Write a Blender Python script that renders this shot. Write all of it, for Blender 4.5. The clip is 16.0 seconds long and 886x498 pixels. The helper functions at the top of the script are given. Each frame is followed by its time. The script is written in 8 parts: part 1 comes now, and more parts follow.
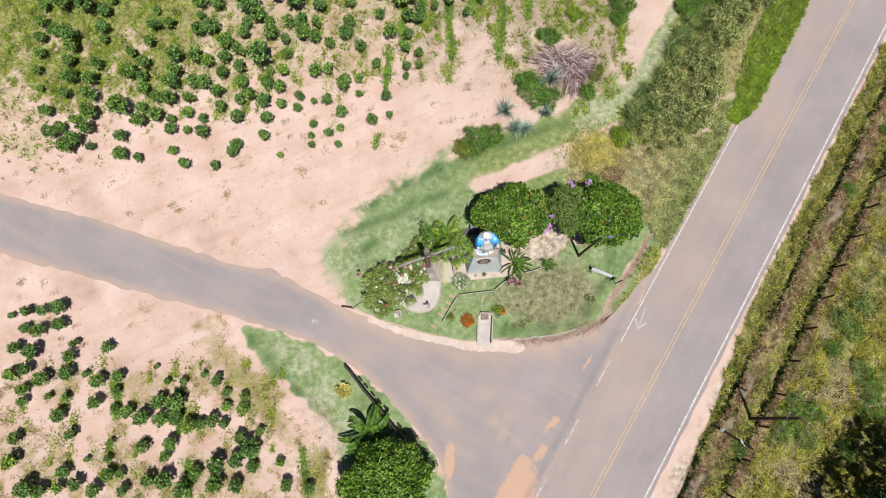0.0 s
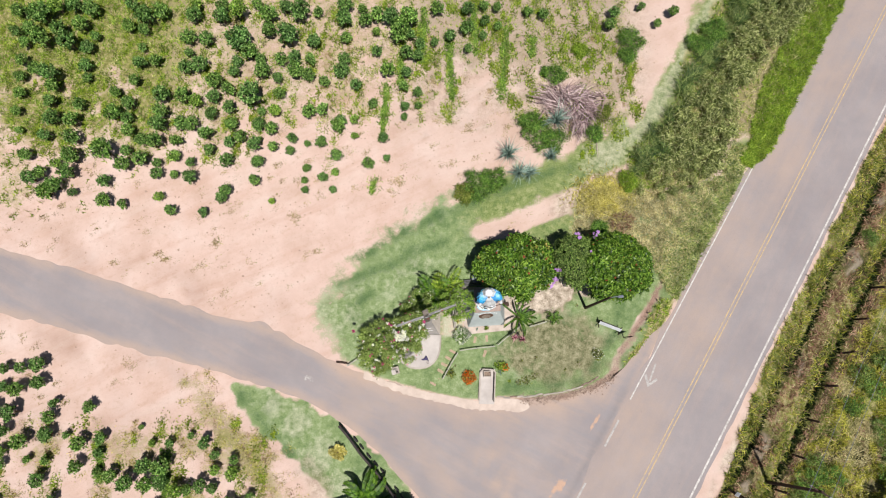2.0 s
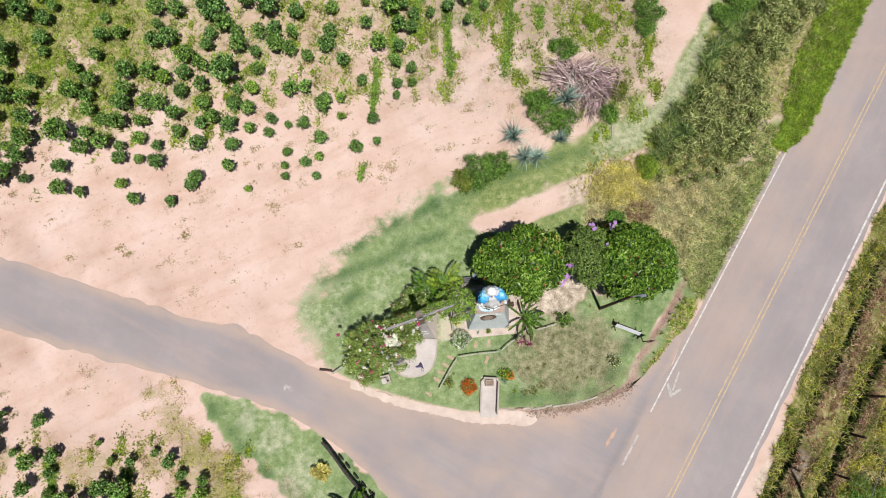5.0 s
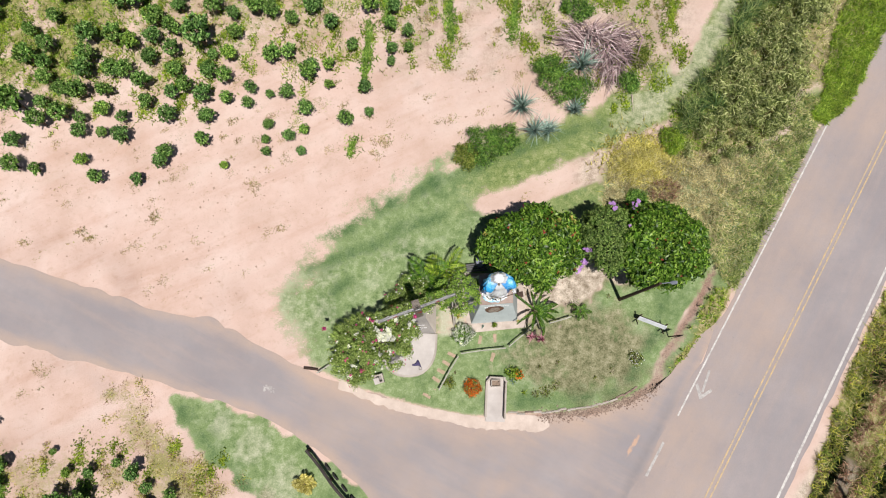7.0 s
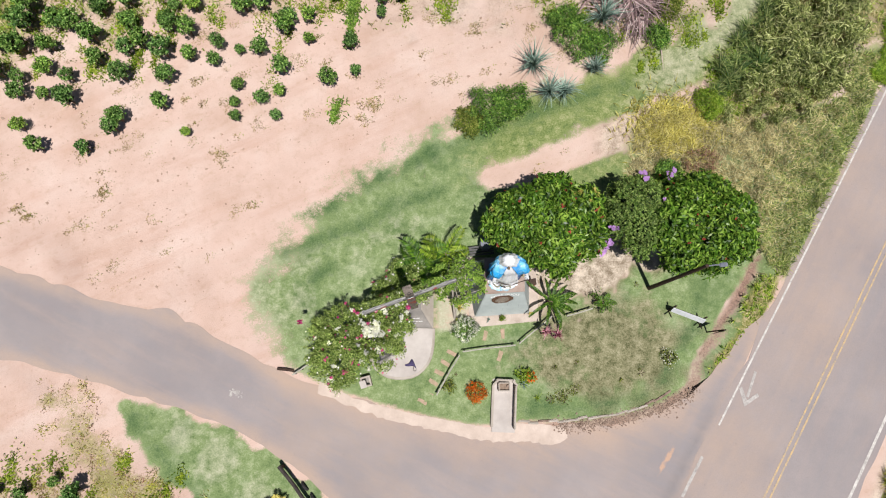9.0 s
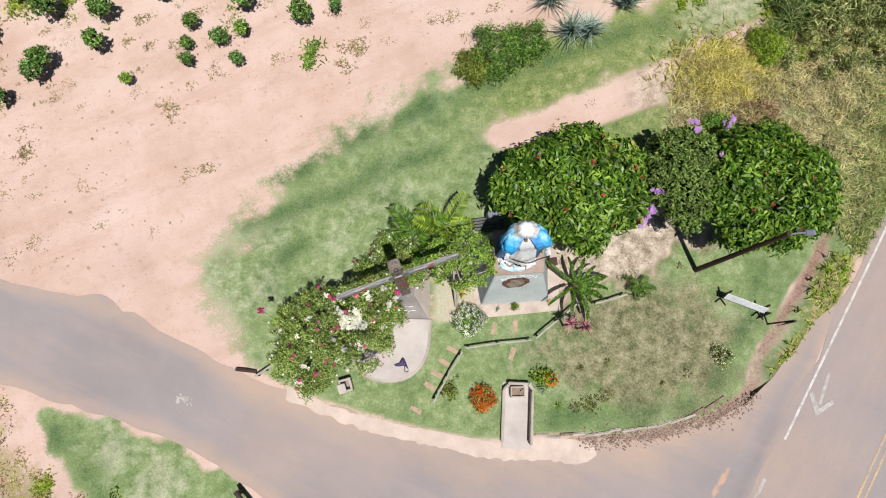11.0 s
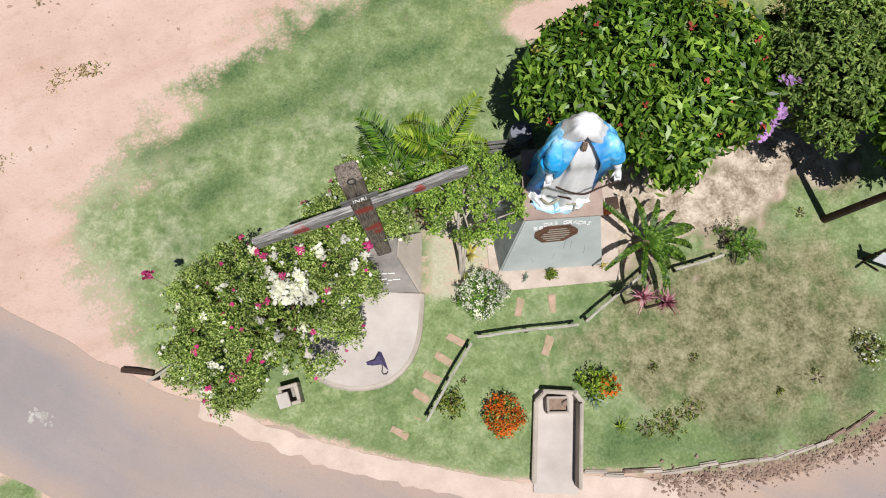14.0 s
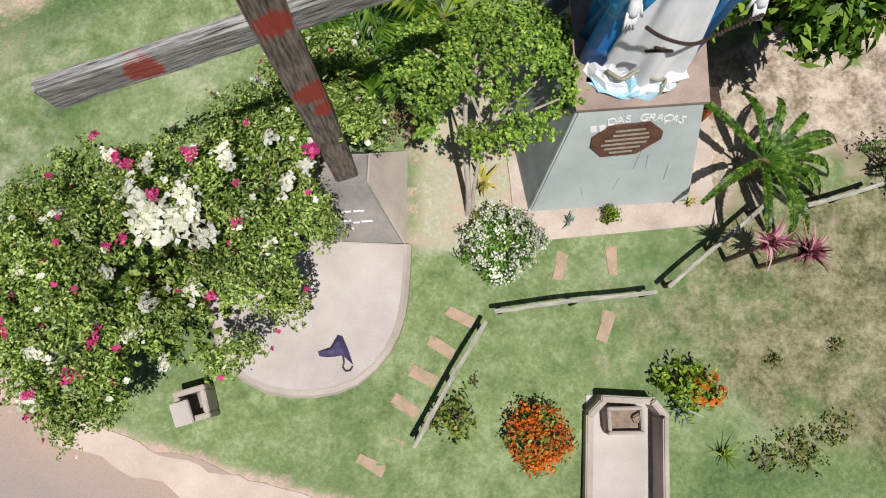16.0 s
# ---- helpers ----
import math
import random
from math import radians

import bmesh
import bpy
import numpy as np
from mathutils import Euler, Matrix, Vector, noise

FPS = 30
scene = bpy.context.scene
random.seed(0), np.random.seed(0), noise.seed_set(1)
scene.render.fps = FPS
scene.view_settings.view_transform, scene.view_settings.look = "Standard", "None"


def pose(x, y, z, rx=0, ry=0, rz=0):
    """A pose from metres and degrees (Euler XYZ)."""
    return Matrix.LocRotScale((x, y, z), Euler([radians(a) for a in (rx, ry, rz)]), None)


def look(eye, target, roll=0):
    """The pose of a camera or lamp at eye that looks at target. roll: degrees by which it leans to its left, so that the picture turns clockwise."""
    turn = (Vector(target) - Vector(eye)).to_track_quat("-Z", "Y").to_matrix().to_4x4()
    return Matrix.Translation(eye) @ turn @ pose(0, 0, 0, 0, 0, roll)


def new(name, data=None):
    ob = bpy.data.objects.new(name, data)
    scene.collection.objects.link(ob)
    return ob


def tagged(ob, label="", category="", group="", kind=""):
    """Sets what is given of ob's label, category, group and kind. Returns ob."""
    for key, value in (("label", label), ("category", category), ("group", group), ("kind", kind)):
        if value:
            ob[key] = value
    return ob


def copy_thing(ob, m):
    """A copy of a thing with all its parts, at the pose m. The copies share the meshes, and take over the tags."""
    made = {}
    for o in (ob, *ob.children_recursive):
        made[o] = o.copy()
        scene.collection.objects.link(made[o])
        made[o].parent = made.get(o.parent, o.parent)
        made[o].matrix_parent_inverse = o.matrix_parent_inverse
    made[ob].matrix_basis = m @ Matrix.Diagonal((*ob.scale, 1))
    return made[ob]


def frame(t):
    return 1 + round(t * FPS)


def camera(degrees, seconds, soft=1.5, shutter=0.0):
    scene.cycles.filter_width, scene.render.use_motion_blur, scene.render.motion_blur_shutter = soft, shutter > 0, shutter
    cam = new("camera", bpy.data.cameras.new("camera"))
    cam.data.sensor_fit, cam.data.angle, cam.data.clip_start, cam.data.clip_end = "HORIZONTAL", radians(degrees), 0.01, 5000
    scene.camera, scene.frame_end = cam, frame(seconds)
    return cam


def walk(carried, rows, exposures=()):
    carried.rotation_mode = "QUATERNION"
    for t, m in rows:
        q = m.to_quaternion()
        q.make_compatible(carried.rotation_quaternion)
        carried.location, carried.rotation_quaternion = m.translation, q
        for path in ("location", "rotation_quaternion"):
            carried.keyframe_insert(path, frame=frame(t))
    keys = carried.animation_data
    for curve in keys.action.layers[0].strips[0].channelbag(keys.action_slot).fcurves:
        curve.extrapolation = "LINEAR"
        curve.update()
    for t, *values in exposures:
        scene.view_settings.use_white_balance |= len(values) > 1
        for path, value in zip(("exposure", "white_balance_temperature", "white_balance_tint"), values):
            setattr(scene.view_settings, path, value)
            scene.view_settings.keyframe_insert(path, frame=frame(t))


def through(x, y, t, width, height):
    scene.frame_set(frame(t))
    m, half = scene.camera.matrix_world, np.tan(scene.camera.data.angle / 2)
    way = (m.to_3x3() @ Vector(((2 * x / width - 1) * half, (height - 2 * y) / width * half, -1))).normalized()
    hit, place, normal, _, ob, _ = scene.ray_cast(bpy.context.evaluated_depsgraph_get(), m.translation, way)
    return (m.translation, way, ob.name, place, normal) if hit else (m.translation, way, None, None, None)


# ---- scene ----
# ---- camera ----
cam = camera(70.0, 16.0, 1.1)
AHEAD, ROLL = (0.0002, 0.18138, -0.98341), 2.17
PATH = [
    (0.0, 0.000, -0.000, 45.599),
    (0.5, -0.006, 0.773, 45.350),
    (1.0, -0.038, 1.855, 45.007),
    (1.5, -0.085, 2.912, 44.581),
    (2.0, -0.127, 3.951, 44.035),
    (2.5, -0.154, 4.633, 43.550),
    (3.0, -0.094, 4.817, 42.814),
    (3.5, -0.026, 4.723, 42.059),
    (4.0, 0.026, 4.594, 41.123),
    (6.5, 0.110, 4.342, 35.979),
    (7.0, 0.114, 4.329, 34.722),
    (7.5, 0.143, 4.327, 33.446),
    (8.0, 0.166, 4.325, 32.139),
    (8.5, 0.185, 4.324, 30.796),
    (9.0, 0.215, 4.350, 29.463),
    (11.5, 0.322, 4.347, 22.347),
    (12.0, 0.331, 4.362, 20.965),
    (12.5, 0.332, 4.343, 19.565),
    (13.0, 0.343, 4.335, 18.186),
    (13.5, 0.365, 4.341, 16.818),
    (14.0, 0.400, 4.317, 15.451),
    (14.5, 0.401, 4.283, 14.082),
    (15.0, 0.410, 4.257, 12.642),
    (15.5, 0.423, 4.244, 11.206),
    (16.0, 0.483, 4.199, 9.757),
]
walk(cam, [(t, look((x, y, z), (x + AHEAD[0], y + AHEAD[1], z + AHEAD[2]), ROLL)) for t, x, y, z in PATH], ((0.0, 0.04), (15.0, 0.0), (16.0, -0.07)))

# ---- light ----
SUN_DIR = Vector((0.123, -0.265, 0.956)).normalized()
world = bpy.data.worlds.new("sky")
scene.world = world
world.use_nodes = True
sky = world.node_tree.nodes.new("ShaderNodeTexSky")
sky.sky_type = "NISHITA"
sky.sun_disc = False
sky.air_density, sky.dust_density = 0.55, 0.5
sky.sun_elevation = math.asin(SUN_DIR.z)
sky.sun_rotation = math.atan2(SUN_DIR.x, SUN_DIR.y)
background = world.node_tree.nodes["Background"]
background.inputs["Strength"].default_value = 0.050
world.node_tree.links.new(sky.outputs[0], background.inputs[0])
sun_data = bpy.data.lights.new("sun", "SUN")
sun_data.energy, sun_data.angle, sun_data.color = 5.0, radians(0.53), (1.0, 0.968, 0.945)
sun = new("sun", sun_data)
sun.matrix_world = look(SUN_DIR * 100, (0, 0, 0))
scene.view_settings.exposure = 0.0

# ---- materials ----


class Nodes:
    """A short hand for building node materials."""

    def __init__(self, name, rough=0.9, spec=0.3):
        self.mat = bpy.data.materials.new(name)
        self.mat.use_nodes = True
        self.tree = self.mat.node_tree
        self.shader = self.tree.nodes["Principled BSDF"]
        self.shader.inputs["Roughness"].default_value = rough
        self.shader.inputs["Specular IOR Level"].default_value = spec

    def node(self, kind, **sets):
        n = self.tree.nodes.new(kind)
        for key, value in sets.items():
            n.inputs[key].default_value = value
        return n

    def link(self, a, b):
        self.tree.links.new(a, b)

    def coords(self):
        return self.node("ShaderNodeNewGeometry").outputs["Position"]

    def local(self):
        return self.node("ShaderNodeTexCoord").outputs["Object"]

    def streaks(self, turn, squeeze):
        """Places turned about the upright axis and drawn out along one direction."""
        spin = self.node("ShaderNodeMapping", Rotation=(0, 0, radians(turn)))
        pull = self.node("ShaderNodeMapping", Scale=(squeeze, 1.0, 1.0))
        self.link(self.coords(), spin.inputs["Vector"])
        self.link(spin.outputs[0], pull.inputs["Vector"])
        return pull.outputs[0]

    def noise(self, scale, detail=4.0, rough=0.6, at=None):
        n = self.node("ShaderNodeTexNoise", Scale=scale, Detail=detail, Roughness=rough)
        self.link(at if at is not None else self.coords(), n.inputs["Vector"])
        return n.outputs["Fac"]

    def ramp(self, fac, *stops):
        n = self.node("ShaderNodeValToRGB")
        el = n.color_ramp.elements
        while len(el) < len(stops):
            el.new(0.5)
        for e, (p, c) in zip(el, stops):
            e.position, e.color = p, (c, c, c, 1) if isinstance(c, (int, float)) else (*c, 1)
        self.link(fac, n.inputs[0])
        return n.outputs[0]

    def mix(self, fac, a, b, how="MIX"):
        n = self.tree.nodes.new("ShaderNodeMix")
        n.data_type, n.blend_type = "RGBA", how
        for value, slot in ((fac, n.inputs[0]), (a, n.inputs[6]), (b, n.inputs[7])):
            if isinstance(value, (int, float)):
                slot.default_value = value
            elif isinstance(value, tuple):
                slot.default_value = (*value, 1)
            else:
                self.link(value, slot)
        return n.outputs[2]

    def math(self, how, a, b=0.0):
        n = self.tree.nodes.new("ShaderNodeMath")
        n.operation = how
        for value, slot in ((a, n.inputs[0]), (b, n.inputs[1])):
            if isinstance(value, (int, float)):
                slot.default_value = value
            else:
                self.link(value, slot)
        return n.outputs[0]

    def bump(self, height, strength=0.4, distance=0.02):
        n = self.node("ShaderNodeBump", Strength=strength, Distance=distance)
        self.link(height, n.inputs["Height"])
        self.link(n.outputs[0], self.shader.inputs["Normal"])

    def done(self, color):
        if isinstance(color, tuple):
            self.shader.inputs["Base Color"].default_value = (*color, 1)
        else:
            self.link(color, self.shader.inputs["Base Color"])
        return self.mat


def mottled(name, dark, light, scale=3.0, rough=0.85, bump=0.3, spec=0.3, fine=40.0, local=False):
    m = Nodes(name, rough, spec)
    at = m.local() if local else m.coords()
    a, b = m.noise(scale, at=at), m.noise(fine, 3, at=at)
    f = m.math("ADD", m.math("MULTIPLY", a, 0.7), m.math("MULTIPLY", b, 0.3))
    c = m.ramp(f, (0.3, dark), (0.7, light))
    if bump:
        m.bump(b, bump)
    return m.done(c)


def leafy(name, dark, mid, light, gloss=0.55, through=0.22, vary=0.0):
    """Leaves: each its own shade, light coming through, a waxy shine."""
    m = Nodes(name, gloss, 0.22)
    r = m.node("ShaderNodeNewGeometry").outputs["Random Per Island"]
    c = m.ramp(r, (0.0, dark), (0.55, mid), (1.0, light))
    patch = m.ramp(m.noise(1.3, 3), (0.32, 0.62), (0.68, 1.30))
    c = m.mix(1.0, c, patch, "MULTIPLY")
    if vary:
        own = m.tree.nodes.new("ShaderNodeObjectInfo").outputs["Random"]
        c = m.mix(vary, c, m.ramp(own, (0.0, (0.74, 0.82, 0.95)), (0.6, (1.0, 1.0, 0.95)), (0.9, (1.15, 1.12, 0.95)), (1.0, (1.60, 1.40, 0.85))), "MULTIPLY")
    m.link(c, m.shader.inputs["Base Color"])
    thin = m.tree.nodes.new("ShaderNodeBsdfTranslucent")
    m.link(m.mix(1.0, c, (1.35, 1.5, 0.35), "MULTIPLY"), thin.inputs["Color"])
    blend = m.tree.nodes.new("ShaderNodeMixShader")
    blend.inputs[0].default_value = through
    m.link(m.shader.outputs[0], blend.inputs[1])
    m.link(thin.outputs[0], blend.inputs[2])
    m.link(blend.outputs[0], m.tree.nodes["Material Output"].inputs["Surface"])
    return m.mat


def ground_material():
    m = Nodes("soil_and_grass", 0.95, 0.15)
    cover = m.tree.nodes.new("ShaderNodeAttribute")
    cover.attribute_name = "cover"
    sep = m.tree.nodes.new("ShaderNodeSeparateColor")
    m.link(cover.outputs["Color"], sep.inputs[0])
    lawn, weed, dry = sep.outputs
    red = cover.outputs["Alpha"]
    n1, n2, n3 = m.noise(0.35, 5), m.noise(2.2, 5, 0.65), m.noise(14, 4, 0.7)
    soil = m.ramp(n1, (0.3, (0.535, 0.372, 0.295)), (0.5, (0.620, 0.450, 0.376)), (0.72, (0.670, 0.520, 0.452)))
    soil = m.mix(m.ramp(n2, (0.54, 0.0), (0.74, 0.5)), soil, (0.44, 0.295, 0.205))
    wheel = m.noise(0.9, 5, 0.65, at=m.streaks(-27, 0.16))
    soil = m.mix(m.ramp(wheel, (0.52, 0.0), (0.68, 0.45)), soil, (0.50, 0.315, 0.235))
    soil = m.mix(m.ramp(wheel, (0.30, 0.40), (0.46, 0.0)), soil, (0.66, 0.53, 0.455))
    soil = m.mix(m.ramp(n3, (0.58, 0.0), (0.74, 0.42)), soil, (0.27, 0.19, 0.13))
    soil = m.mix(m.ramp(m.noise(4.5, 5, 0.75), (0.58, 0.0), (0.70, 0.40)), soil, (0.40, 0.275, 0.195))
    soil = m.mix(red, soil, m.ramp(n3, (0.35, (0.085, 0.048, 0.034)), (0.65, (0.29, 0.165, 0.115))))
    litter = m.ramp(m.math("ADD", m.math("MULTIPLY", n2, 0.6), m.math("MULTIPLY", n3, 0.4)), (0.40, (0.23, 0.18, 0.125)), (0.60, (0.66, 0.56, 0.45)))
    soil = m.mix(dry, soil, litter)
    # highest red values turn near black: shadow lines coloured into the trenches
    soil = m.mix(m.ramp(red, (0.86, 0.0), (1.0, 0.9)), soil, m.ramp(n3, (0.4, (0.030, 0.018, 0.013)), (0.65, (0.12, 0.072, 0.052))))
    grain = m.math("ADD", m.math("MULTIPLY", n2, 0.55), m.math("MULTIPLY", n3, 0.45))
    turf = m.ramp(grain, (0.34, (0.107, 0.162, 0.060)), (0.5, (0.210, 0.278, 0.116)), (0.66, (0.375, 0.425, 0.24)))
    turf = m.mix(m.ramp(m.noise(0.30, 5, 0.7), (0.36, 0.6), (0.50, 0.0)), turf, (0.080, 0.142, 0.050))
    turf = m.mix(m.ramp(m.noise(0.42, 5, 0.7), (0.52, 0.0), (0.68, 0.65)), turf, m.ramp(n3, (0.35, (0.29, 0.36, 0.195)), (0.65, (0.445, 0.465, 0.305))))
    turf = m.mix(m.ramp(m.math("ADD", dry, m.math("MULTIPLY", m.math("SUBTRACT", m.noise(1.1, 5, 0.7), 0.5), 1.4)), (0.3, 0.0), (0.75, 0.85)), turf, m.ramp(grain, (0.40, (0.082, 0.078, 0.036)), (0.52, (0.24, 0.215, 0.125)), (0.66, (0.42, 0.375, 0.25))))
    tone = m.tree.nodes.new("ShaderNodeAttribute")
    tone.attribute_name = "tone"
    tint = m.tree.nodes.new("ShaderNodeSeparateColor")
    m.link(tone.outputs["Color"], tint.inputs[0])
    ragged = m.math("MULTIPLY", m.math("SUBTRACT", n2, 0.5), 1.3)
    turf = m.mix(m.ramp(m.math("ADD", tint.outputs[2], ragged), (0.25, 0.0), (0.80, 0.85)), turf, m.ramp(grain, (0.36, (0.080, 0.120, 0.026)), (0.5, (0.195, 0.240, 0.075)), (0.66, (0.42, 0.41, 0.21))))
    turf = m.mix(m.ramp(m.math("ADD", tint.outputs[1], ragged), (0.25, 0.0), (0.95, 0.80)), turf, m.ramp(n3, (0.34, (0.38, 0.38, 0.27)), (0.66, (0.60, 0.555, 0.43))))
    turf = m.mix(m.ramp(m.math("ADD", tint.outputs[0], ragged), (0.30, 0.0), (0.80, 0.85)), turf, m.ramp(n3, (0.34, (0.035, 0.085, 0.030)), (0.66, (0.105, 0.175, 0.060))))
    fresh = m.ramp(grain, (0.38, (0.085, 0.100, 0.022)), (0.5, (0.24, 0.235, 0.070)), (0.64, (0.50, 0.40, 0.25)))
    rough = m.ramp(grain, (0.42, (0.014, 0.016, 0.006)), (0.54, (0.085, 0.080, 0.026)), (0.68, (0.30, 0.22, 0.13)))
    rough = m.mix(m.ramp(dry, (0.15, 0.0), (0.7, 1.0)), fresh, rough)
    edge = m.math("MULTIPLY", m.math("SUBTRACT", m.math("ADD", m.math("MULTIPLY", n2, 0.5), m.math("MULTIPLY", n3, 0.5)), 0.5), 1.6)
    def cut(mask):
        return m.ramp(m.math("ADD", mask, edge), (0.34, 0.0), (0.66, 1.0))
    c = m.mix(cut(lawn), soil, turf)
    c = m.mix(cut(weed), c, rough)
    m.bump(m.math("ADD", n3, m.noise(60, 3)), 0.5, 0.05)
    return m.done(c)


def asphalt_material(name, turn, amount):
    m = Nodes(name, 0.85, 0.3)
    n1, n2, n3 = m.noise(0.22, 4), m.noise(1.3, 5, 0.65), m.noise(45, 3)
    c = m.ramp(n1, (0.3, (0.272, 0.237, 0.236)), (0.7, (0.352, 0.305, 0.296)))
    c = m.mix(m.ramp(n2, (0.45, 0.0), (0.75, 0.5)), c, (0.255, 0.240, 0.245))
    dust = m.tree.nodes.new("ShaderNodeAttribute")
    dust.attribute_name = "dust"
    d = m.math("ADD", dust.outputs["Fac"], m.math("MULTIPLY", m.math("SUBTRACT", n2, 0.5), 0.6))
    c = m.mix(m.ramp(d, (0.1, 0.0), (0.8, 0.9)), c, (0.475, 0.345, 0.265))
    track = m.noise(1.3, 5, 0.65, at=m.streaks(turn, 0.13))
    c = m.mix(m.ramp(track, (0.50, 0.0), (0.66, amount)), c, (0.44, 0.335, 0.285))
    c = m.mix(m.ramp(track, (0.34, amount), (0.48, 0.0)), c, (0.255, 0.247, 0.268))
    clay = m.tree.nodes.new("ShaderNodeAttribute")
    clay.attribute_name = "clay"
    e = m.math("ADD", clay.outputs["Fac"], m.math("MULTIPLY", m.math("SUBTRACT", m.noise(2.6, 5, 0.7), 0.5), 1.2))
    c = m.mix(m.ramp(e, (0.42, 0.0), (0.66, 0.75)), c, (0.60, 0.365, 0.235))
    seam = m.tree.nodes.new("ShaderNodeAttribute")
    seam.attribute_name = "seam"
    c = m.mix(m.math("MULTIPLY", seam.outputs["Fac"], m.ramp(n2, (0.35, 0.65), (0.65, 0.25))), c, (0.185, 0.170, 0.168))
    c = m.mix(m.ramp(m.noise(5.5, 4, 0.7), (0.66, 0.0), (0.72, 0.55)), c, (0.16, 0.14, 0.135))
    c = m.mix(m.ramp(n3, (0.35, 0.30), (0.65, 0.0)), c, (0.17, 0.155, 0.15))
    m.bump(n3, 0.35, 0.01)
    return m.done(c)


def paint_material(name, color, wear=0.5):
    m = Nodes(name, 0.7, 0.3)
    f = m.math("ADD", m.math("MULTIPLY", m.noise(3.0, 5, 0.7), 0.6), m.math("MULTIPLY", m.noise(22, 4, 0.7), 0.4))
    return m.done(m.mix(m.ramp(f, (wear - 0.07, 0.0), (wear + 0.12, 0.9)), color, (0.28, 0.25, 0.235)))


def wood_material(name, dark, light, along=(1, 9, 9), spots=()):
    """Weathered timber with grain; spots: places (x, y, z, radius) where flaking red paint is left."""
    m = Nodes(name, 0.8, 0.25)
    stretch = m.tree.nodes.new("ShaderNodeMapping")
    stretch.inputs["Scale"].default_value = along
    m.link(m.local(), stretch.inputs["Vector"])
    g = m.noise(3.2, 6, 0.65, at=stretch.outputs[0])
    c = m.ramp(g, (0.3, dark), (0.62, light))
    c = m.mix(m.ramp(m.noise(2.0, 3), (0.5, 0.0), (0.8, 0.5)), c, tuple(v * 0.6 for v in dark))
    for x, y, z, r in spots:
        near = m.tree.nodes.new("ShaderNodeVectorMath")
        near.operation = "DISTANCE"
        near.inputs[1].default_value = (x, y, z)
        m.link(m.local(), near.inputs[0])
        worn = m.math("ADD", m.math("MULTIPLY", near.outputs["Value"], 1 / r), m.math("MULTIPLY", m.math("SUBTRACT", m.math("ADD", m.math("MULTIPLY", g, 0.5), m.math("MULTIPLY", m.noise(11, 4, 0.7, at=m.local()), 0.5)), 0.5), 2.2))
        c = m.mix(m.ramp(worn, (0.80, 0.88), (1.05, 0.0)), c, (0.33, 0.045, 0.03))
    m.bump(g, 0.6, 0.02)
    return m.done(c)


def statue_blue():
    """Sky-blue statue paint: white high up, highlights on fold crests, deeper blue low, in hollows and near the front.
    """
    m = Nodes("sky_blue_statue_paint", 0.45, 0.35)
    at = m.local()
    sep = m.tree.nodes.new("ShaderNodeSeparateXYZ")
    m.link(at, sep.inputs[0])
    n = m.noise(2.2, 4, 0.6, at=at)
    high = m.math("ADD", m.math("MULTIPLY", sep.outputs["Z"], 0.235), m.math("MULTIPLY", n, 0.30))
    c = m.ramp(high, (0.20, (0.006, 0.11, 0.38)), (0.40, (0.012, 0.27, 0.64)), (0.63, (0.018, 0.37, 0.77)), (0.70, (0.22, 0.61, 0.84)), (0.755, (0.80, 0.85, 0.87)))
    drape = m.tree.nodes.new("ShaderNodeMapping")
    drape.inputs["Scale"].default_value = (3.0, 3.0, 5.0)
    drape.inputs["Rotation"].default_value = (0.3, 0.5, 0.2)
    m.link(at, drape.inputs["Vector"])
    crease = m.noise(1.0, 3, 0.55, at=drape.outputs[0])
    # highlights coloured onto the fold crests, darker blue into the hollows
    c = m.mix(m.ramp(crease, (0.58, 0.0), (0.74, 0.55)), c, (0.50, 0.78, 0.89))
    c = m.mix(m.ramp(crease, (0.34, 0.7), (0.46, 0.0)), c, (0.006, 0.15, 0.48))
    c = m.mix(m.ramp(m.noise(9, 4, 0.7, at=at), (0.66, 0.0), (0.76, 0.2)), c, (0.62, 0.66, 0.68))
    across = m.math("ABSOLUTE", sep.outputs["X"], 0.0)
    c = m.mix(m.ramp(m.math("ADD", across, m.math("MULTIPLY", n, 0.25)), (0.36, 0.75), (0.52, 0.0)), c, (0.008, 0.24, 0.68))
    m.bump(crease, 0.5, 0.06)
    return m.done(c)


GROUND, ASPHALT, ASPHALT_SIDE = ground_material(), asphalt_material("worn_asphalt", -61.2, 0.22), asphalt_material("dusty_asphalt", 24, 0.30)
WHITE_LINE = paint_material("white_road_paint", (0.60, 0.57, 0.53), 0.51)
FAINT_LINE = paint_material("faded_road_paint", (0.50, 0.47, 0.44), 0.47)
YELLOW_LINE = paint_material("yellow_road_paint", (0.56, 0.385, 0.185), 0.48)
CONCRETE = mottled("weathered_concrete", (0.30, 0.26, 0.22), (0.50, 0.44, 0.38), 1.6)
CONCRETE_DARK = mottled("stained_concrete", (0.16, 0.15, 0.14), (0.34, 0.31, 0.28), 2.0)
PAVING = mottled("pinkish_concrete", (0.38, 0.335, 0.305), (0.57, 0.52, 0.48), 1.2)
STONE_RED = mottled("reddish_stepping_stone", (0.27, 0.23, 0.13), (0.52, 0.35, 0.27), 6.0)
RUBBLE = mottled("broken_kerb_stone", (0.09, 0.055, 0.04), (0.38, 0.28, 0.22), 5.0)
PLASTER = mottled("grey_green_plaster", (0.34, 0.38, 0.37), (0.50, 0.54, 0.52), 1.1, bump=0.2)
PLASTER_DARK = mottled("shade_and_crack_plaster", (0.17, 0.19, 0.20), (0.36, 0.40, 0.40), 2.2, bump=0.3)
BLUE = statue_blue()
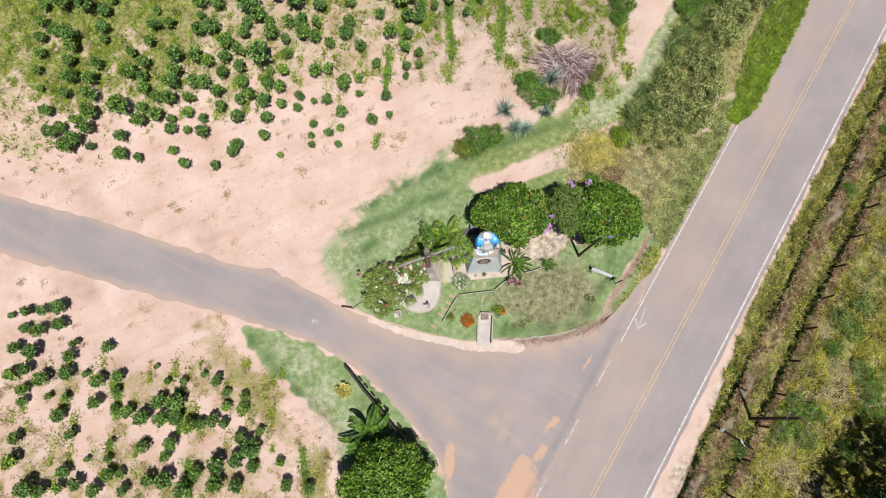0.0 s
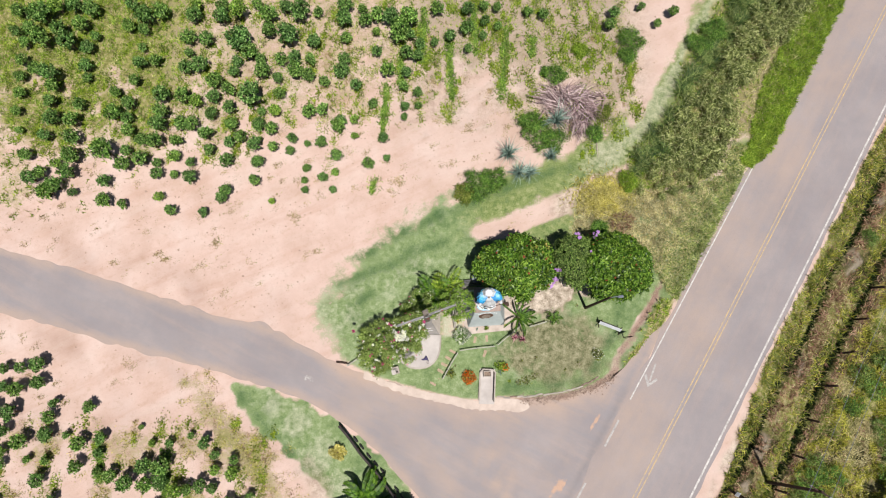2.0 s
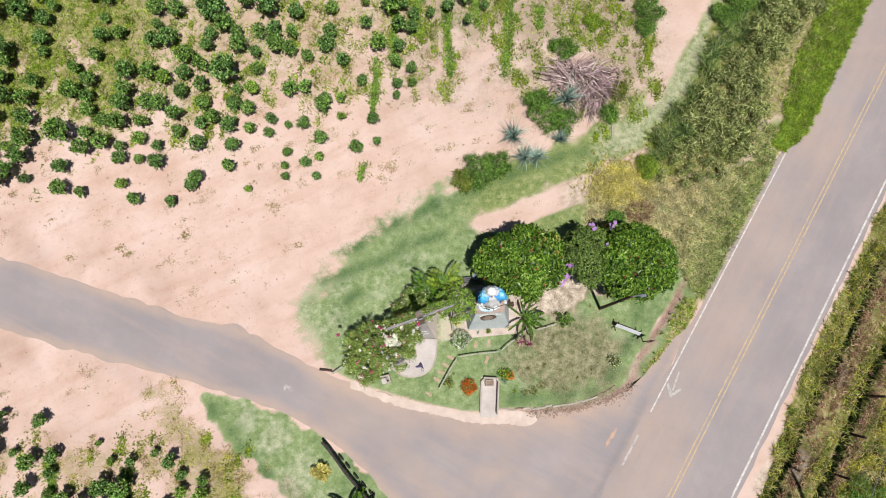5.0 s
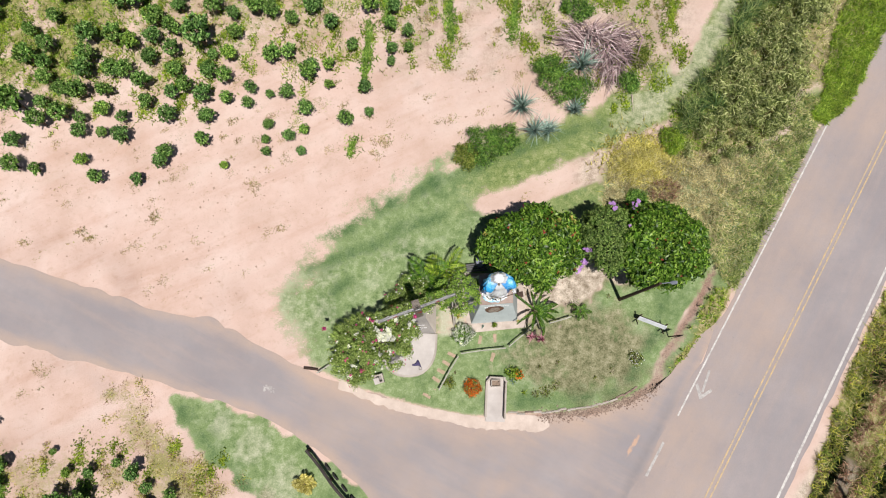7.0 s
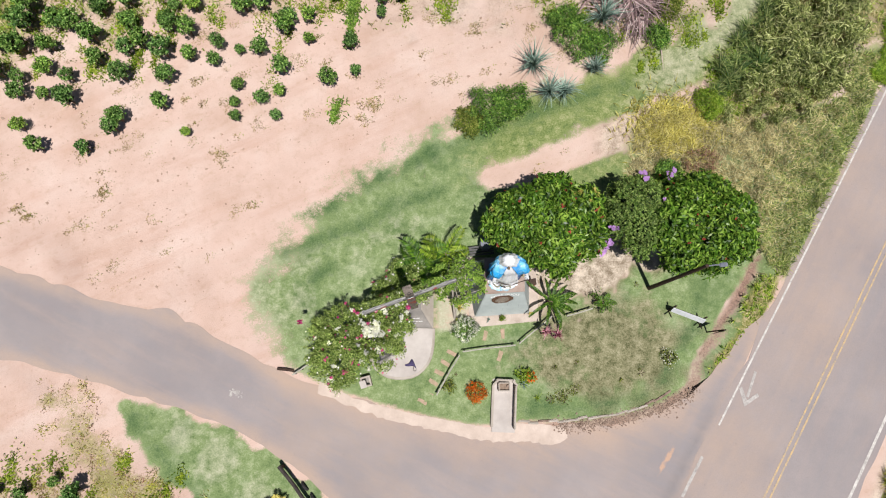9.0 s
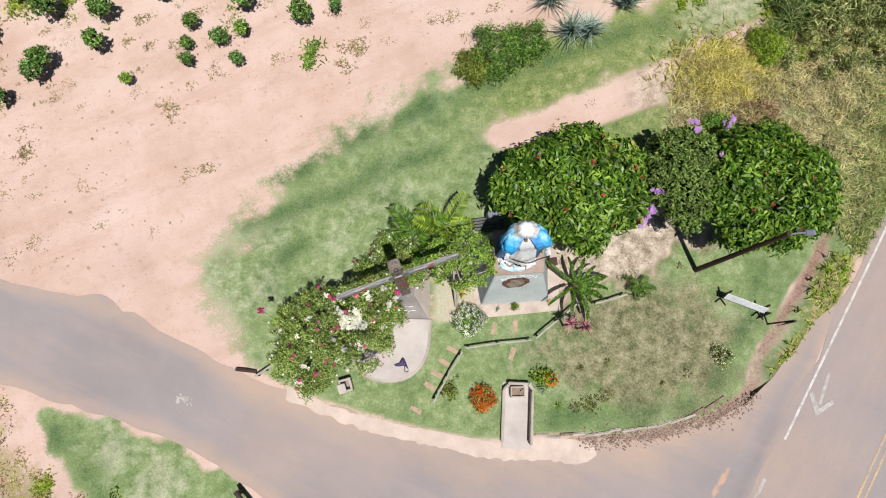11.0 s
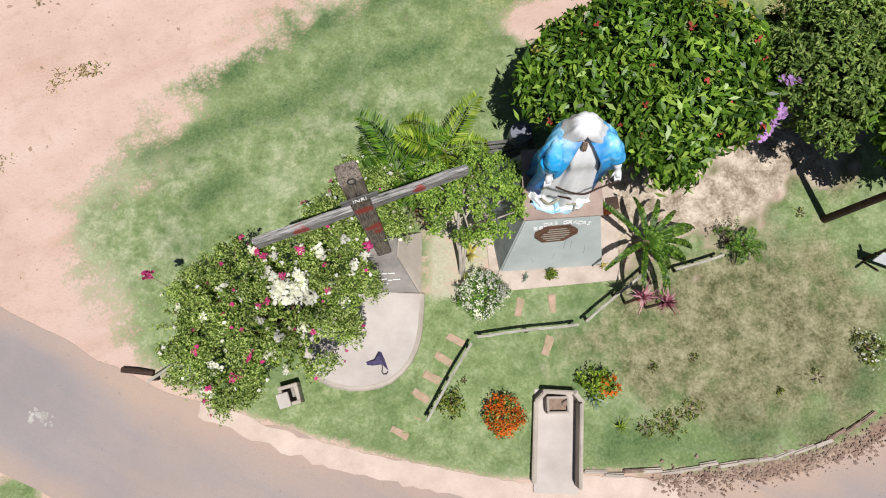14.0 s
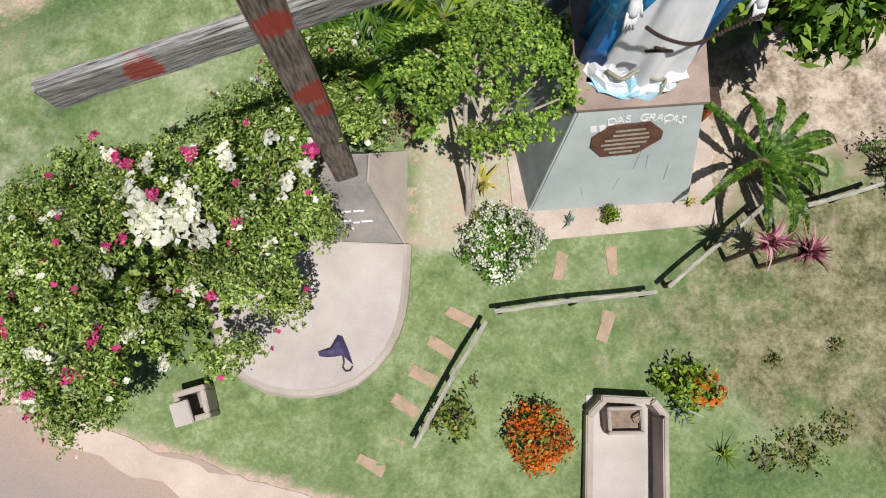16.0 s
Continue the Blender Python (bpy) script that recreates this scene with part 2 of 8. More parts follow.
WHITE = mottled("white_statue_paint", (0.68, 0.70, 0.72), (0.86, 0.86, 0.86), 3.0, 0.55, 0.1, 0.4, local=True)
WOOD_OLD = wood_material("grey_weathered_timber", (0.012, 0.012, 0.012), (0.20, 0.195, 0.185), (1, 14, 14))
WOOD_DARK = wood_material("dark_treated_timber", (0.022, 0.014, 0.011), (0.075, 0.045, 0.032))
WOOD_PALE = wood_material("pale_sawn_rail", (0.20, 0.19, 0.15), (0.46, 0.44, 0.37))
RUST = mottled("orange_painted_metal", (0.30, 0.06, 0.02), (0.62, 0.17, 0.05), 6.0)
BRONZE = mottled("brown_bronze_plate", (0.06, 0.03, 0.02), (0.16, 0.08, 0.05), 8.0, 0.45)
DIM_LETTER = mottled("dim_pale_text", (0.22, 0.19, 0.15), (0.40, 0.37, 0.31), 14.0)
PALE_LETTER = mottled("pale_lettering", (0.66, 0.66, 0.64), (0.82, 0.82, 0.80), 12.0)
DARK_METAL = mottled("dark_metal", (0.015, 0.015, 0.016), (0.05, 0.045, 0.045), 9.0, 0.5)
PURPLE_CLOTH = mottled("dark_violet_cloth", (0.03, 0.025, 0.07), (0.10, 0.08, 0.17), 7.0)
GREY_PLASTIC = mottled("grey_plastic", (0.10, 0.11, 0.14), (0.22, 0.23, 0.28), 4.0, 0.5)
BOARD_WHITE = mottled("dirty_white_board", (0.48, 0.50, 0.52), (0.78, 0.79, 0.80), 3.0)
BARK = mottled("brown_bark", (0.07, 0.045, 0.03), (0.22, 0.16, 0.11), 9.0, 0.9, 0.6)
DEAD = leafy("dead_branches", (0.07, 0.045, 0.045), (0.33, 0.225, 0.215), (0.66, 0.52, 0.49), 0.8, 0.0)
LEAF_TREE = leafy("glossy_tree_leaf", (0.018, 0.052, 0.006), (0.095, 0.200, 0.018), (0.31, 0.45, 0.072), 0.36, 0.20)
LEAF_DULL = leafy("dull_tree_leaf", (0.045, 0.095, 0.018), (0.145, 0.235, 0.045), (0.33, 0.42, 0.12))
LEAF_BOUG = leafy("bougainvillea_leaf", (0.026, 0.064, 0.011), (0.205, 0.300, 0.050), (0.53, 0.61, 0.21))
LEAF_FINE = leafy("small_tree_leaf", (0.04, 0.095, 0.012), (0.165, 0.285, 0.036), (0.40, 0.53, 0.10))
LEAF_CROP = leafy("crop_leaf", (0.016, 0.055, 0.010), (0.140, 0.285, 0.055), (0.44, 0.62, 0.19), 0.5, 0.15, 0.8)
LEAF_BRIGHT = leafy("bright_leaf", (0.06, 0.14, 0.01), (0.19, 0.29, 0.02), (0.40, 0.48, 0.08))
LEAF_PALM = leafy("palm_leaf", (0.02, 0.06, 0.006), (0.07, 0.16, 0.012), (0.17, 0.28, 0.03), 0.45)
LEAF_CYCAD = leafy("dark_cycad_leaf", (0.012, 0.036, 0.006), (0.055, 0.125, 0.012), (0.19, 0.30, 0.045), 0.4, 0.12)
LEAF_WILD = leafy("wild_bush_leaf", (0.02, 0.065, 0.010), (0.095, 0.205, 0.028), (0.27, 0.41, 0.075), 0.55, 0.15)
LEAF_AGAVE = leafy("blue_green_agave_leaf", (0.06, 0.11, 0.085), (0.20, 0.29, 0.24), (0.42, 0.52, 0.44), 0.6, 0.1)
LEAF_CANE = leafy("cane_leaf", (0.06, 0.11, 0.025), (0.215, 0.270, 0.062), (0.47, 0.48, 0.19), 0.6, 0.2)
LEAF_REED = leafy("dark_reed_leaf", (0.03, 0.07, 0.022), (0.115, 0.175, 0.042), (0.34, 0.38, 0.13), 0.55, 0.2)
LEAF_THICKET = leafy("thicket_leaf", (0.025, 0.050, 0.014), (0.22, 0.26, 0.070), (0.58, 0.59, 0.27), 0.6, 0.2)
LEAF_WEED = leafy("weed_leaf", (0.06, 0.10, 0.012), (0.16, 0.21, 0.03), (0.34, 0.33, 0.09), 0.7)
LEAF_STRAW = leafy("straw_grass", (0.20, 0.18, 0.085), (0.44, 0.375, 0.18), (0.68, 0.60, 0.35), 0.8, 0.2)
LEAF_OLIVE = leafy("olive_grass", (0.11, 0.125, 0.014), (0.33, 0.325, 0.035), (0.62, 0.55, 0.13), 0.7, 0.25)
LEAF_BROWN = leafy("brown_dry_weed", (0.10, 0.045, 0.025), (0.26, 0.14, 0.085), (0.46, 0.30, 0.20), 0.8, 0.1)
LEAF_WITHERED = leafy("withered_leaf", (0.12, 0.085, 0.035), (0.28, 0.21, 0.085), (0.46, 0.37, 0.18), 0.8, 0.1)
LEAF_GOLD = leafy("yellowing_leaf", (0.20, 0.18, 0.03), (0.50, 0.43, 0.10), (0.74, 0.66, 0.26))
LEAF_RED = leafy("dark_red_leaf", (0.08, 0.012, 0.03), (0.33, 0.085, 0.14), (0.68, 0.40, 0.45))
# near-black: own tone of dark plants, and painted shade inside crowns and ditches
LEAF_NIGHT = leafy("dark_and_shade_leaf", (0.008, 0.018, 0.006), (0.02, 0.04, 0.012), (0.05, 0.08, 0.02))
PETAL_WHITE = leafy("white_petal", (0.62, 0.60, 0.56), (0.78, 0.76, 0.72), (0.85, 0.84, 0.82), 0.7, 0.3)
PETAL_PINK = leafy("magenta_petal", (0.36, 0.02, 0.12), (0.60, 0.05, 0.22), (0.76, 0.18, 0.38), 0.7, 0.25)
PETAL_ORANGE = leafy("orange_petal", (0.42, 0.07, 0.01), (0.60, 0.13, 0.01), (0.72, 0.24, 0.03), 0.7, 0.2)
PETAL_RED = leafy("red_petal", (0.30, 0.03, 0.03), (0.42, 0.06, 0.05), (0.50, 0.12, 0.08), 0.7, 0.2)
PETAL_VIOLET = leafy("violet_petal", (0.34, 0.16, 0.46), (0.48, 0.27, 0.62), (0.60, 0.40, 0.72), 0.7, 0.3)

# ---- building helpers ----


def part(name, bm, material, parent=None, label=""):
    """Links a bmesh as one mesh object under a thing or a part."""
    me = bpy.data.meshes.new(name)
    bm.to_mesh(me)
    bm.free()
    return hold(name, me, material, parent, label)


def hold(name, me, material, parent=None, label=""):
    for one in material if isinstance(material, (list, tuple)) else [material]:
        if one is not None:
            me.materials.append(one)
    ob = new(name, me)
    ob.parent = parent
    if label:
        ob["label"] = label
    return ob


def thing(name, at, label, category, group="", turn=0.0):
    ob = new(name)
    ob.empty_display_size = 0.2
    ob.matrix_basis = pose(*at, 0, 0, turn)
    return tagged(ob, label, category, group)


def box(sx, sy, sz, at=(0, 0, 0), rot=(0, 0, 0), bevel=0.012, bm=None):
    """A box with worn edges, resting with its middle at the given place."""
    own = bmesh.new()
    bmesh.ops.create_cube(own, size=1)
    bmesh.ops.scale(own, vec=(sx, sy, sz), verts=own.verts)
    if bevel:
        bmesh.ops.bevel(own, geom=own.edges[:], offset=min(bevel, 0.3 * min(sx, sy, sz)), segments=2, affect="EDGES")
    own.transform(pose(*at, *rot))
    if bm is None:
        return own
    me = bpy.data.meshes.new("piece")
    own.to_mesh(me)
    own.free()
    bm.from_mesh(me)
    bpy.data.meshes.remove(me)
    return bm


def tube(points, radii, sides=8, bm=None, caps=True):
    """A tapering round bar along the points."""
    bm = bm or bmesh.new()
    pts = [Vector(p) for p in points]
    rings = []
    for i, p in enumerate(pts):
        d = (pts[min(i + 1, len(pts) - 1)] - pts[max(i - 1, 0)]).normalized()
        side = d.cross(Vector((0.31, 0.17, 0.93)) if abs(d.z) < 0.9 else Vector((1, 0.2, 0))).normalized()
        up = side.cross(d)
        r = radii[i] if isinstance(radii, (list, tuple)) else radii
        rings.append([bm.verts.new(p + (side * math.cos(a) + up * math.sin(a)) * r) for a in [2 * math.pi * k / sides for k in range(sides)]])
    for a, b in zip(rings, rings[1:]):
        for k in range(sides):
            bm.faces.new((a[k], a[(k + 1) % sides], b[(k + 1) % sides], b[k]))
    if caps:
        bm.faces.new(rings[0][::-1])
        bm.faces.new(rings[-1])
    bmesh.ops.recalc_face_normals(bm, faces=bm.faces[:])
    return bm


def smooth(ob):
    ob.data.polygons.foreach_set("use_smooth", [True] * len(ob.data.polygons))
    return ob


def mesh_from(name, verts, faces):
    me = bpy.data.meshes.new(name)
    verts, faces = np.asarray(verts, np.float32), np.asarray(faces, np.int32)
    me.vertices.add(len(verts))
    me.vertices.foreach_set("co", verts.ravel())
    n, k = faces.shape
    me.loops.add(n * k)
    me.loops.foreach_set("vertex_index", faces.ravel())
    me.polygons.add(n)
    me.polygons.foreach_set("loop_start", np.arange(0, n * k, k, dtype=np.int32))
    me.update(calc_edges=True)
    me.validate()
    return me


def unit(v):
    return v / np.maximum(np.linalg.norm(v, axis=-1, keepdims=True), 1e-9)


def leaf_mesh(name, spots, normals, length, width, rng, along=None, droop=0.15):
    """Many small folded leaves; length and width may differ from leaf to leaf."""
    n = len(spots)
    length = np.broadcast_to(np.asarray(length, float), (n,))[:, None] * rng.uniform(0.75, 1.2, (n, 1))
    width = np.broadcast_to(np.asarray(width, float), (n,))[:, None] * rng.uniform(0.75, 1.2, (n, 1))
    t = rng.normal(size=(n, 3)) if along is None else along + rng.normal(size=(n, 3)) * 0.15
    t = unit(t - normals * (t * normals).sum(1, keepdims=True))
    b = np.cross(normals, t)
    fold = normals * width * 0.18
    verts = np.stack([spots - t * length * 0.5, spots + b * width * 0.5 + fold, spots + t * length * 0.5 - normals * length * droop, spots - b * width * 0.5 + fold], 1).reshape(-1, 3)
    return mesh_from(name, verts, np.arange(n * 4).reshape(n, 4))


def blob_shell(blobs, n, rng, depth=0.25, low=-0.35):
    """Places and outward directions on the outside of a group of ellipsoids (x, y, z, rx, ry, rz)."""
    blobs = np.asarray(blobs, float)
    area = (blobs[:, 3] * blobs[:, 4] + blobs[:, 4] * blobs[:, 5] + blobs[:, 3] * blobs[:, 5])
    pick = rng.choice(len(blobs), n * 3, p=area / area.sum())
    d = unit(rng.normal(size=(n * 3, 3)))
    d[:, 2] = np.where(d[:, 2] < low, -d[:, 2], d[:, 2])
    r = 1 - depth * rng.random(n * 3) ** 1.6 + 0.06 * rng.normal(size=n * 3)
    p = blobs[pick, :3] + d * blobs[pick, 3:] * r[:, None]
    inside = np.zeros(len(p), bool)
    for k, b in enumerate(blobs):
        inside |= (pick != k) & ((((p - b[:3]) / b[3:]) ** 2).sum(1) < 0.72)
    keep = np.flatnonzero(~inside)[:n]
    return p[keep], unit(d[keep] / blobs[pick[keep], 3:])


def sprays(blobs, n, rng, depth, reach, each=8):
    """Leaves gathered along short twigs that stick out of a crown, with gaps between them."""
    spots, normals = blob_shell(blobs, n // each, rng, depth)
    way = unit(normals * 0.8 + np.array([0, 0, 0.25]) + rng.normal(size=normals.shape) * 0.55)
    long = reach * rng.uniform(0.5, 1.5, (len(spots), 1, 1))
    s = np.linspace(-0.9, 0.6, each)[None, :, None] + rng.normal(size=(len(spots), each, 1)) * 0.06
    p = spots[:, None] + way[:, None] * s * long + rng.normal(size=(len(spots), each, 3)) * reach * 0.22
    out = unit(normals[:, None] * 0.5 + way[:, None] * 0.3 + rng.normal(size=p.shape) * 0.35)
    return p.reshape(-1, 3), out.reshape(-1, 3)


def tilted(normals, rng, up=0.5, spread=0.45):
    return unit(normals + np.array([0, 0, up]) + rng.normal(size=normals.shape) * spread)


def crown(name, blobs, n, length, width, material, parent, rng, label="", up=0.5, depth=0.25, spread=0.45, reach=None):
    spots, normals = sprays(blobs, n, rng, depth, length * 1.7 if reach is None else reach)
    ob = hold(name, leaf_mesh(name, spots, tilted(normals, rng, up, spread), length, width, rng), material, parent, label)
    ob["kind"] = "stuff"
    return ob


def flower_head(name, material, size, each, rng):
    """One head: rounded petals joined at the middle, each tipped its own way."""
    verts, faces = [(0, 0, 0)], []
    for k in range(each):
        a = 2.399 * k + rng.uniform(-0.3, 0.3)
        r, up, w = size * rng.uniform(0.55, 1.05), size * rng.uniform(-0.3, 0.7), 0.60
        n = len(verts)
        verts += [(0.85 * r * math.cos(a - w), 0.85 * r * math.sin(a - w), up * 0.8), (r * math.cos(a), r * math.sin(a), up), (0.85 * r * math.cos(a + w), 0.85 * r * math.sin(a + w), up * 0.8)]
        faces.append((0, n, n + 1, n + 2))
    return mesh_from(name, verts, faces)


def flowers(name, blobs, heads, material, parent, rng, size=0.09, each=6, label="", low=0.1, single=100):
    """Flower heads sitting on the outside of a crown: single objects, or one sheet where there are too many to pick apart."""
    spots, normals = blob_shell(blobs, heads, rng, 0.02, low)
    spots = spots + normals * 0.05
    if heads <= single:
        kinds = [flower_head(name, material, size, each, rng) for _ in range(5)]
        for me in kinds:
            me.materials.append(material)
        for p, n in zip(spots, normals):
            ob = new(name, kinds[rng.integers(5)])
            ob.parent = parent
            q = Vector((n[0], n[1], n[2] + 0.6)).to_track_quat("Z", "Y")
            ob.matrix_basis = Matrix.LocRotScale(Vector(p), q, Vector((1, 1, 1)) * rng.uniform(0.7, 1.35))
        return None
    spots, normals = np.repeat(spots, each, 0), np.repeat(normals, each, 0)
    spots = spots + rng.normal(size=spots.shape) * size * 0.7
    ob = hold(name, leaf_mesh(name, spots, tilted(normals, rng, 0.3, 0.6), size, size * 0.8, rng), material, parent, label)
    ob["kind"] = "stuff"
    return ob


def blades(name, roots, height, lean, width, rng, bends=3, heading=None):
    """Long grass blades or strap leaves that arch over; each tapers to a point."""
    n = len(roots)
    a = rng.uniform(0, 2 * math.pi, n) if heading is None else heading
    out = np.stack([np.cos(a), np.sin(a), np.zeros(n)], 1)
    side = np.stack([-np.sin(a), np.cos(a), np.zeros(n)], 1)
    h = (np.broadcast_to(height, (n,)) * rng.uniform(0.6, 1.15, n))[:, None]
    l = (np.broadcast_to(lean, (n,)) * rng.uniform(0.5, 1.3, n))[:, None]
    w = np.broadcast_to(width, (n,))[:, None]
    rows = []
    for k in range(bends + 1):
        s = k / bends
        mid = roots + out * l * s**1.5 + np.array([0, 0, 1]) * h * (s - 0.42 * s**2.5)
        half = side * w * 0.5 * (1 - 0.9 * s)
        rows += [mid - half, mid + half]
    verts = np.stack(rows, 1)
    k2 = 2 * (bends + 1)
    base = (np.arange(n) * k2)[:, None]
    faces = np.concatenate([base + np.array([2 * j, 2 * j + 1, 2 * j + 3, 2 * j + 2]) for j in range(bends)])
    return mesh_from(name, verts.reshape(-1, 3), faces)


def spline(points, step=0.5):
    """A smooth curve through the points."""
    p = np.asarray(points, float)
    p = np.vstack([2 * p[0] - p[1], p, 2 * p[-1] - p[-2]])
    out = []
    for i in range(1, len(p) - 2):
        n = max(2, int(np.linalg.norm(p[i + 1] - p[i]) / step))
        for s in np.linspace(0, 1, n, endpoint=False):
            out.append(0.5 * (2 * p[i] + (p[i + 1] - p[i - 1]) * s + (2 * p[i - 1] - 5 * p[i] + 4 * p[i + 1] - p[i + 2]) * s**2 + (3 * p[i] - p[i - 1] - 3 * p[i + 1] + p[i + 2]) * s**3))
    return np.array(out + [p[-2]])


def along_curve(curve, n):
    """n places at even steps along a curve."""
    d = np.r_[0, np.cumsum(np.linalg.norm(np.diff(curve, axis=0), axis=1))]
    s = np.linspace(0, d[-1], n)
    return np.stack([np.interp(s, d, curve[:, k]) for k in range(curve.shape[1])], 1)


def inside_depth(x, y, outline):
    """Distance inside (plus) or outside (minus) a closed outline, for arrays of places."""
    o = np.asarray(outline, float)
    best, odd = np.full(x.shape, 1e9), np.zeros(x.shape, bool)
    for (ax, ay), (bx, by) in zip(o, np.roll(o, -1, 0)):
        ex, ey = bx - ax, by - ay
        s = np.clip(((x - ax) * ex + (y - ay) * ey) / (ex * ex + ey * ey + 1e-12), 0, 1)
        best = np.minimum(best, np.hypot(x - ax - s * ex, y - ay - s * ey))
        if ay != by:
            odd ^= ((ay > y) != (by > y)) & (x < ex * (y - ay) / ey + ax)
    return np.where(odd, best, -best)


def off_line(x, y, line):
    """Distance from a line of places."""
    best = np.full(x.shape, 1e9)
    for (ax, ay), (bx, by) in zip(line, line[1:]):
        ex, ey = bx - ax, by - ay
        s = np.clip(((x - ax) * ex + (y - ay) * ey) / (ex * ex + ey * ey), 0, 1)
        best = np.minimum(best, np.hypot(x - ax - s * ex, y - ay - s * ey))
    return best


def soft(d, width):
    return np.clip(0.5 + d / width, 0, 1)

# ---- ground and roads ----
ROAD_AT, ROAD_TO = np.array([15.45, 0.0]), np.array([0.4819, 0.8762])
ROAD_OUT = np.array([ROAD_TO[1], -ROAD_TO[0]])


def on_road(s, o, z=0.0):
    """A place s metres up the main road and o metres to its east."""
    p = ROAD_AT + ROAD_TO * s + ROAD_OUT * o
    return (p[0], p[1], z)


SIDE_NORTH = spline([(-140, 38), (-70, 20), (-33, 11.3), (-24.3, 9.2), (-15.8, 6.8), (-12.4, 6.2), (-9.0, 4.7), (-6.4, 3.5), (-4.0, 2.8), (-1.6, 2.2), (2.4, 1.55), (5.0, 1.55), (8.5, 2.0), (11.2, 3.1), (12.9, 4.6), (15.5, 7.5)], 0.4)
SIDE_SOUTH = spline([(-140, 33.5), (-70, 15.7), (-32.2, 7.0), (-23.8, 5.0), (-15.4, 3.1), (-12.5, 2.35), (-9.6, 1.5), (-7.1, 0.35), (-5.0, -1.0), (-2.9, -2.75), (-1.3, -4.4), (0.2, -6.3), (1.05, -8.9), (1.5, -13), (1.0, -19), (-1.5, -28)], 0.4)
ISLAND = spline([(-6.5, 3.95), (-4.4, 3.15), (-1.7, 2.42), (0.5, 2.0), (2.4, 1.8), (4.4, 2.05), (7.0, 2.2), (9.6, 2.75), (11.3, 3.7), (12.2, 5.0), (13.7, 7.9), (15.0, 10.6)], 0.4)
LAWN = np.vstack([ISLAND, [(13.5, 12.5), (11, 14.4), (8.6, 14.9), (6.4, 14.0), (4.4, 12.9), (2.0, 13.4), (0.2, 14.4), (-1.4, 14.8), (-3.8, 13.2), (-5.0, 12.4), (-6.5, 10.8), (-7.2, 9.7), (-8.7, 8.0), (-8.4, 6.2), (-7.4, 5.2)]])
SOUTH_LAWN = np.array([(-14.3, 2.2), (-12.5, 2.2), (-9.6, 1.5), (-7.1, 0.3), (-5.0, -1.1), (-2.9, -2.9), (-1.3, -4.6), (0.2, -6.5), (1.0, -9.0), (1.2, -14), (-3, -15), (-6.2, -10), (-6.8, -5.0), (-9.6, -2.4), (-12.8, -0.3)])
TRACK = [(-0.5, 13.9), (3.0, 15.6), (8.3, 17.7), (12.2, 19.9), (15.4, 23.6), (17.6, 27.0), (19.8, 31), (26.5, 43), (60, 95)]
SAND_PATH = [(2.5, 13.3), (5.3, 14.2), (7.4, 15.6), (9.2, 16.4)]
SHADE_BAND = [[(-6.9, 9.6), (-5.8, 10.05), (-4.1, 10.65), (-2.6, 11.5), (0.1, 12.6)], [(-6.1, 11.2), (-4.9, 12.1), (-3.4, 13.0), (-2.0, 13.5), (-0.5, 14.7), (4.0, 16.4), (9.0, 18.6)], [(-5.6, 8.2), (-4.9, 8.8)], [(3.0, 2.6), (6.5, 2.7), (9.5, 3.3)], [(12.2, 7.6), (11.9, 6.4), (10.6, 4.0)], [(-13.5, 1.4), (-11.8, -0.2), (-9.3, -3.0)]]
CANE = np.array([(13.0, 17.0), (13.3, 19.4), (16.2, 23.0), (17.9, 26.8), (20.7, 30.6), (24.5, 37.5), (30, 37.5), (26.6, 30.9), (24.9, 29.0), (22.9, 26.9), (21.3, 24.6), (20.3, 21.6), (19.9, 19.2), (19.0, 17.4), (17.0, 16.6), (15.0, 16.2)])
DITCH = [(15.3, 10.2), (14.6, 8.7), (13.9, 7.6), (13.3, 6.75), (12.5, 5.45), (12.0, 4.5), (11.95, 3.7)]


MEADOW = np.array([(8.8, 13.4), (9.6, 17.0), (13.2, 17.2), (17, 16.8), (19.8, 18.4), (20.6, 20.6), (22.9, 21.0), (18.7, 13.0), (16.4, 8.9), (15.6, 9.6), (14.6, 11.4), (12.8, 12.9)])


def lines(near, fine, far):
    """Grid lines: close together in the middle, wider and wider outside."""
    a = list(np.arange(near[0], near[1], fine))
    step, lo, hi = fine, [], []
    p, q = near[0], near[1]
    while q < far:
        step *= 1.35
        p, q = p - step, q + step
        lo.append(p)
        hi.append(q)
    return np.array(lo[::-1] + a + hi)


def noise_field(x, y, scale, seed):
    """Smooth random field between about -1 and 1."""
    rng = np.random.default_rng(seed)
    out = np.zeros(x.shape)
    for octave in range(3):
        for _ in range(5):
            a, f = rng.uniform(0, 2 * math.pi), 2 ** octave * rng.uniform(0.7, 1.4) / scale
            out += np.sin((x * math.cos(a) + y * math.sin(a)) * f * 2 * math.pi + rng.uniform(0, 6.28)) / (2 ** octave) / 3.2
    return out


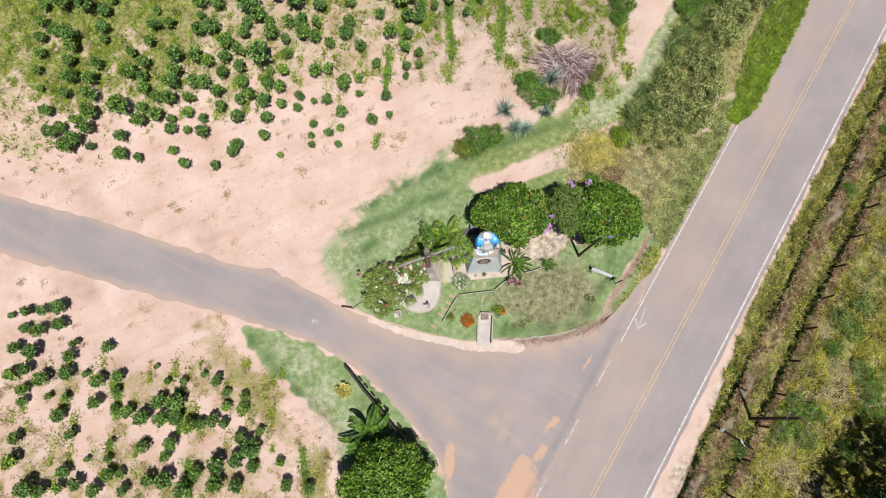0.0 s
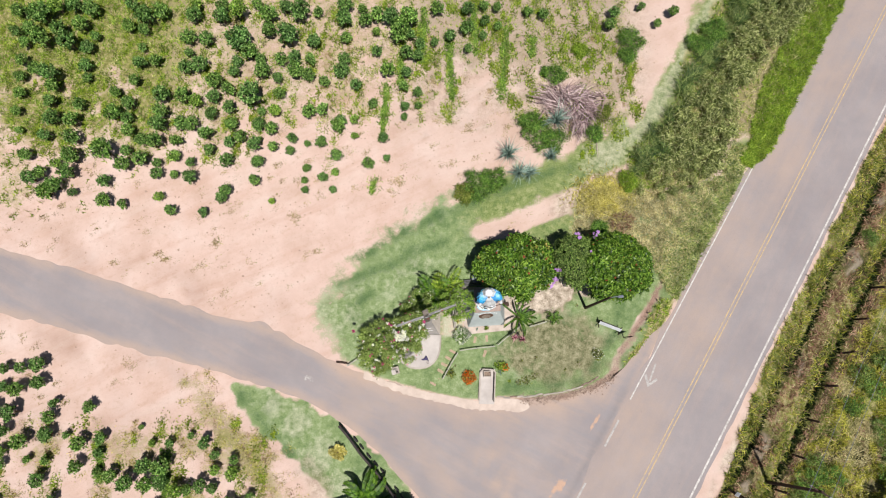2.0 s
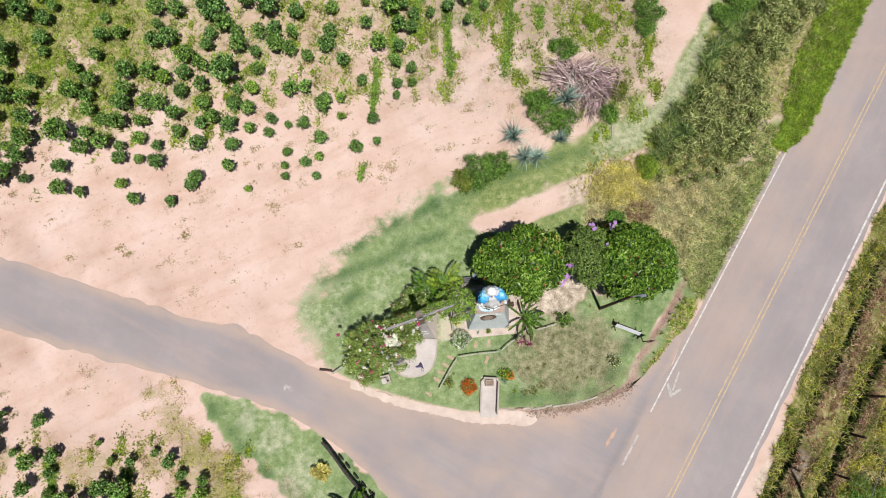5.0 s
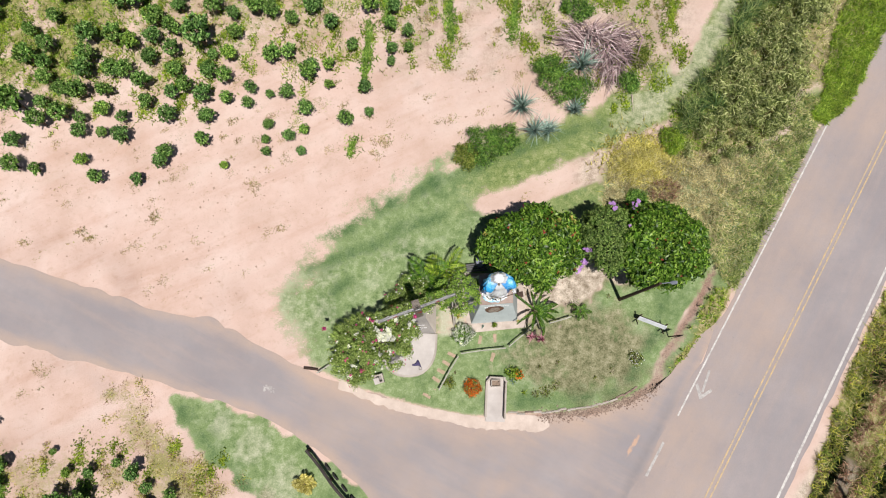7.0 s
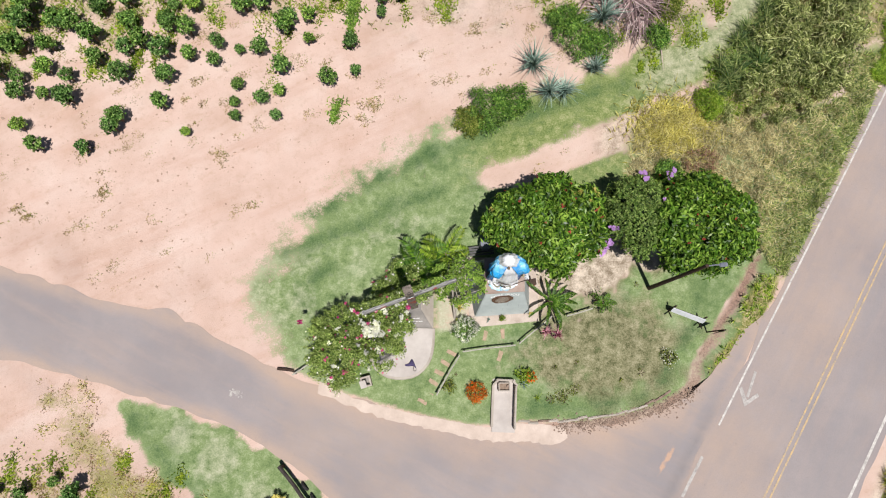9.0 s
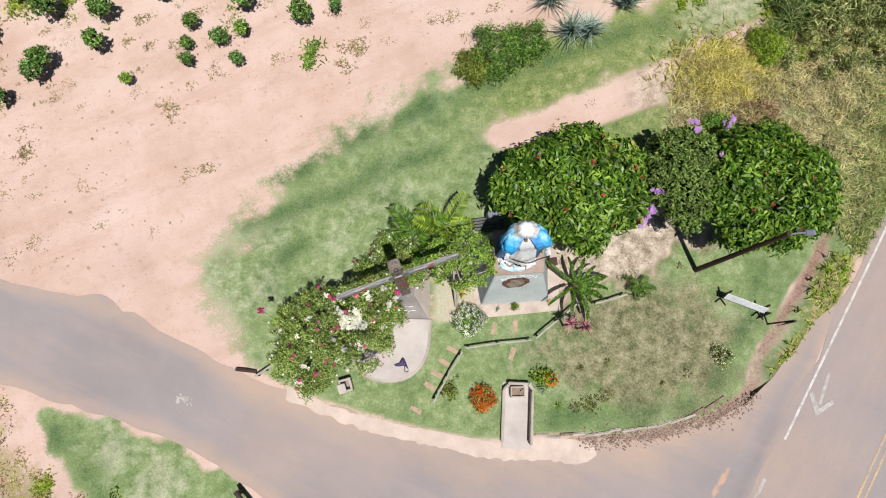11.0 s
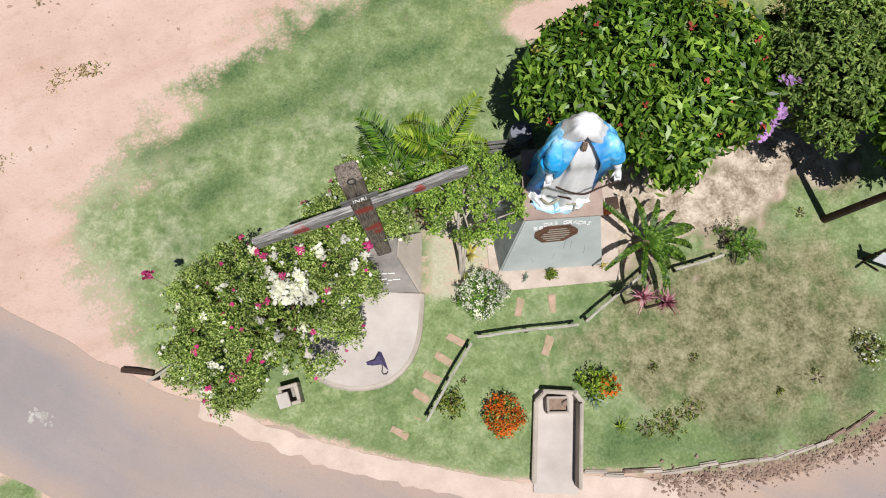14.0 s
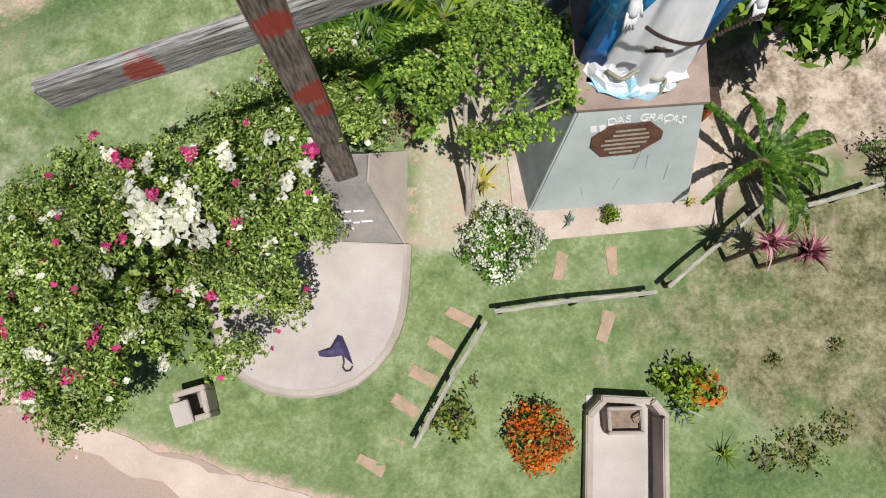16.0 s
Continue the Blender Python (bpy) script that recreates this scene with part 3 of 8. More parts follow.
def relief(x, y):
    """Height of the ground: level, with a shallow ditch beside the main road and low swells."""
    along = (x - ROAD_AT[0]) * ROAD_TO[0] + (y - ROAD_AT[1]) * ROAD_TO[1]
    off = (x - ROAD_AT[0]) * ROAD_OUT[0] + (y - ROAD_AT[1]) * ROAD_OUT[1]
    z = 0.035 * noise_field(x, y, 5.0, 3) + 0.02 * noise_field(x, y, 1.4, 4)
    z *= np.clip(np.minimum(np.abs(off) - 3.6, 4) / 3, 0, 1)
    side = inside_depth(x, y, np.vstack([SIDE_NORTH, SIDE_SOUTH[::-1]]))
    z *= np.clip(-side / 1.5, 0, 1)
    lawn = soft(inside_depth(x, y, LAWN) - 0.7, 1.2)
    z = z * (1 - lawn) + lawn * 0.05
    z -= 0.28 * np.exp(-((off_line(x, y, DITCH) / 0.33) ** 2))
    z -= 0.45 * np.exp(-(((off - 5.25 - 0.15 * np.sin(along * 0.7)) / 0.30) ** 2))
    # dip along the fence, cut to carry its dark shadow line
    z -= 0.50 * np.exp(-(((off - 7.60 - 0.08 * np.sin(along * 0.5)) / 0.32) ** 2))
    return z


def meadow_at(x, y):
    return soft(inside_depth(x, y, MEADOW), 1.0)


def cover(x, y):
    """How much lawn, weeds, dry litter and red soil lie at a place, each from 0 to 1."""
    off = (x - ROAD_AT[0]) * ROAD_OUT[0] + (y - ROAD_AT[1]) * ROAD_OUT[1]
    along = (x - ROAD_AT[0]) * ROAD_TO[0] + (y - ROAD_AT[1]) * ROAD_TO[1]
    wide, fine = noise_field(x, y, 6.0, 7), noise_field(x, y, 2.0, 8)
    d = inside_depth(x, y, LAWN)
    north = np.clip((y - 5) / 3, 0, 1) * np.clip((4 - x) / 4, 0, 1)
    north = np.maximum(north, 0.9 * soft(-5.6 - x, 2.5) * soft(y - 4.2, 1.5))
    lawn = soft(d + 0.5 * north * fine, 0.5 + 2.6 * north)
    lawn = np.maximum(lawn, soft(inside_depth(x, y, SOUTH_LAWN) + 0.3 * fine, 0.7))
    lawn = np.maximum(lawn, 0.95 * soft(1.5 - off_line(x, y, TRACK) + 0.5 * fine, 1.6))
    lawn *= 1 - soft(0.42 - off_line(x, y, SAND_PATH) + 0.35 * fine, 0.6)
    lawn *= 1 - 0.75 * soft(0.55 - off_line(x, y, [(13.6, 22.2), (15.3, 26.2), (17.2, 29.8)]) + 0.3 * fine, 0.7)
    beyond = soft(off - 3.65 - np.clip((8 - along) * 0.11, 0, 2.4) + 0.12 * fine, 0.3)
    verge = soft(-3.62 - off, 0.2) * soft(off + np.where(along < 9.5, 4.55, 7.5) + np.clip((along - 12) * 0.3, 0, 4) + 0.3 * fine, 0.8) * soft(along - 2.2, 0.8) * (1 - meadow_at(x, y))
    scrub = soft(y - 24.5 + 2.2 * wide + 1.3 * fine + 0.30 * np.abs(x - 2), 5) * soft(14 - x, 3) * 0.44
    scrub = np.maximum(scrub, soft(y - 20 + 3 * wide + 2 * fine, 5) * soft(-13 - x, 6) * (0.46 + 0.34 * soft(-21 - x, 6)))
    patch = soft(1.35 - off_line(x, y, [(-16.4, 1.9), (-14.6, -0.4), (-12.0, -3.1), (-9.9, -5.0), (-8.4, -7.0), (-8, -12)]) + 0.5 * fine, 1.6) * (0.52 + 0.15 * wide)
    scrub = np.maximum(scrub, soft(0.3 + 0.9 * wide + 0.7 * fine, 1.4) * soft(-0.5 - y, 2) * soft(-9.5 - x, 3) * 0.46)
    weed = np.max([beyond, verge * np.where(along < 9, 0.9, 0.62), scrub, patch, soft(inside_depth(x, y, CANE), 1.5)], 0)
    weed *= soft(-0.35 + np.abs(off), 0.3)
    dry = soft(1.5 - off_line(x, y, [(4.4, 8.1), (7, 9.0), (9.6, 10.6)]) + 0.4 * fine, 1.0)
    dry = np.maximum(dry, 0.86 * soft(2.7 - np.hypot((x - 8.0) / 1.5, y - 5.3) + 0.6 * fine, 2.6))
    dry = np.maximum(dry, 0.8 * soft(1.6 - off_line(x, y, [(9.0, 15.6), (13, 15.2), (17, 13.4)]) + 0.5 * fine, 1.6))
    dry = np.maximum(dry, 0.5 * soft(scrub - 0.1, 0.3) * soft(x + 3, 3))
    dry = np.maximum(dry, 0.6 * soft(0.8 - off_line(x, y, [(-8.5, -2.8), (-6.9, -5.5)]) + 0.3 * fine, 0.9))
    lawn *= 1 - 0.9 * soft(1.25 - off_line(x, y, [(4.4, 8.0), (7, 8.9), (9.4, 10.4)]) + 0.45 * fine + 0.35 * noise_field(x, y, 0.9, 51), 0.9)
    meadow = soft(inside_depth(x, y, MEADOW) + 0.3 * fine, 1.0)
    lawn, weed = np.maximum(lawn, meadow), weed * (1 - meadow)
    dry = dry * (1 - meadow) + meadow * np.clip(0.25 + 0.25 * fine, 0, 1)
    dry = np.maximum(dry, soft(off - 3.9, 0.3) * np.clip(0.35 + 0.10 * soft(0.7 - np.abs(off - 5.9), 0.5) + 0.3 * fine + 0.5 * wide, 0, 1))
    dry = np.maximum(dry, verge * 0.2)
    yard = soft(inside_depth(x, y, np.array([(-0.2, 6.0), (1.7, 6.1), (1.9, 9.4), (0.9, 9.3), (0.3, 8.2), (-0.3, 7.9)])) + 0.18 * fine, 0.4)
    lawn = np.maximum(lawn * (1 - yard), 0.60 * yard)
    dry *= 1 - yard
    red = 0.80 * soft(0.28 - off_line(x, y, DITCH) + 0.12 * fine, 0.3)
    lawn *= 1 - soft(0.28 - off_line(x, y, DITCH), 0.3)
    lawn = np.maximum(lawn, 0.8 * soft(0.55 - np.abs(off_line(x, y, DITCH) - 0.75) + 0.2 * fine, 0.5) * soft(-3.4 - off, 0.2) * soft(x - 11.6, 0.4))
    side = inside_depth(x, y, np.vstack([SIDE_NORTH, SIDE_SOUTH[::-1]]))
    red = np.maximum(red, 0.22 * np.exp(-((side + 1.0) / 1.3) ** 2) * np.clip(0.45 + 0.8 * wide, 0, 1) * soft(-8 - x, 6))
    rubble = np.array([(5.2, 1.75), (6.5, 1.5), (7.9, 1.85), (9.1, 2.2), (10.8, 2.5), (12.0, 3.1), (12.9, 3.8), (12.2, 4.0), (11.2, 3.7), (10.0, 3.0), (8.5, 2.5), (6.0, 2.1)])
    red = np.maximum(red, 0.85 * soft(inside_depth(x, y, rubble) + 0.10 + 0.12 * fine, 0.25))
    red = np.maximum(red, 0.6 * soft(0.45 - np.abs(off - 5.9 - 0.3 * fine), 0.5) * soft(off - 4, 0.2))
    red = np.maximum(red, 0.16 * soft(1.5 - y, 3) * soft(-9 - x, 4) * np.clip(0.8 + 0.6 * wide, 0, 1))
    red = np.maximum(red, 0.13 * soft(y - 21 + 2 * wide, 6) * soft(15 - x, 4) * np.clip(0.8 + 0.6 * fine, 0, 1))
    # full red here selects the near-black shadow colour along ditch and fence
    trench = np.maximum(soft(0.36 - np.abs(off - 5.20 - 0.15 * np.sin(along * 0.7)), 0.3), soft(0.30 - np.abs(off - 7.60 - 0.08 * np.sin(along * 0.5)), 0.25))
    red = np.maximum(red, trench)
    weed *= 1 - 0.25 * trench
    weed *= 1 - 0.55 * soft(0.35 - np.abs(off - 5.95 - 0.25 * fine), 0.4) * np.clip(0.4 + wide, 0, 1)
    return lawn, weed, dry, red


def build_ground():
    xs, ys = lines((-46, 44), 0.28, 2600), lines((-18, 46), 0.28, 2600)
    gx, gy = np.meshgrid(xs, ys)
    x, y = gx.ravel(), gy.ravel()
    z = relief(x, y) - 0.004
    n, m = len(xs), len(ys)
    i = (np.arange(m - 1)[:, None] * n + np.arange(n - 1)).ravel()
    me = mesh_from("ground", np.stack([x, y, z], 1), np.stack([i, i + 1, i + n + 1, i + n], 1))
    lawn, weed, dry, red = cover(x, y)
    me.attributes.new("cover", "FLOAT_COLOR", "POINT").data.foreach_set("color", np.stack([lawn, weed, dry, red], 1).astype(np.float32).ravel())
    fine = noise_field(x, y, 2.0, 8)
    lush, pale = np.zeros(len(x)), np.zeros(len(x))
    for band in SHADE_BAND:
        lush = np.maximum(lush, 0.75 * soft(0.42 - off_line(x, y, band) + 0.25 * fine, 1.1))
    for px, py, r in ((-8.0, 8.6, 0.9), (-6.6, 8.9, 0.9), (-8.4, 7.4, 1.1), (-7.6, 6.2, 1.1), (-5.6, 9.3, 0.4), (-4.9, 8.0, 0.35), (-6.5, 7.2, 0.9), (-4.4, 9.9, 0.4), (-3.0, 10.2, 0.5), (-3.8, 9.3, 0.35), (-3.5, 8.8, 0.3), (-1.9, 11.0, 0.9), (-0.9, 13.6, 0.4), (-9.6, -0.2, 1.3), (-7.8, -2.2, 1.4), (-6.3, -4.1, 1.1), (-11.2, 0.9, 0.9)):
        pale = np.maximum(pale, (0.50 if py > 3 else 0.55) * soft(r - np.hypot(x - px, y - py) + 0.35 * fine, 1.5))
    pale = np.maximum(pale, 1.1 * soft(inside_depth(x, y, np.array([(0.1, 5.9), (1.7, 6.0), (1.9, 9.4), (0.6, 9.3), (0.1, 8.2)])), 0.3))
    meadow = soft(inside_depth(x, y, MEADOW) + 0.2 * fine, 1.0)
    pale = np.maximum(pale, 0.40 * meadow)
    pale = np.maximum(pale, 0.62 * soft(1.1 - off_line(x, y, TRACK) + 0.4 * fine, 1.0) * soft(x - 9.5, 3))
    ripe = np.maximum(0.75 * meadow, 0.8 * soft(1.9 - off_line(x, y, TRACK), 1.0) * soft(x - 1, 4))
    ripe = np.maximum(ripe, 0.7 * soft(y - 12.6, 1) * soft(x - 4.5, 2))
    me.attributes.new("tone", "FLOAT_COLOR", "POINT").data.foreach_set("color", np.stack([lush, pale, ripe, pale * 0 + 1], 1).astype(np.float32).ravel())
    ob = hold("ground", me, GROUND)
    smooth(ob)
    return tagged(ob, "bare pinkish soil with lawn, dry grass and weeds", "ground", kind="structure")


def strip(name, left, right, z, across, material):
    """A sheet between two curves with the same number of places."""
    rows = [np.c_[left * (1 - s) + right * s, np.full(len(left), z)] for s in np.linspace(0, 1, across + 1)]
    n = len(left)
    faces = [(k * n + i, (k + 1) * n + i, (k + 1) * n + i + 1, k * n + i + 1) for k in range(across) for i in range(n - 1)]
    return hold(name, mesh_from(name, np.vstack(rows), faces), material)


def dusty(ob, amount, name="dust"):
    co = np.empty(len(ob.data.vertices) * 3, np.float32)
    ob.data.vertices.foreach_get("co", co)
    co = co.reshape(-1, 3)
    ob.data.attributes.new(name, "FLOAT", "POINT").data.foreach_set("value", np.clip(amount(co[:, 0], co[:, 1]), 0, 1).astype(np.float32))


def build_roads():
    far = np.arange(-260, 420, 1.0)
    west = np.array([on_road(s, -3.5 + 0.10 * math.sin(s * 1.9) + 0.06 * math.sin(s * 5.1))[:2] for s in far])
    east = np.array([on_road(s, 3.45 + 0.05 * math.sin(s * 2.3))[:2] for s in far])
    road = tagged(strip("road", west, east, 0.008, 8, ASPHALT), "worn grey asphalt road with faded markings", "road", kind="structure")
    dusty(road, lambda x, y: 0.02 + 0.34 * soft(-((x - ROAD_AT[0]) * ROAD_OUT[0] + (y - ROAD_AT[1]) * ROAD_OUT[1]), 0.8) + 0.10 * noise_field(x, y, 7, 11))
    n = 700
    north, south = along_curve(SIDE_NORTH, n), along_curve(SIDE_SOUTH, n)
    ripple = np.random.default_rng(9).normal(size=(n, 2))
    ripple = 0.30 * np.stack([0 * ripple[:, 0], np.convolve(ripple[:, 1], np.hanning(12) / 6, "same")], 1)
    # the two edges keep abreast where they part at the junction
    side = tagged(strip("side_road", south, north, 0.004, 26, ASPHALT_SIDE), "dusty asphalt side road joining at a junction", "road", kind="structure")

    for k in range(n):
        side.data.vertices[k].co.y -= abs(ripple[k, 1])
        side.data.vertices[26 * n + k].co.y += abs(ripple[n - 1 - k, 1])

    def dust(x, y):
        edge = inside_depth(x, y, np.vstack([SIDE_NORTH, SIDE_SOUTH[::-1]]))
        out = 0.55 * np.exp(-(np.maximum(edge, 0) / 0.42) ** 2) + 0.04
        out += 0.50 * np.exp(-((off_line(x, y, [(3.5, -2.2), (5.5, -5.5), (5.3, -10)]) / 1.1) ** 2)) * np.clip(0.5 + noise_field(x, y, 2.5, 12), 0, 1)
        out += 0.12 * soft(3.0 - np.hypot((x - 5.5) / 1.5, y + 2.0), 2.5)
        out += 0.28 * np.exp(-((off_line(x, y, [(-6, 1.0), (-1, -1.5), (2.0, -6)]) / 1.0) ** 2))
        out += 0.40 * np.exp(-((off_line(x, y, [(-7, 3.2), (-3, 1.9), (2, 0.7), (8, 1.4), (11, 2.4)]) / 0.9) ** 2))
        return out + 0.08 * noise_field(x, y, 3, 13)

    dusty(side, dust)

    def clay(x, y):
        out = 0.9 * soft(inside_depth(x, y, np.array([(5.9, -5.9), (6.9, -6.7), (6.9, -7.8), (6.4, -12), (3.5, -12), (4.3, -8.8), (5.2, -7.2)])) + 0.2, 0.7)
        for cx, cy, rx, ry in ((8.16, -3.58, 0.38, 0.6), (7.4, -5.3, 0.35, 0.6), (9.2, -2.0, 0.25, 0.3), (1.0, -6.4, 0.35, 1.2), (10.6, 0.6, 0.3, 0.25)):
            out = np.maximum(out, 0.8 * soft(1.15 - np.hypot((x - cx) / rx, (y - cy) / ry), 0.7))
        return out

    dusty(side, clay, "clay")
    dusty(side, lambda x, y: soft(0.12 - np.abs((x - ROAD_AT[0]) * ROAD_OUT[0] + (y - ROAD_AT[1]) * ROAD_OUT[1] + 3.80), 0.5) * soft(3.2 - y, 1), "seam")

    def line(name, o, width, start, end, material, z=0.012):
        s = np.arange(start, end + 0.01, 1.0)
        a = np.array([on_road(v, o - width / 2)[:2] for v in s])
        b = np.array([on_road(v, o + width / 2)[:2] for v in s])
        return tagged(strip(name, a, b, z, 1, material), "faded painted line on the asphalt", "road marking", kind="structure")

    line("edge_line_east", 3.15, 0.12, -200, 400, WHITE_LINE)
    line("edge_line_west", -3.22, 0.085, 0.7, 400, WHITE_LINE)
    line("centre_line_west", -0.12, 0.08, -200, 400, YELLOW_LINE)
    line("centre_line_east", 0.12, 0.08, -200, 400, YELLOW_LINE)
    for k, s in enumerate((-0.9, -5.6, -10.2, -14.8)):
        line("junction_dash", -3.25, 0.13, s - 2.0, s, FAINT_LINE)
    rng = np.random.default_rng(33)
    n = 26
    p = np.array([-8.95, 2.78]) + rng.normal(size=(n, 2)) * np.array([0.16, 0.11])
    r = 0.025 + 0.055 * rng.random(n)
    ring = np.array([(math.cos(a), math.sin(a)) for a in np.linspace(0, 2 * math.pi, 6, endpoint=False)])
    verts = np.concatenate([np.concatenate([p[k] + ring * r[k] * rng.uniform(0.6, 1.2, (6, 1)), np.full((6, 1), 0.0085 + 0.0001 * k)], 1) for k in range(n)])
    splash = hold("lime_splash", mesh_from("lime_splash", verts, np.arange(6 * n).reshape(n, 6)), FAINT_LINE)
    tagged(splash, "pale dried splashes on the side road", "stain", kind="stuff")
    # worn arrow in the lane beside the island
    bm = bmesh.new()
    turn = math.degrees(math.atan2(-ROAD_TO[0], ROAD_TO[1]))
    for verts in ([(-0.06, -0.3), (0.06, -0.3), (0.06, 0.95), (-0.06, 0.95)], [(0.0, -0.75), (0.12, -0.55), (-0.36, 0.05), (-0.48, -0.05)], [(0.0, -0.75), (0.48, -0.05), (0.36, 0.05), (-0.02, -0.5)]):
        bm.faces.new([bm.verts.new((x, y, 0.003 * len(bm.faces))) for x, y in verts])
    arrow = part("road_arrow", bm, FAINT_LINE)
    arrow.matrix_basis = pose(14.42, 3.72, 0.014, 0, 0, turn + 8)
    tagged(arrow, "worn white arrow painted on the lane", "road marking", kind="structure")


build_ground()
build_roads()


def build_kerb():
    """The rim of the island: pieces of rough concrete, some of them broken, and a pavement strip at the entry."""
    rng = np.random.default_rng(21)
    kerb = thing("kerb", (0, 0, 0), "low broken concrete kerb round the grass island", "kerb")
    kerb["kind"] = "structure"
    curve = spline([(3.95, 2.0), (6.0, 2.10), (8.5, 2.53), (9.97, 3.05), (11.1, 3.8)], 0.2)
    d = np.r_[0, np.cumsum(np.linalg.norm(np.diff(curve, axis=0), axis=1))]
    shapes = []
    for _ in range(6):
        bm = box(rng.uniform(0.42, 0.56), rng.uniform(0.085, 0.11), 0.14, bevel=0.02)
        for v in bm.verts:
            v.co += Vector(rng.normal(size=3) * 0.009)
        me = bpy.data.meshes.new("kerb_stone")
        bm.to_mesh(me)
        bm.free()
        me.materials.append(CONCRETE if len(shapes) % 3 else RUBBLE)
        shapes.append(me)
    s = 0.0
    while s < d[-1] - 0.4:
        x, y = np.interp(s + 0.2, d, curve[:, 0]), np.interp(s + 0.2, d, curve[:, 1])
        x2, y2 = np.interp(s + 0.4, d, curve[:, 0]), np.interp(s + 0.4, d, curve[:, 1])
        ob = new("kerb_stone", shapes[rng.integers(6)])
        ob.parent = kerb
        ob.matrix_basis = pose(x + rng.normal() * 0.03, y + rng.normal() * 0.03, -0.022 + 0.012 * rng.random(), rng.normal() * 2, rng.normal() * 2, math.degrees(math.atan2(y2 - y, x2 - x)) + rng.normal() * 2)
        s += rng.uniform(0.40, 0.50)
    # crumbled pieces along the foot of the kerb
    n = 1100
    at = along_curve(spline([(5.6, 1.85), (7.2, 1.95), (9.0, 2.4), (10.6, 2.9), (11.9, 3.6)], 0.2), n) + rng.normal(size=(n, 2)) * 0.17
    size = 0.010 + 0.045 * rng.random((n, 1, 1)) ** 2
    corners = np.array([(1, 0, 0.1), (0, 1, 0), (-1, 0, 0.1), (0, -1, 0), (0, 0, 0.9)])[None] * size + rng.normal(size=(n, 5, 3)) * size * 0.25
    verts = (corners + np.c_[at, np.full(n, 0.02)][:, None]).reshape(-1, 3)
    tri = np.array([(0, 1, 4), (1, 2, 4), (2, 3, 4), (3, 0, 4)])
    rubble = hold("rubble", mesh_from("rubble", verts, (np.arange(n)[:, None, None] * 5 + tri).reshape(-1, 3)), RUBBLE)
    tagged(rubble, "crumbled concrete and stones along the kerb", "rubble", kind="stuff")
    # beaten earth and concrete apron between the road and the lawn
    outer = along_curve(spline([(-5.2, 2.95), (-3.3, 2.25), (-1.3, 1.75), (0.6, 1.45), (2.4, 1.12), (4.2, 1.15), (5.6, 1.05), (6.1, 1.35)], 0.3), 60)
    inner = along_curve(spline([(-5.2, 3.42), (-3.3, 2.70), (-1.3, 2.25), (0.6, 1.95), (2.4, 1.72), (3.9, 1.92), (5.2, 1.9), (6.1, 1.8)], 0.3), 60)
    wob = np.random.default_rng(5).normal(size=(60, 1)) * 0.035
    apron = strip("apron", outer + wob, inner - wob * 0.6, 0.012, 2, mottled("sandy_edge", (0.44, 0.345, 0.285), (0.66, 0.545, 0.465), 1.4))
    for v in apron.data.vertices[120:]:
        v.co.z = 0.006
    tagged(apron, "pale sandy concrete edge beside the road", "pavement", kind="structure")


build_kerb()


# ---- plants: how each kind is made ----


def limbs(parent, base, tops, radius, name="limb"):
    """A trunk that forks into limbs, each one tapering."""
    base = Vector(base)
    for k, top in enumerate(tops):
        top = Vector(top)
        mid = base.lerp(top, 0.5) + Vector((0.08 * math.sin(k * 2.3), 0.08 * math.cos(k * 1.7), 0.05))
        part(name, tube([base, mid, top], [radius, radius * 0.7, radius * 0.35], 7), BARK, parent)


def round_tree(name, at, blobs, leaves, length, material, label, trunks, seed, extra=(), width=0.33, group="", up=0.6, depth=0.36, core=0.25, lumps=0):
    """A dense tree: trunk, limbs and a crown of separate leaves over an inner layer, near black for shade in dense
    crowns.
    """
    rng = np.random.default_rng(seed)
    tree = thing(name, at, label, "tree", group)
    height = max(b[2] for b in blobs)
    for k, (x, y) in enumerate(trunks):
        stem = tube([(x * 0.3, y * 0.3, -0.1), (x * 0.5, y * 0.5, height * 0.4), (x, y, height * 0.75)], [0.17, 0.13, 0.09], 9)
        part("trunk", stem, BARK, tree)
        limbs(tree, (x * 0.5, y * 0.5, height * 0.4), [(b[0] * 0.75, b[1] * 0.75, b[2]) for b in blobs[k::len(trunks)]], 0.08)
    outer = blobs
    if lumps:
        spots, _ = blob_shell(blobs, lumps, rng, 0.60, -0.1)
        outer = [(*p, r, r * rng.uniform(0.8, 1.25), r * 0.8) for p, r in zip(spots, rng.uniform(0.15, 0.34, len(spots)))]
    crown("crown", outer, leaves, length, length * width, material, tree, rng, up=up, depth=depth, reach=length * (1.0 if core > 0.2 else 1.7))
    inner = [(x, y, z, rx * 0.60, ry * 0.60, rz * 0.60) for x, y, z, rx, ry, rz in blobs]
    crown("inner_crown", inner, int(leaves * core), length * 1.8, length * 1.1, LEAF_NIGHT if core > 0.2 else material, tree, rng, "inner leaves coloured near black for shade", up=0.2, reach=0.05)
    for what, material2, heads, size, each, low in extra:
        flowers(what, outer, heads, material2, tree, rng, size, each, low=low)
    return tree


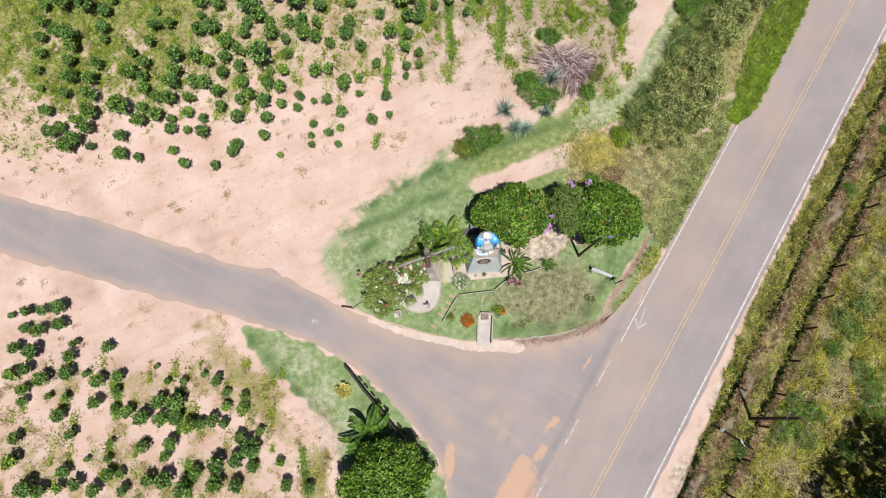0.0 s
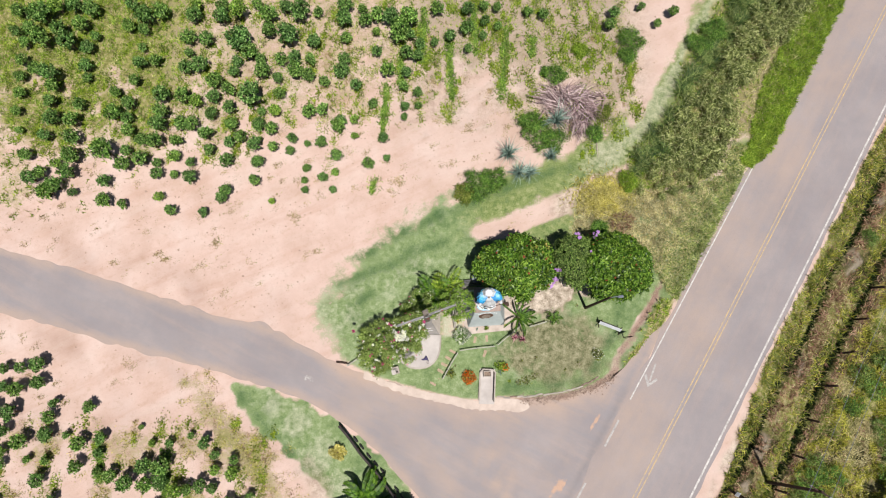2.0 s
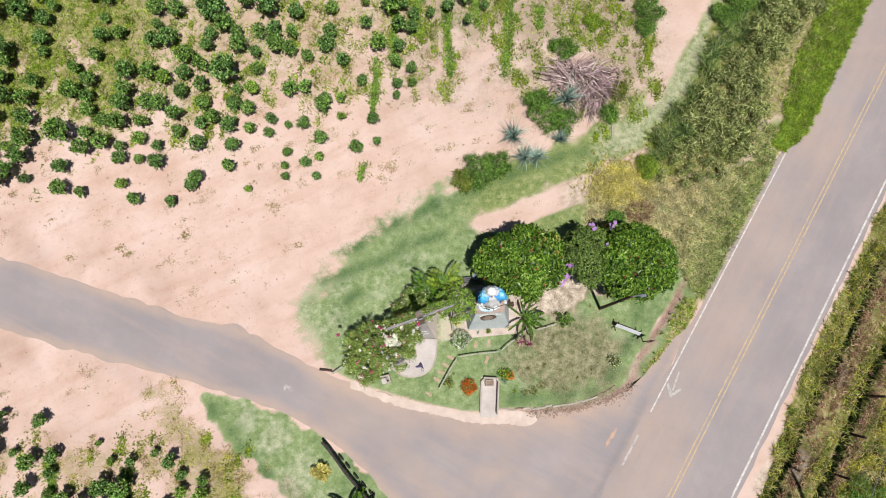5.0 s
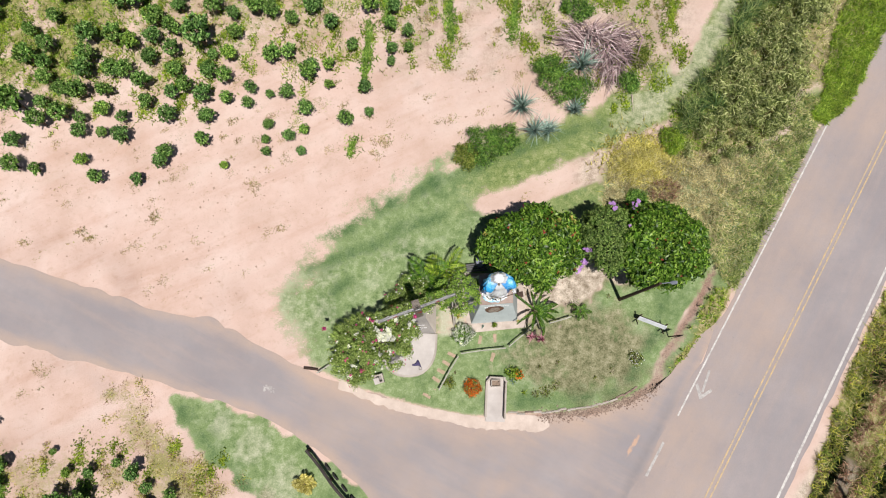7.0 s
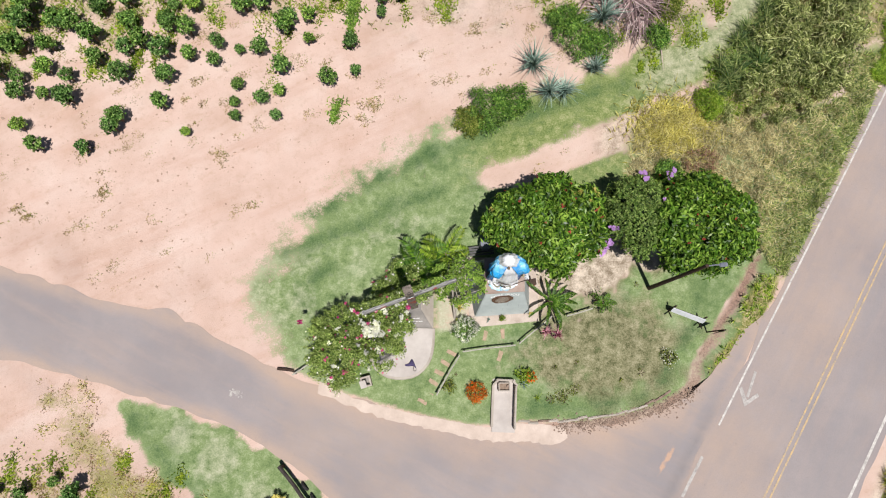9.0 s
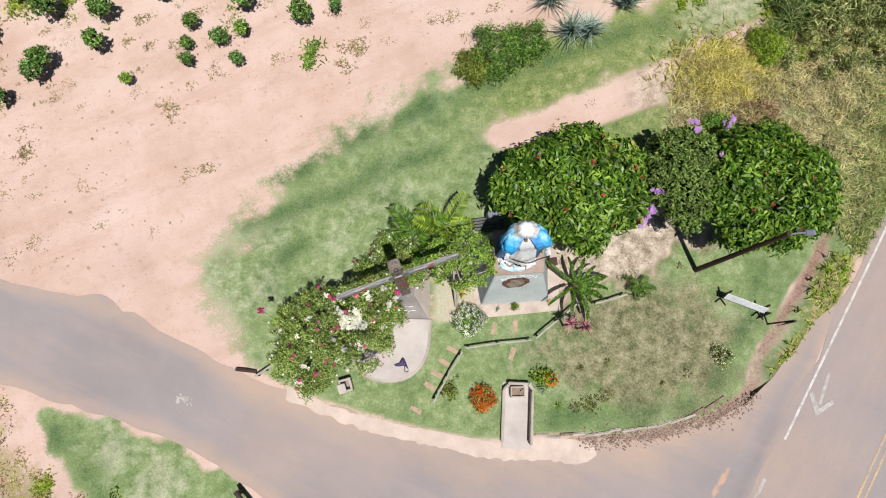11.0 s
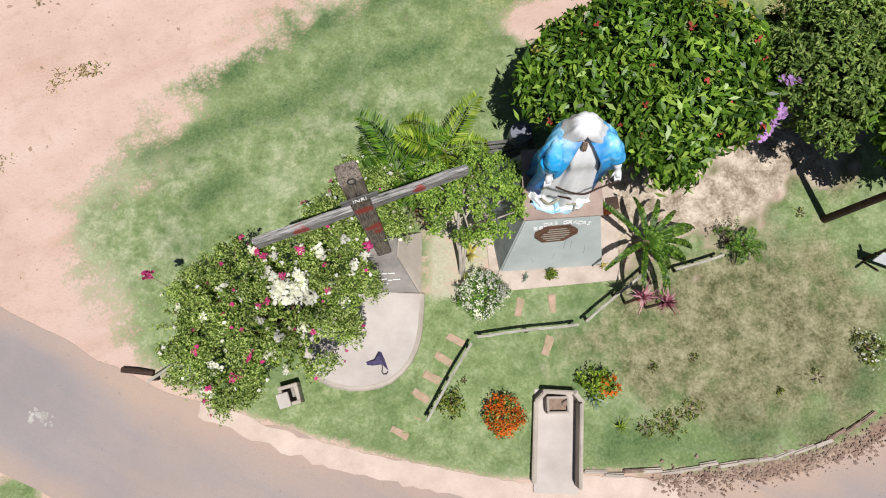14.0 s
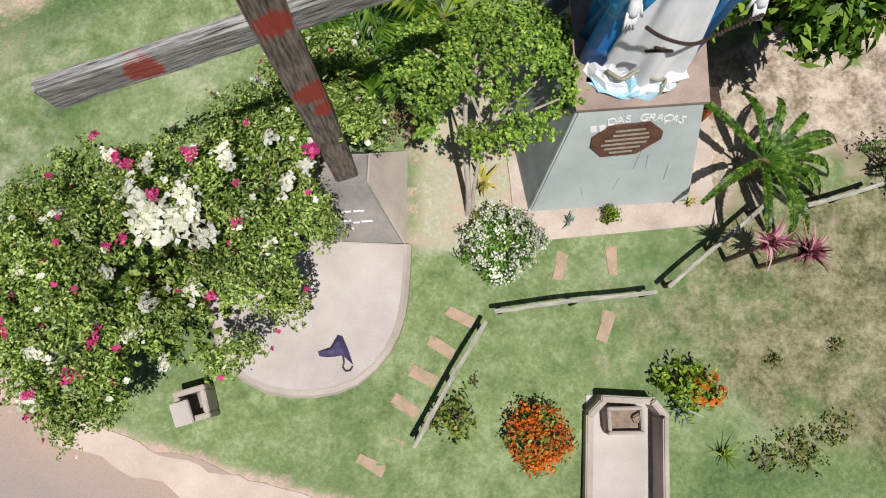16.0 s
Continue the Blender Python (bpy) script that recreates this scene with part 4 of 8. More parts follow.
def dome(rng, rx, ry, z, rz, lumps, size):
    """Ellipsoids that make up an uneven round crown."""
    out = [(0, 0, z, rx * 0.76, ry * 0.76, rz * 0.80)]
    for k in range(lumps):
        a = k * 2.399 + rng.uniform(-0.3, 0.3)
        e = math.asin(min(1, 0.05 + 0.93 * (k + 0.5) / lumps))
        c = math.cos(e)
        s = size * rng.uniform(0.65, 1.30)
        f = rng.uniform(0.70, 0.84)
        out.append((rx * f * c * math.cos(a), ry * f * c * math.sin(a), z + rz * f * math.sin(e) - 0.15, s, s, s * 0.8))
    return out


def feather(bm_list, root, heading, length, rise, sag, leaflets, leaf, rng):
    """Adds one feathered palm leaf: a bent stalk with leaflets on both sides. Collects places for leaf_mesh."""
    bend = rng.uniform(-0.35, 0.35)
    pts = []
    for k in range(9):
        t = k / 8
        c, s = math.cos(heading + bend * t * t), math.sin(heading + bend * t * t)
        pts.append(np.array(root) + np.array([c * length * t * (1 - 0.12 * t), s * length * t * (1 - 0.12 * t), rise * t - sag * t**2.2]))
    bm_list["stalks"].append(pts)
    for k in range(leaflets):
        t = 0.12 + 0.86 * k / (leaflets - 1)
        i = min(int(t * 8), 7)
        p = pts[i] + (pts[i + 1] - pts[i]) * (t * 8 - i)
        d = unit(pts[i + 1] - pts[i])
        w = leaf * (0.45 + 0.55 * math.sin(math.pi * min(1, 0.15 + t * 0.9)))
        for side in (-1, 1):
            out = unit(np.array([-s * side, c * side, 0.25]) + d * 0.55)
            bm_list["spots"].append(p + out * w * 0.5)
            bm_list["along"].append(out)
            bm_list["normal"].append(unit(np.cross(out, d) * -side + rng.normal(size=3) * 0.1))
            bm_list["long"].append(w)


def palm(name, at, leaves, length, rise, sag, leaflet, label, seed, trunk=0.4, thick=0.1, material=None, category="palm", headings=()):
    rng = np.random.default_rng(seed)
    ob = thing(name, at, label, category)
    part("trunk", tube([(0, 0, -0.05), (0.02, 0, trunk * 0.6), (0, 0, trunk + 0.05)], [thick * 1.15, thick, thick * 0.8], 10), BARK, ob)
    for k in range(leaves):
        got = {"stalks": [], "spots": [], "along": [], "normal": [], "long": []}
        inner = k / leaves
        feather(got, (0, 0, trunk), radians(headings[k]) if headings else k * 2.399 + rng.uniform(-0.25, 0.25), length * rng.uniform(0.72, 1.15), rise * (0.6 + 0.8 * inner), sag * (1.15 - 0.5 * inner) * rng.uniform(0.8, 1.2), 54 if headings else 36, leaflet, rng)
        bm = tube(got["stalks"][0], [0.022 - 0.002 * i for i in range(9)], 5)
        leaf = part("palm_leaf", bm, LEAF_PALM if material is None else material, ob)
        me = leaf_mesh("leaflets", np.array(got["spots"]), np.array(got["normal"]), np.array(got["long"]), leaflet * (0.5 if category == "cycad" else 0.09), rng, along=np.array(got["along"]), droop=0.1)
        hold("leaf_fringe", me, LEAF_PALM if material is None else material, leaf)["kind"] = "stuff"
    return ob


def rosette(name, at, count, length, width, rise, material, label, seed, category="plant", group="", lift=0.0):
    """Stiff strap leaves from one root, such as an agave, a bromeliad or a dracaena."""
    rng = np.random.default_rng(seed)
    ob = thing(name, at, label, category, group)
    roots = rng.normal(size=(count, 3)) * np.array([0.03, 0.03, 0.05 * lift]) + np.array([0, 0, 0.02 + lift])
    lean = length * rng.uniform(0.12 if count > 100 else 0.35, 1.0, count)
    part("stem", tube([(0, 0, -0.03), (0, 0, lift + rise * 0.3 + 0.03)], [0.04, 0.03], 7), BARK, ob)
    hold("leaf_rosette", blades("leaf_rosette", roots, rise * 1.4, lean, width, rng, 4), material, ob)["kind"] = "stuff"
    return ob


def shrub(name, at, r, h, leaves, size, material, label, seed, petals=(), group="", category="shrub", aspect=0.5, lumps=8, lump=0.42):
    """A small bush: a few stems, leaves, and flower heads if it has any."""
    rng = np.random.default_rng(seed)
    ob = thing(name, at, label, category, group)
    blobs = dome(rng, r, r, h * 0.5, h * 0.55, lumps, r * lump)
    bm = bmesh.new()
    for k in range(5):
        a = k * 1.257
        tube([(0, 0, -0.03), (r * 0.3 * math.cos(a), r * 0.3 * math.sin(a), h * 0.3), (r * 0.6 * math.cos(a), r * 0.6 * math.sin(a), h * 0.6)], [0.02, 0.015, 0.008], 5, bm)
    part("stem", bm, BARK, ob)
    crown("foliage", blobs, leaves, size, size * aspect, material, ob, rng, depth=0.4)
    for what, material2, heads, psize, each in petals:
        flowers(what, blobs, heads, material2, ob, rng, psize, each, low=0.0)
    return ob


# ---- the shrine: pedestal, statue, wooden cross ----


def frustum(bottom, top, z0, z1, bm=None):
    """A block whose four upright faces slope: bottom and top are corner places, in order."""
    bm = bm or bmesh.new()
    a = [bm.verts.new((x, y, z0)) for x, y in bottom]
    b = [bm.verts.new((x, y, z1)) for x, y in top]
    n = len(a)
    for k in range(n):
        bm.faces.new((a[k], a[(k + 1) % n], b[(k + 1) % n], b[k]))
    bm.faces.new(a[::-1])
    bm.faces.new(b)
    return bm


def lettering(text, size, material, parent, place, name="letter"):
    curve = bpy.data.curves.new("lettering", "FONT")
    curve.body, curve.size, curve.extrude, curve.align_x = text, size, 0.008, "CENTER"
    holder = bpy.data.objects.new("lettering", curve)
    me = bpy.data.meshes.new_from_object(holder)
    bpy.data.objects.remove(holder)
    ob = hold(name, me, material, parent)
    ob.matrix_basis = place
    return ob


def build_pedestal():
    ob = thing("statue_pedestal", (0, 0, 0), "tapering grey plastered pedestal carrying the statue", "pedestal")
    bottom = [(1.82, 6.62), (4.34, 6.88), (4.28, 9.35), (1.24, 9.15)]
    top = [(2.16, 7.50), (3.80, 7.68), (3.76, 9.15), (2.08, 9.0)]
    bm = frustum(bottom, top, 0.04, 2.08)
    bmesh.ops.bevel(bm, geom=bm.edges[:], offset=0.025, segments=2, affect="EDGES")
    bmesh.ops.subdivide_edges(bm, edges=bm.edges[:], cuts=1)
    body = part("body", bm, PLASTER, ob)
    cap = [(2.12, 7.46), (3.84, 7.65), (3.80, 9.2), (2.04, 9.05)]
    part("cap", frustum(cap, cap, 2.084, 2.15), mottled("brown_stone_cap", (0.24, 0.17, 0.14), (0.42, 0.33, 0.28), 2.5), ob, "brown stained stone cap")
    # west face gets a darker plaster: its shade is put into the colour
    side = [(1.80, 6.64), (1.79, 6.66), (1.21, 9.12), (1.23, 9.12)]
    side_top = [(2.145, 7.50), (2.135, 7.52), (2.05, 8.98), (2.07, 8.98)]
    part("side_face", frustum(side, side_top, 0.05, 2.07), PLASTER_DARK, ob, "grey plaster side of the pedestal, coloured darker as its shaded side")
    # frame of the sloping front face: u runs along it, v runs up it
    u = Vector((4.34 - 1.82, 6.88 - 6.62, 0)).normalized()
    v = (Vector((2.98, 7.59, 2.08)) - Vector((3.08, 6.75, 0.04)))
    v = (v - u * v.dot(u)).normalized()
    n = u.cross(v).normalized()
    mid = Vector((3.02, 7.20, 1.13))

    def on_face(a, b, out, roll=0.0):
        m = Matrix((u, v, n)).transposed().to_4x4()
        m.translation = mid + u * a + v * b + n * out
        return m @ pose(0, 0, 0, 0, 0, roll)

    bm = bmesh.new()
    ring = [(-0.48, -0.08), (-0.30, -0.30), (0.18, -0.30), (0.48, -0.04), (0.48, 0.10), (0.28, 0.30), (-0.26, 0.30), (-0.48, 0.10)]
    f = bm.faces.new([bm.verts.new((x, y, 0)) for x, y in ring])
    ext = bmesh.ops.extrude_face_region(bm, geom=[f])
    bmesh.ops.translate(bm, vec=(0, 0, 0.035), verts=[e for e in ext["geom"] if isinstance(e, bmesh.types.BMVert)])
    bmesh.ops.recalc_face_normals(bm, faces=bm.faces[:])
    plaque = part("plaque", bm, BRONZE, ob, "brown eight-sided plaque with pale lines of text")
    plaque.matrix_basis = on_face(-0.07, 0.42, 0.004, 3)
    for k, (w, x, y) in enumerate(((0.40, 0.02, 0.20), (0.48, 0.04, 0.115), (0.60, 0.0, 0.03), (0.62, -0.03, -0.055), (0.50, -0.04, -0.14), (0.32, -0.05, -0.22))):
        bar = part("text_bar", box(w, 0.030, 0.008, bevel=0), DIM_LETTER, plaque, "pale line of illegible text")
        bar.matrix_basis = pose(x, y, 0.039)
    words = "DAS GRAÇAS"
    for k, ch in enumerate(words):
        a = -0.32 + 0.92 * k / (len(words) - 1)
        if ch != " ":
            lettering(ch, 0.185, PALE_LETTER, ob, on_face(a, 0.70 + 0.10 * math.cos((a - 0.05) * 2.6) - 0.05, 0.004, -18 * (a - 0.05) / 0.5))
    for a in (-0.56, -0.44):
        bar = part("text_bar", box(0.085, 0.11, 0.01, bevel=0), PALE_LETTER, ob, "worn pale letter")
        bar.matrix_basis = on_face(a, 0.68 - 0.09 * abs(a + 0.2), 0.008, 14)
    # cracks and drips below the plaque
    for a, b, l, r in ((0.35, -0.1, 0.3, 6), (0.0, -0.55, 0.28, -10), (-0.5, -0.7, 0.22, 14), (0.7, -0.35, 0.35, 4), (0.2, 0.0, 0.5, -4)):
        crack = part("crack", box(0.012, l, 0.004, bevel=0), PLASTER_DARK, ob)
        crack.matrix_basis = on_face(a, b, 0.003, r)
    return ob


def fold(theta, z, seed):
    return 0.035 * math.sin(7 * theta + seed + 1.3 * z) + 0.025 * math.sin(13 * theta - 2 * z + seed)


def build_statue():
    """A robed figure, kept plain: one mesh of robe, open mantle over lowered arms, wide veil, open palms and a jagged rock."""
    bm = bmesh.new()
    rng = np.random.default_rng(19)

    def skin(profile, steps, slot, seed, wave=1.0, square=2.0, calm=0.0):
        """Rows of (height, half width, half depth, shift back, half angle of the opening in front)."""
        rows = []
        for z, rx, ry, oy, gap in profile:
            lo, hi = -math.pi / 2 + gap, 1.5 * math.pi - gap
            count = steps if gap == 0 else steps + 1
            row = []
            for k in range(count):
                a = lo + (hi - lo) * k / steps
                c, d = math.cos(a), math.sin(a)
                r = (abs(c) ** square + abs(d) ** square) ** (-1 / square)
                r *= 1 + wave * fold(a, z, seed) * max(calm, min(1, 2.0 * max(0.12, (2.75 - z) / 2.75)))
                row.append(bm.verts.new((rx * r * c, ry * r * d + oy, z)))
            rows.append(row)
        for (a, b), (pa, pb) in zip(zip(rows, rows[1:]), zip(profile, profile[1:])):
            n = len(a)
            for k in range(n if pa[4] == 0 else n - 1):
                f = bm.faces.new((a[k], a[(k + 1) % n], b[(k + 1) % n], b[k]))
                f.material_index, f.smooth = slot, True
        return rows

    robe = skin([(0.0, 0.58, 0.53, -0.09, 0), (0.12, 0.55, 0.50, -0.09, 0), (0.5, 0.52, 0.46, -0.09, 0), (1.0, 0.46, 0.40, -0.07, 0), (1.45, 0.44, 0.34, -0.03, 0), (1.70, 0.39, 0.30, -0.03, 0), (1.735, 0.405, 0.315, -0.03, 0), (1.95, 0.41, 0.30, -0.02, 0), (2.20, 0.36, 0.25, 0.0, 0), (2.36, 0.20, 0.17, 0.0, 0), (2.50, 0.11, 0.11, 0.0, 0)], 84, 1, 0.4, 2.2)
    bm.faces.new(robe[0][::-1]).material_index = 1
    # mantle: wide over the arms, then falling in to the ground; its front edges part downwards
    outer = [(0.02, 0.70, 0.58, 0.03, 0.90), (0.35, 0.67, 0.53, 0.04, 0.86), (0.8, 0.64, 0.48, 0.05, 0.80), (1.2, 0.63, 0.43, 0.05, 0.72), (1.45, 0.66, 0.43, 0.02, 0.64), (1.7, 0.68, 0.43, -0.02, 0.55), (1.95, 0.655, 0.42, -0.02, 0.47), (2.15, 0.585, 0.39, 0.0, 0.40), (2.30, 0.485, 0.35, 0.03, 0.34), (2.38, 0.40, 0.31, 0.03, 0.32), (2.45, 0.30, 0.27, 0.02, 0.30), (2.51, 0.18, 0.20, 0.0, 0.30)]
    shell = skin(outer, 110, 0, 2.1, 3.0, 2.3)
    lining = skin([(z + 0.004, rx - 0.045, ry - 0.045, oy, gap) for z, rx, ry, oy, gap in outer], 110, 4, 2.1, 3.0, 2.3)
    for k in (0, -1):
        for (a, b), (c, d) in zip(zip(shell, shell[1:]), zip(lining, lining[1:])):
            bm.faces.new((a[k], b[k], d[k], c[k])).material_index = 0
    for k in range(110):
        bm.faces.new((shell[0][k], shell[0][k + 1], lining[0][k + 1], lining[0][k])).material_index = 0
    # wide white veil over head and shoulders
    below = len(bm.verts)
    veil = [(2.38, 0.385, 0.30, 0.07, 0.62), (2.45, 0.36, 0.29, 0.05, 0.50), (2.52, 0.32, 0.275, 0.03, 0.38), (2.60, 0.285, 0.26, 0.0, 0.26), (2.68, 0.255, 0.245, -0.02, 0.12), (2.75, 0.225, 0.23, -0.03, 0.001), (2.81, 0.185, 0.195, -0.03, 0.001), (2.85, 0.13, 0.14, -0.03, 0.001), (2.865, 0.06, 0.07, -0.02, 0.001)]
    over = skin(veil, 72, 1, 4.0, 1.7, 2.3, 0.75)
    under = skin([(z - 0.012, rx - 0.025, ry - 0.025, oy, gap) for z, rx, ry, oy, gap in veil], 72, 1, 4.0, 1.7, 2.3, 0.75)
    for k in (0, -1):
        for (a, b), (c, d) in zip(zip(over, over[1:]), zip(under, under[1:])):
            bm.faces.new((a[k], b[k], d[k], c[k])).material_index = 1
    bm.faces.new(over[-1]).material_index = 1

    def lump(at, size, slot, seg=18):
        ball = bmesh.ops.create_uvsphere(bm, u_segments=seg, v_segments=12, radius=1.0, matrix=pose(*at) @ Matrix.Diagonal((*size, 1)))
        for f in {f for v in ball["verts"] for f in v.link_faces}:
            f.material_index, f.smooth = slot, True

    lump((0, -0.04, 2.60), (0.130, 0.150, 0.17), 2)
    for k in (-1, 0, 1):
        lump((0.030 * k, -0.240, 2.37 + 0.02 * abs(k)), (0.020, 0.040, 0.17), 5, 8)
    bm.verts.ensure_lookup_table()
    bmesh.ops.transform(bm, matrix=pose(0.0, 0, 0, 0, 0, -6), verts=bm.verts[below:])

    def limb(points, radii, slot, sides=18):
        start = len(bm.faces)
        tube(points, radii, sides, bm)
        bm.faces.ensure_lookup_table()
        for f in bm.faces[start:]:
            f.material_index, f.smooth = slot, True

    for side, reach, ahead in ((-1, 0.88, 0.09), (1, 1.0, 0.02)):
        # draped sleeve along the lowered arm, with slanting folds
        before = len(bm.verts)
        line = spline([(side * 0.34, -0.02, 2.29), (side * 0.46 * (0.3 + 0.7 * reach), -0.06 - 0.7 * ahead, 2.14), (side * 0.56 * reach, -0.13 - ahead, 1.98), (side * 0.61 * reach, -0.20 - ahead, 1.84), (side * 0.63 * reach, -0.26 - 0.5 * ahead, 1.75)], 0.05)
        limb(line, [0.13 + 0.06 * math.sin(math.pi * k / (len(line) - 1)) for k in range(len(line))], 0, 28)
        drop = spline([(side * 0.57, -0.16 - 0.5 * ahead, 1.84), (side * 0.62, -0.15, 1.50), (side * 0.61, -0.10, 1.05), (side * 0.57, -0.06, 0.50)], 0.08)
        limb(drop, [0.155 * (1 - 0.8 * k / (len(drop) - 1)) for k in range(len(drop))], 0, 22)
        bm.verts.ensure_lookup_table()
        for v in bm.verts[before:]:
            x, y, z = v.co
            v.co += Vector((side * 0.6, -0.8, 0)) * 0.022 * math.sin(13 * z - 9 * y - 6 * abs(x)) + Vector((side, 0, 0)) * 0.010 * math.sin(23 * z + 15 * y)
        # white cuff, wrist and open palm in one sweep, then the fingers
        h = 0.66 * reach
        arm = spline([(side * (h - 0.03), -0.26, 1.80), (side * (h - 0.01), -0.32, 1.69), (side * h, -0.36, 1.60), (side * (h + 0.015), -0.40, 1.53), (side * (h + 0.02), -0.44, 1.46)], 0.03)
        limb(arm, [float(np.interp(k / (len(arm) - 1), [0, 0.3, 0.55, 0.8, 1.0], [0.095, 0.080, 0.056, 0.068, 0.050])) for k in range(len(arm))], 1, 12)
        for k in range(4):
            x = side * (h - 0.03 + 0.032 * k)
            limb([(x, -0.42, 1.49), (x + side * 0.012, -0.485, 1.40), (x + side * 0.016, -0.515, 1.31)], [0.022, 0.019, 0.012], 1, 6)
        limb([(side * (h - 0.04), -0.38, 1.56), (side * (h - 0.09), -0.43, 1.41)], [0.024, 0.014], 1, 6)
    # the upper body leans back
    for v in bm.verts:
        up = max(0.0, v.co.z - 1.55) / 1.3
        v.co += Vector((-0.13, 0.17, 0.06)) * up
    # jagged painted rock under the feet
    for at, size, slot, count in (((-0.10, -0.20, 0.02), (0.62, 0.48, 0.25), 1, 3), ((-0.38, -0.34, 0.06), (0.24, 0.22, 0.24), 1, 2), ((0.24, -0.42, 0.05), (0.22, 0.20, 0.20), 1, 2), ((-0.16, -0.40, 0.0), (0.52, 0.32, 0.12), 3, 3)):
        ball = bmesh.ops.create_icosphere(bm, subdivisions=count, radius=1.0, matrix=pose(*at) @ Matrix.Diagonal((*size, 1)))
        for v in ball["verts"]:
            v.co += Vector(rng.normal(size=3) * 0.038)
            v.co.z = max(v.co.z, 0.0)
        for f in {f for v in ball["verts"] for f in v.link_faces}:
            f.material_index = slot
    coil = spline([(-0.52, -0.42, 0.22), (-0.38, -0.58, 0.30), (-0.18, -0.50, 0.33), (0.02, -0.62, 0.28), (0.16, -0.58, 0.22), (0.12, -0.72, 0.10)], 0.04)
    limb(coil, [0.030 - 0.015 * k / len(coil) for k in range(len(coil))], 6, 8)
    bmesh.ops.recalc_face_normals(bm, faces=bm.faces[:])
    deep = mottled("deep_blue_statue_lining", (0.008, 0.18, 0.50), (0.03, 0.38, 0.74), 4.0, 0.5, 0.1, local=True)
    hair = mottled("brown_statue_hair", (0.20, 0.13, 0.09), (0.42, 0.32, 0.24), 9.0, 0.6, 0.2, local=True)
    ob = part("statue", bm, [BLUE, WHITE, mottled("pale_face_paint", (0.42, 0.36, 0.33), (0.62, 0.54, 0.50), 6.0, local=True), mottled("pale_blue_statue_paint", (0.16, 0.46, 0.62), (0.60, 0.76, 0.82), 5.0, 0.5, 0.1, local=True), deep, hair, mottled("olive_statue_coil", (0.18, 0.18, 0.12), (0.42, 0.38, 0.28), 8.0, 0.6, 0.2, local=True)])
    ob.matrix_basis = pose(2.95, 8.38, 2.15, 0, 0, 7) @ Matrix.Diagonal((1.06, 1.0, 1.07, 1))
    return tagged(ob, "painted statue in white robe and sky-blue mantle on pedestal", "statue")


def build_rosary():
    ob = thing("rosary", (2.98, 8.36, 2.15), "dark wooden bead chain hanging in front of the statue", "rosary", turn=7)
    rng = np.random.default_rng(3)
    start, end = Vector((0.72, -0.50, 1.52)), Vector((-0.58, -0.50, 1.50))
    bead_mesh = bpy.data.meshes.new("bead")
    bm = bmesh.new()
    bmesh.ops.create_icosphere(bm, subdivisions=1, radius=0.026)
    bm.to_mesh(bead_mesh)
    bm.free()
    bead_mesh.materials.append(WOOD_DARK)
    cord = []
    for k in range(40):
        s = k / 42
        p = start.lerp(end, s) + Vector((0.02 * math.sin(14 * s), -0.10 * math.sin(math.pi * s) + 0.03 * math.sin(9 * s), -0.26 * (1 - (2 * s - 1) ** 2)))
        cord.append(p)
        bead = new("bead", bead_mesh)
        bead.parent = ob
        bead.matrix_basis = pose(*p)
    part("cord", tube(cord, 0.01, 5), WOOD_DARK, ob)
    cross = bmesh.new()
    box(0.045, 0.03, 0.36, (-0.30, -0.66, 1.21), (25, 35, 0), 0.006, cross)
    box(0.22, 0.03, 0.045, (-0.29, -0.67, 1.26), (25, 35, 0), 0.006, cross)
    part("pendant_cross", cross, WOOD_DARK, ob)


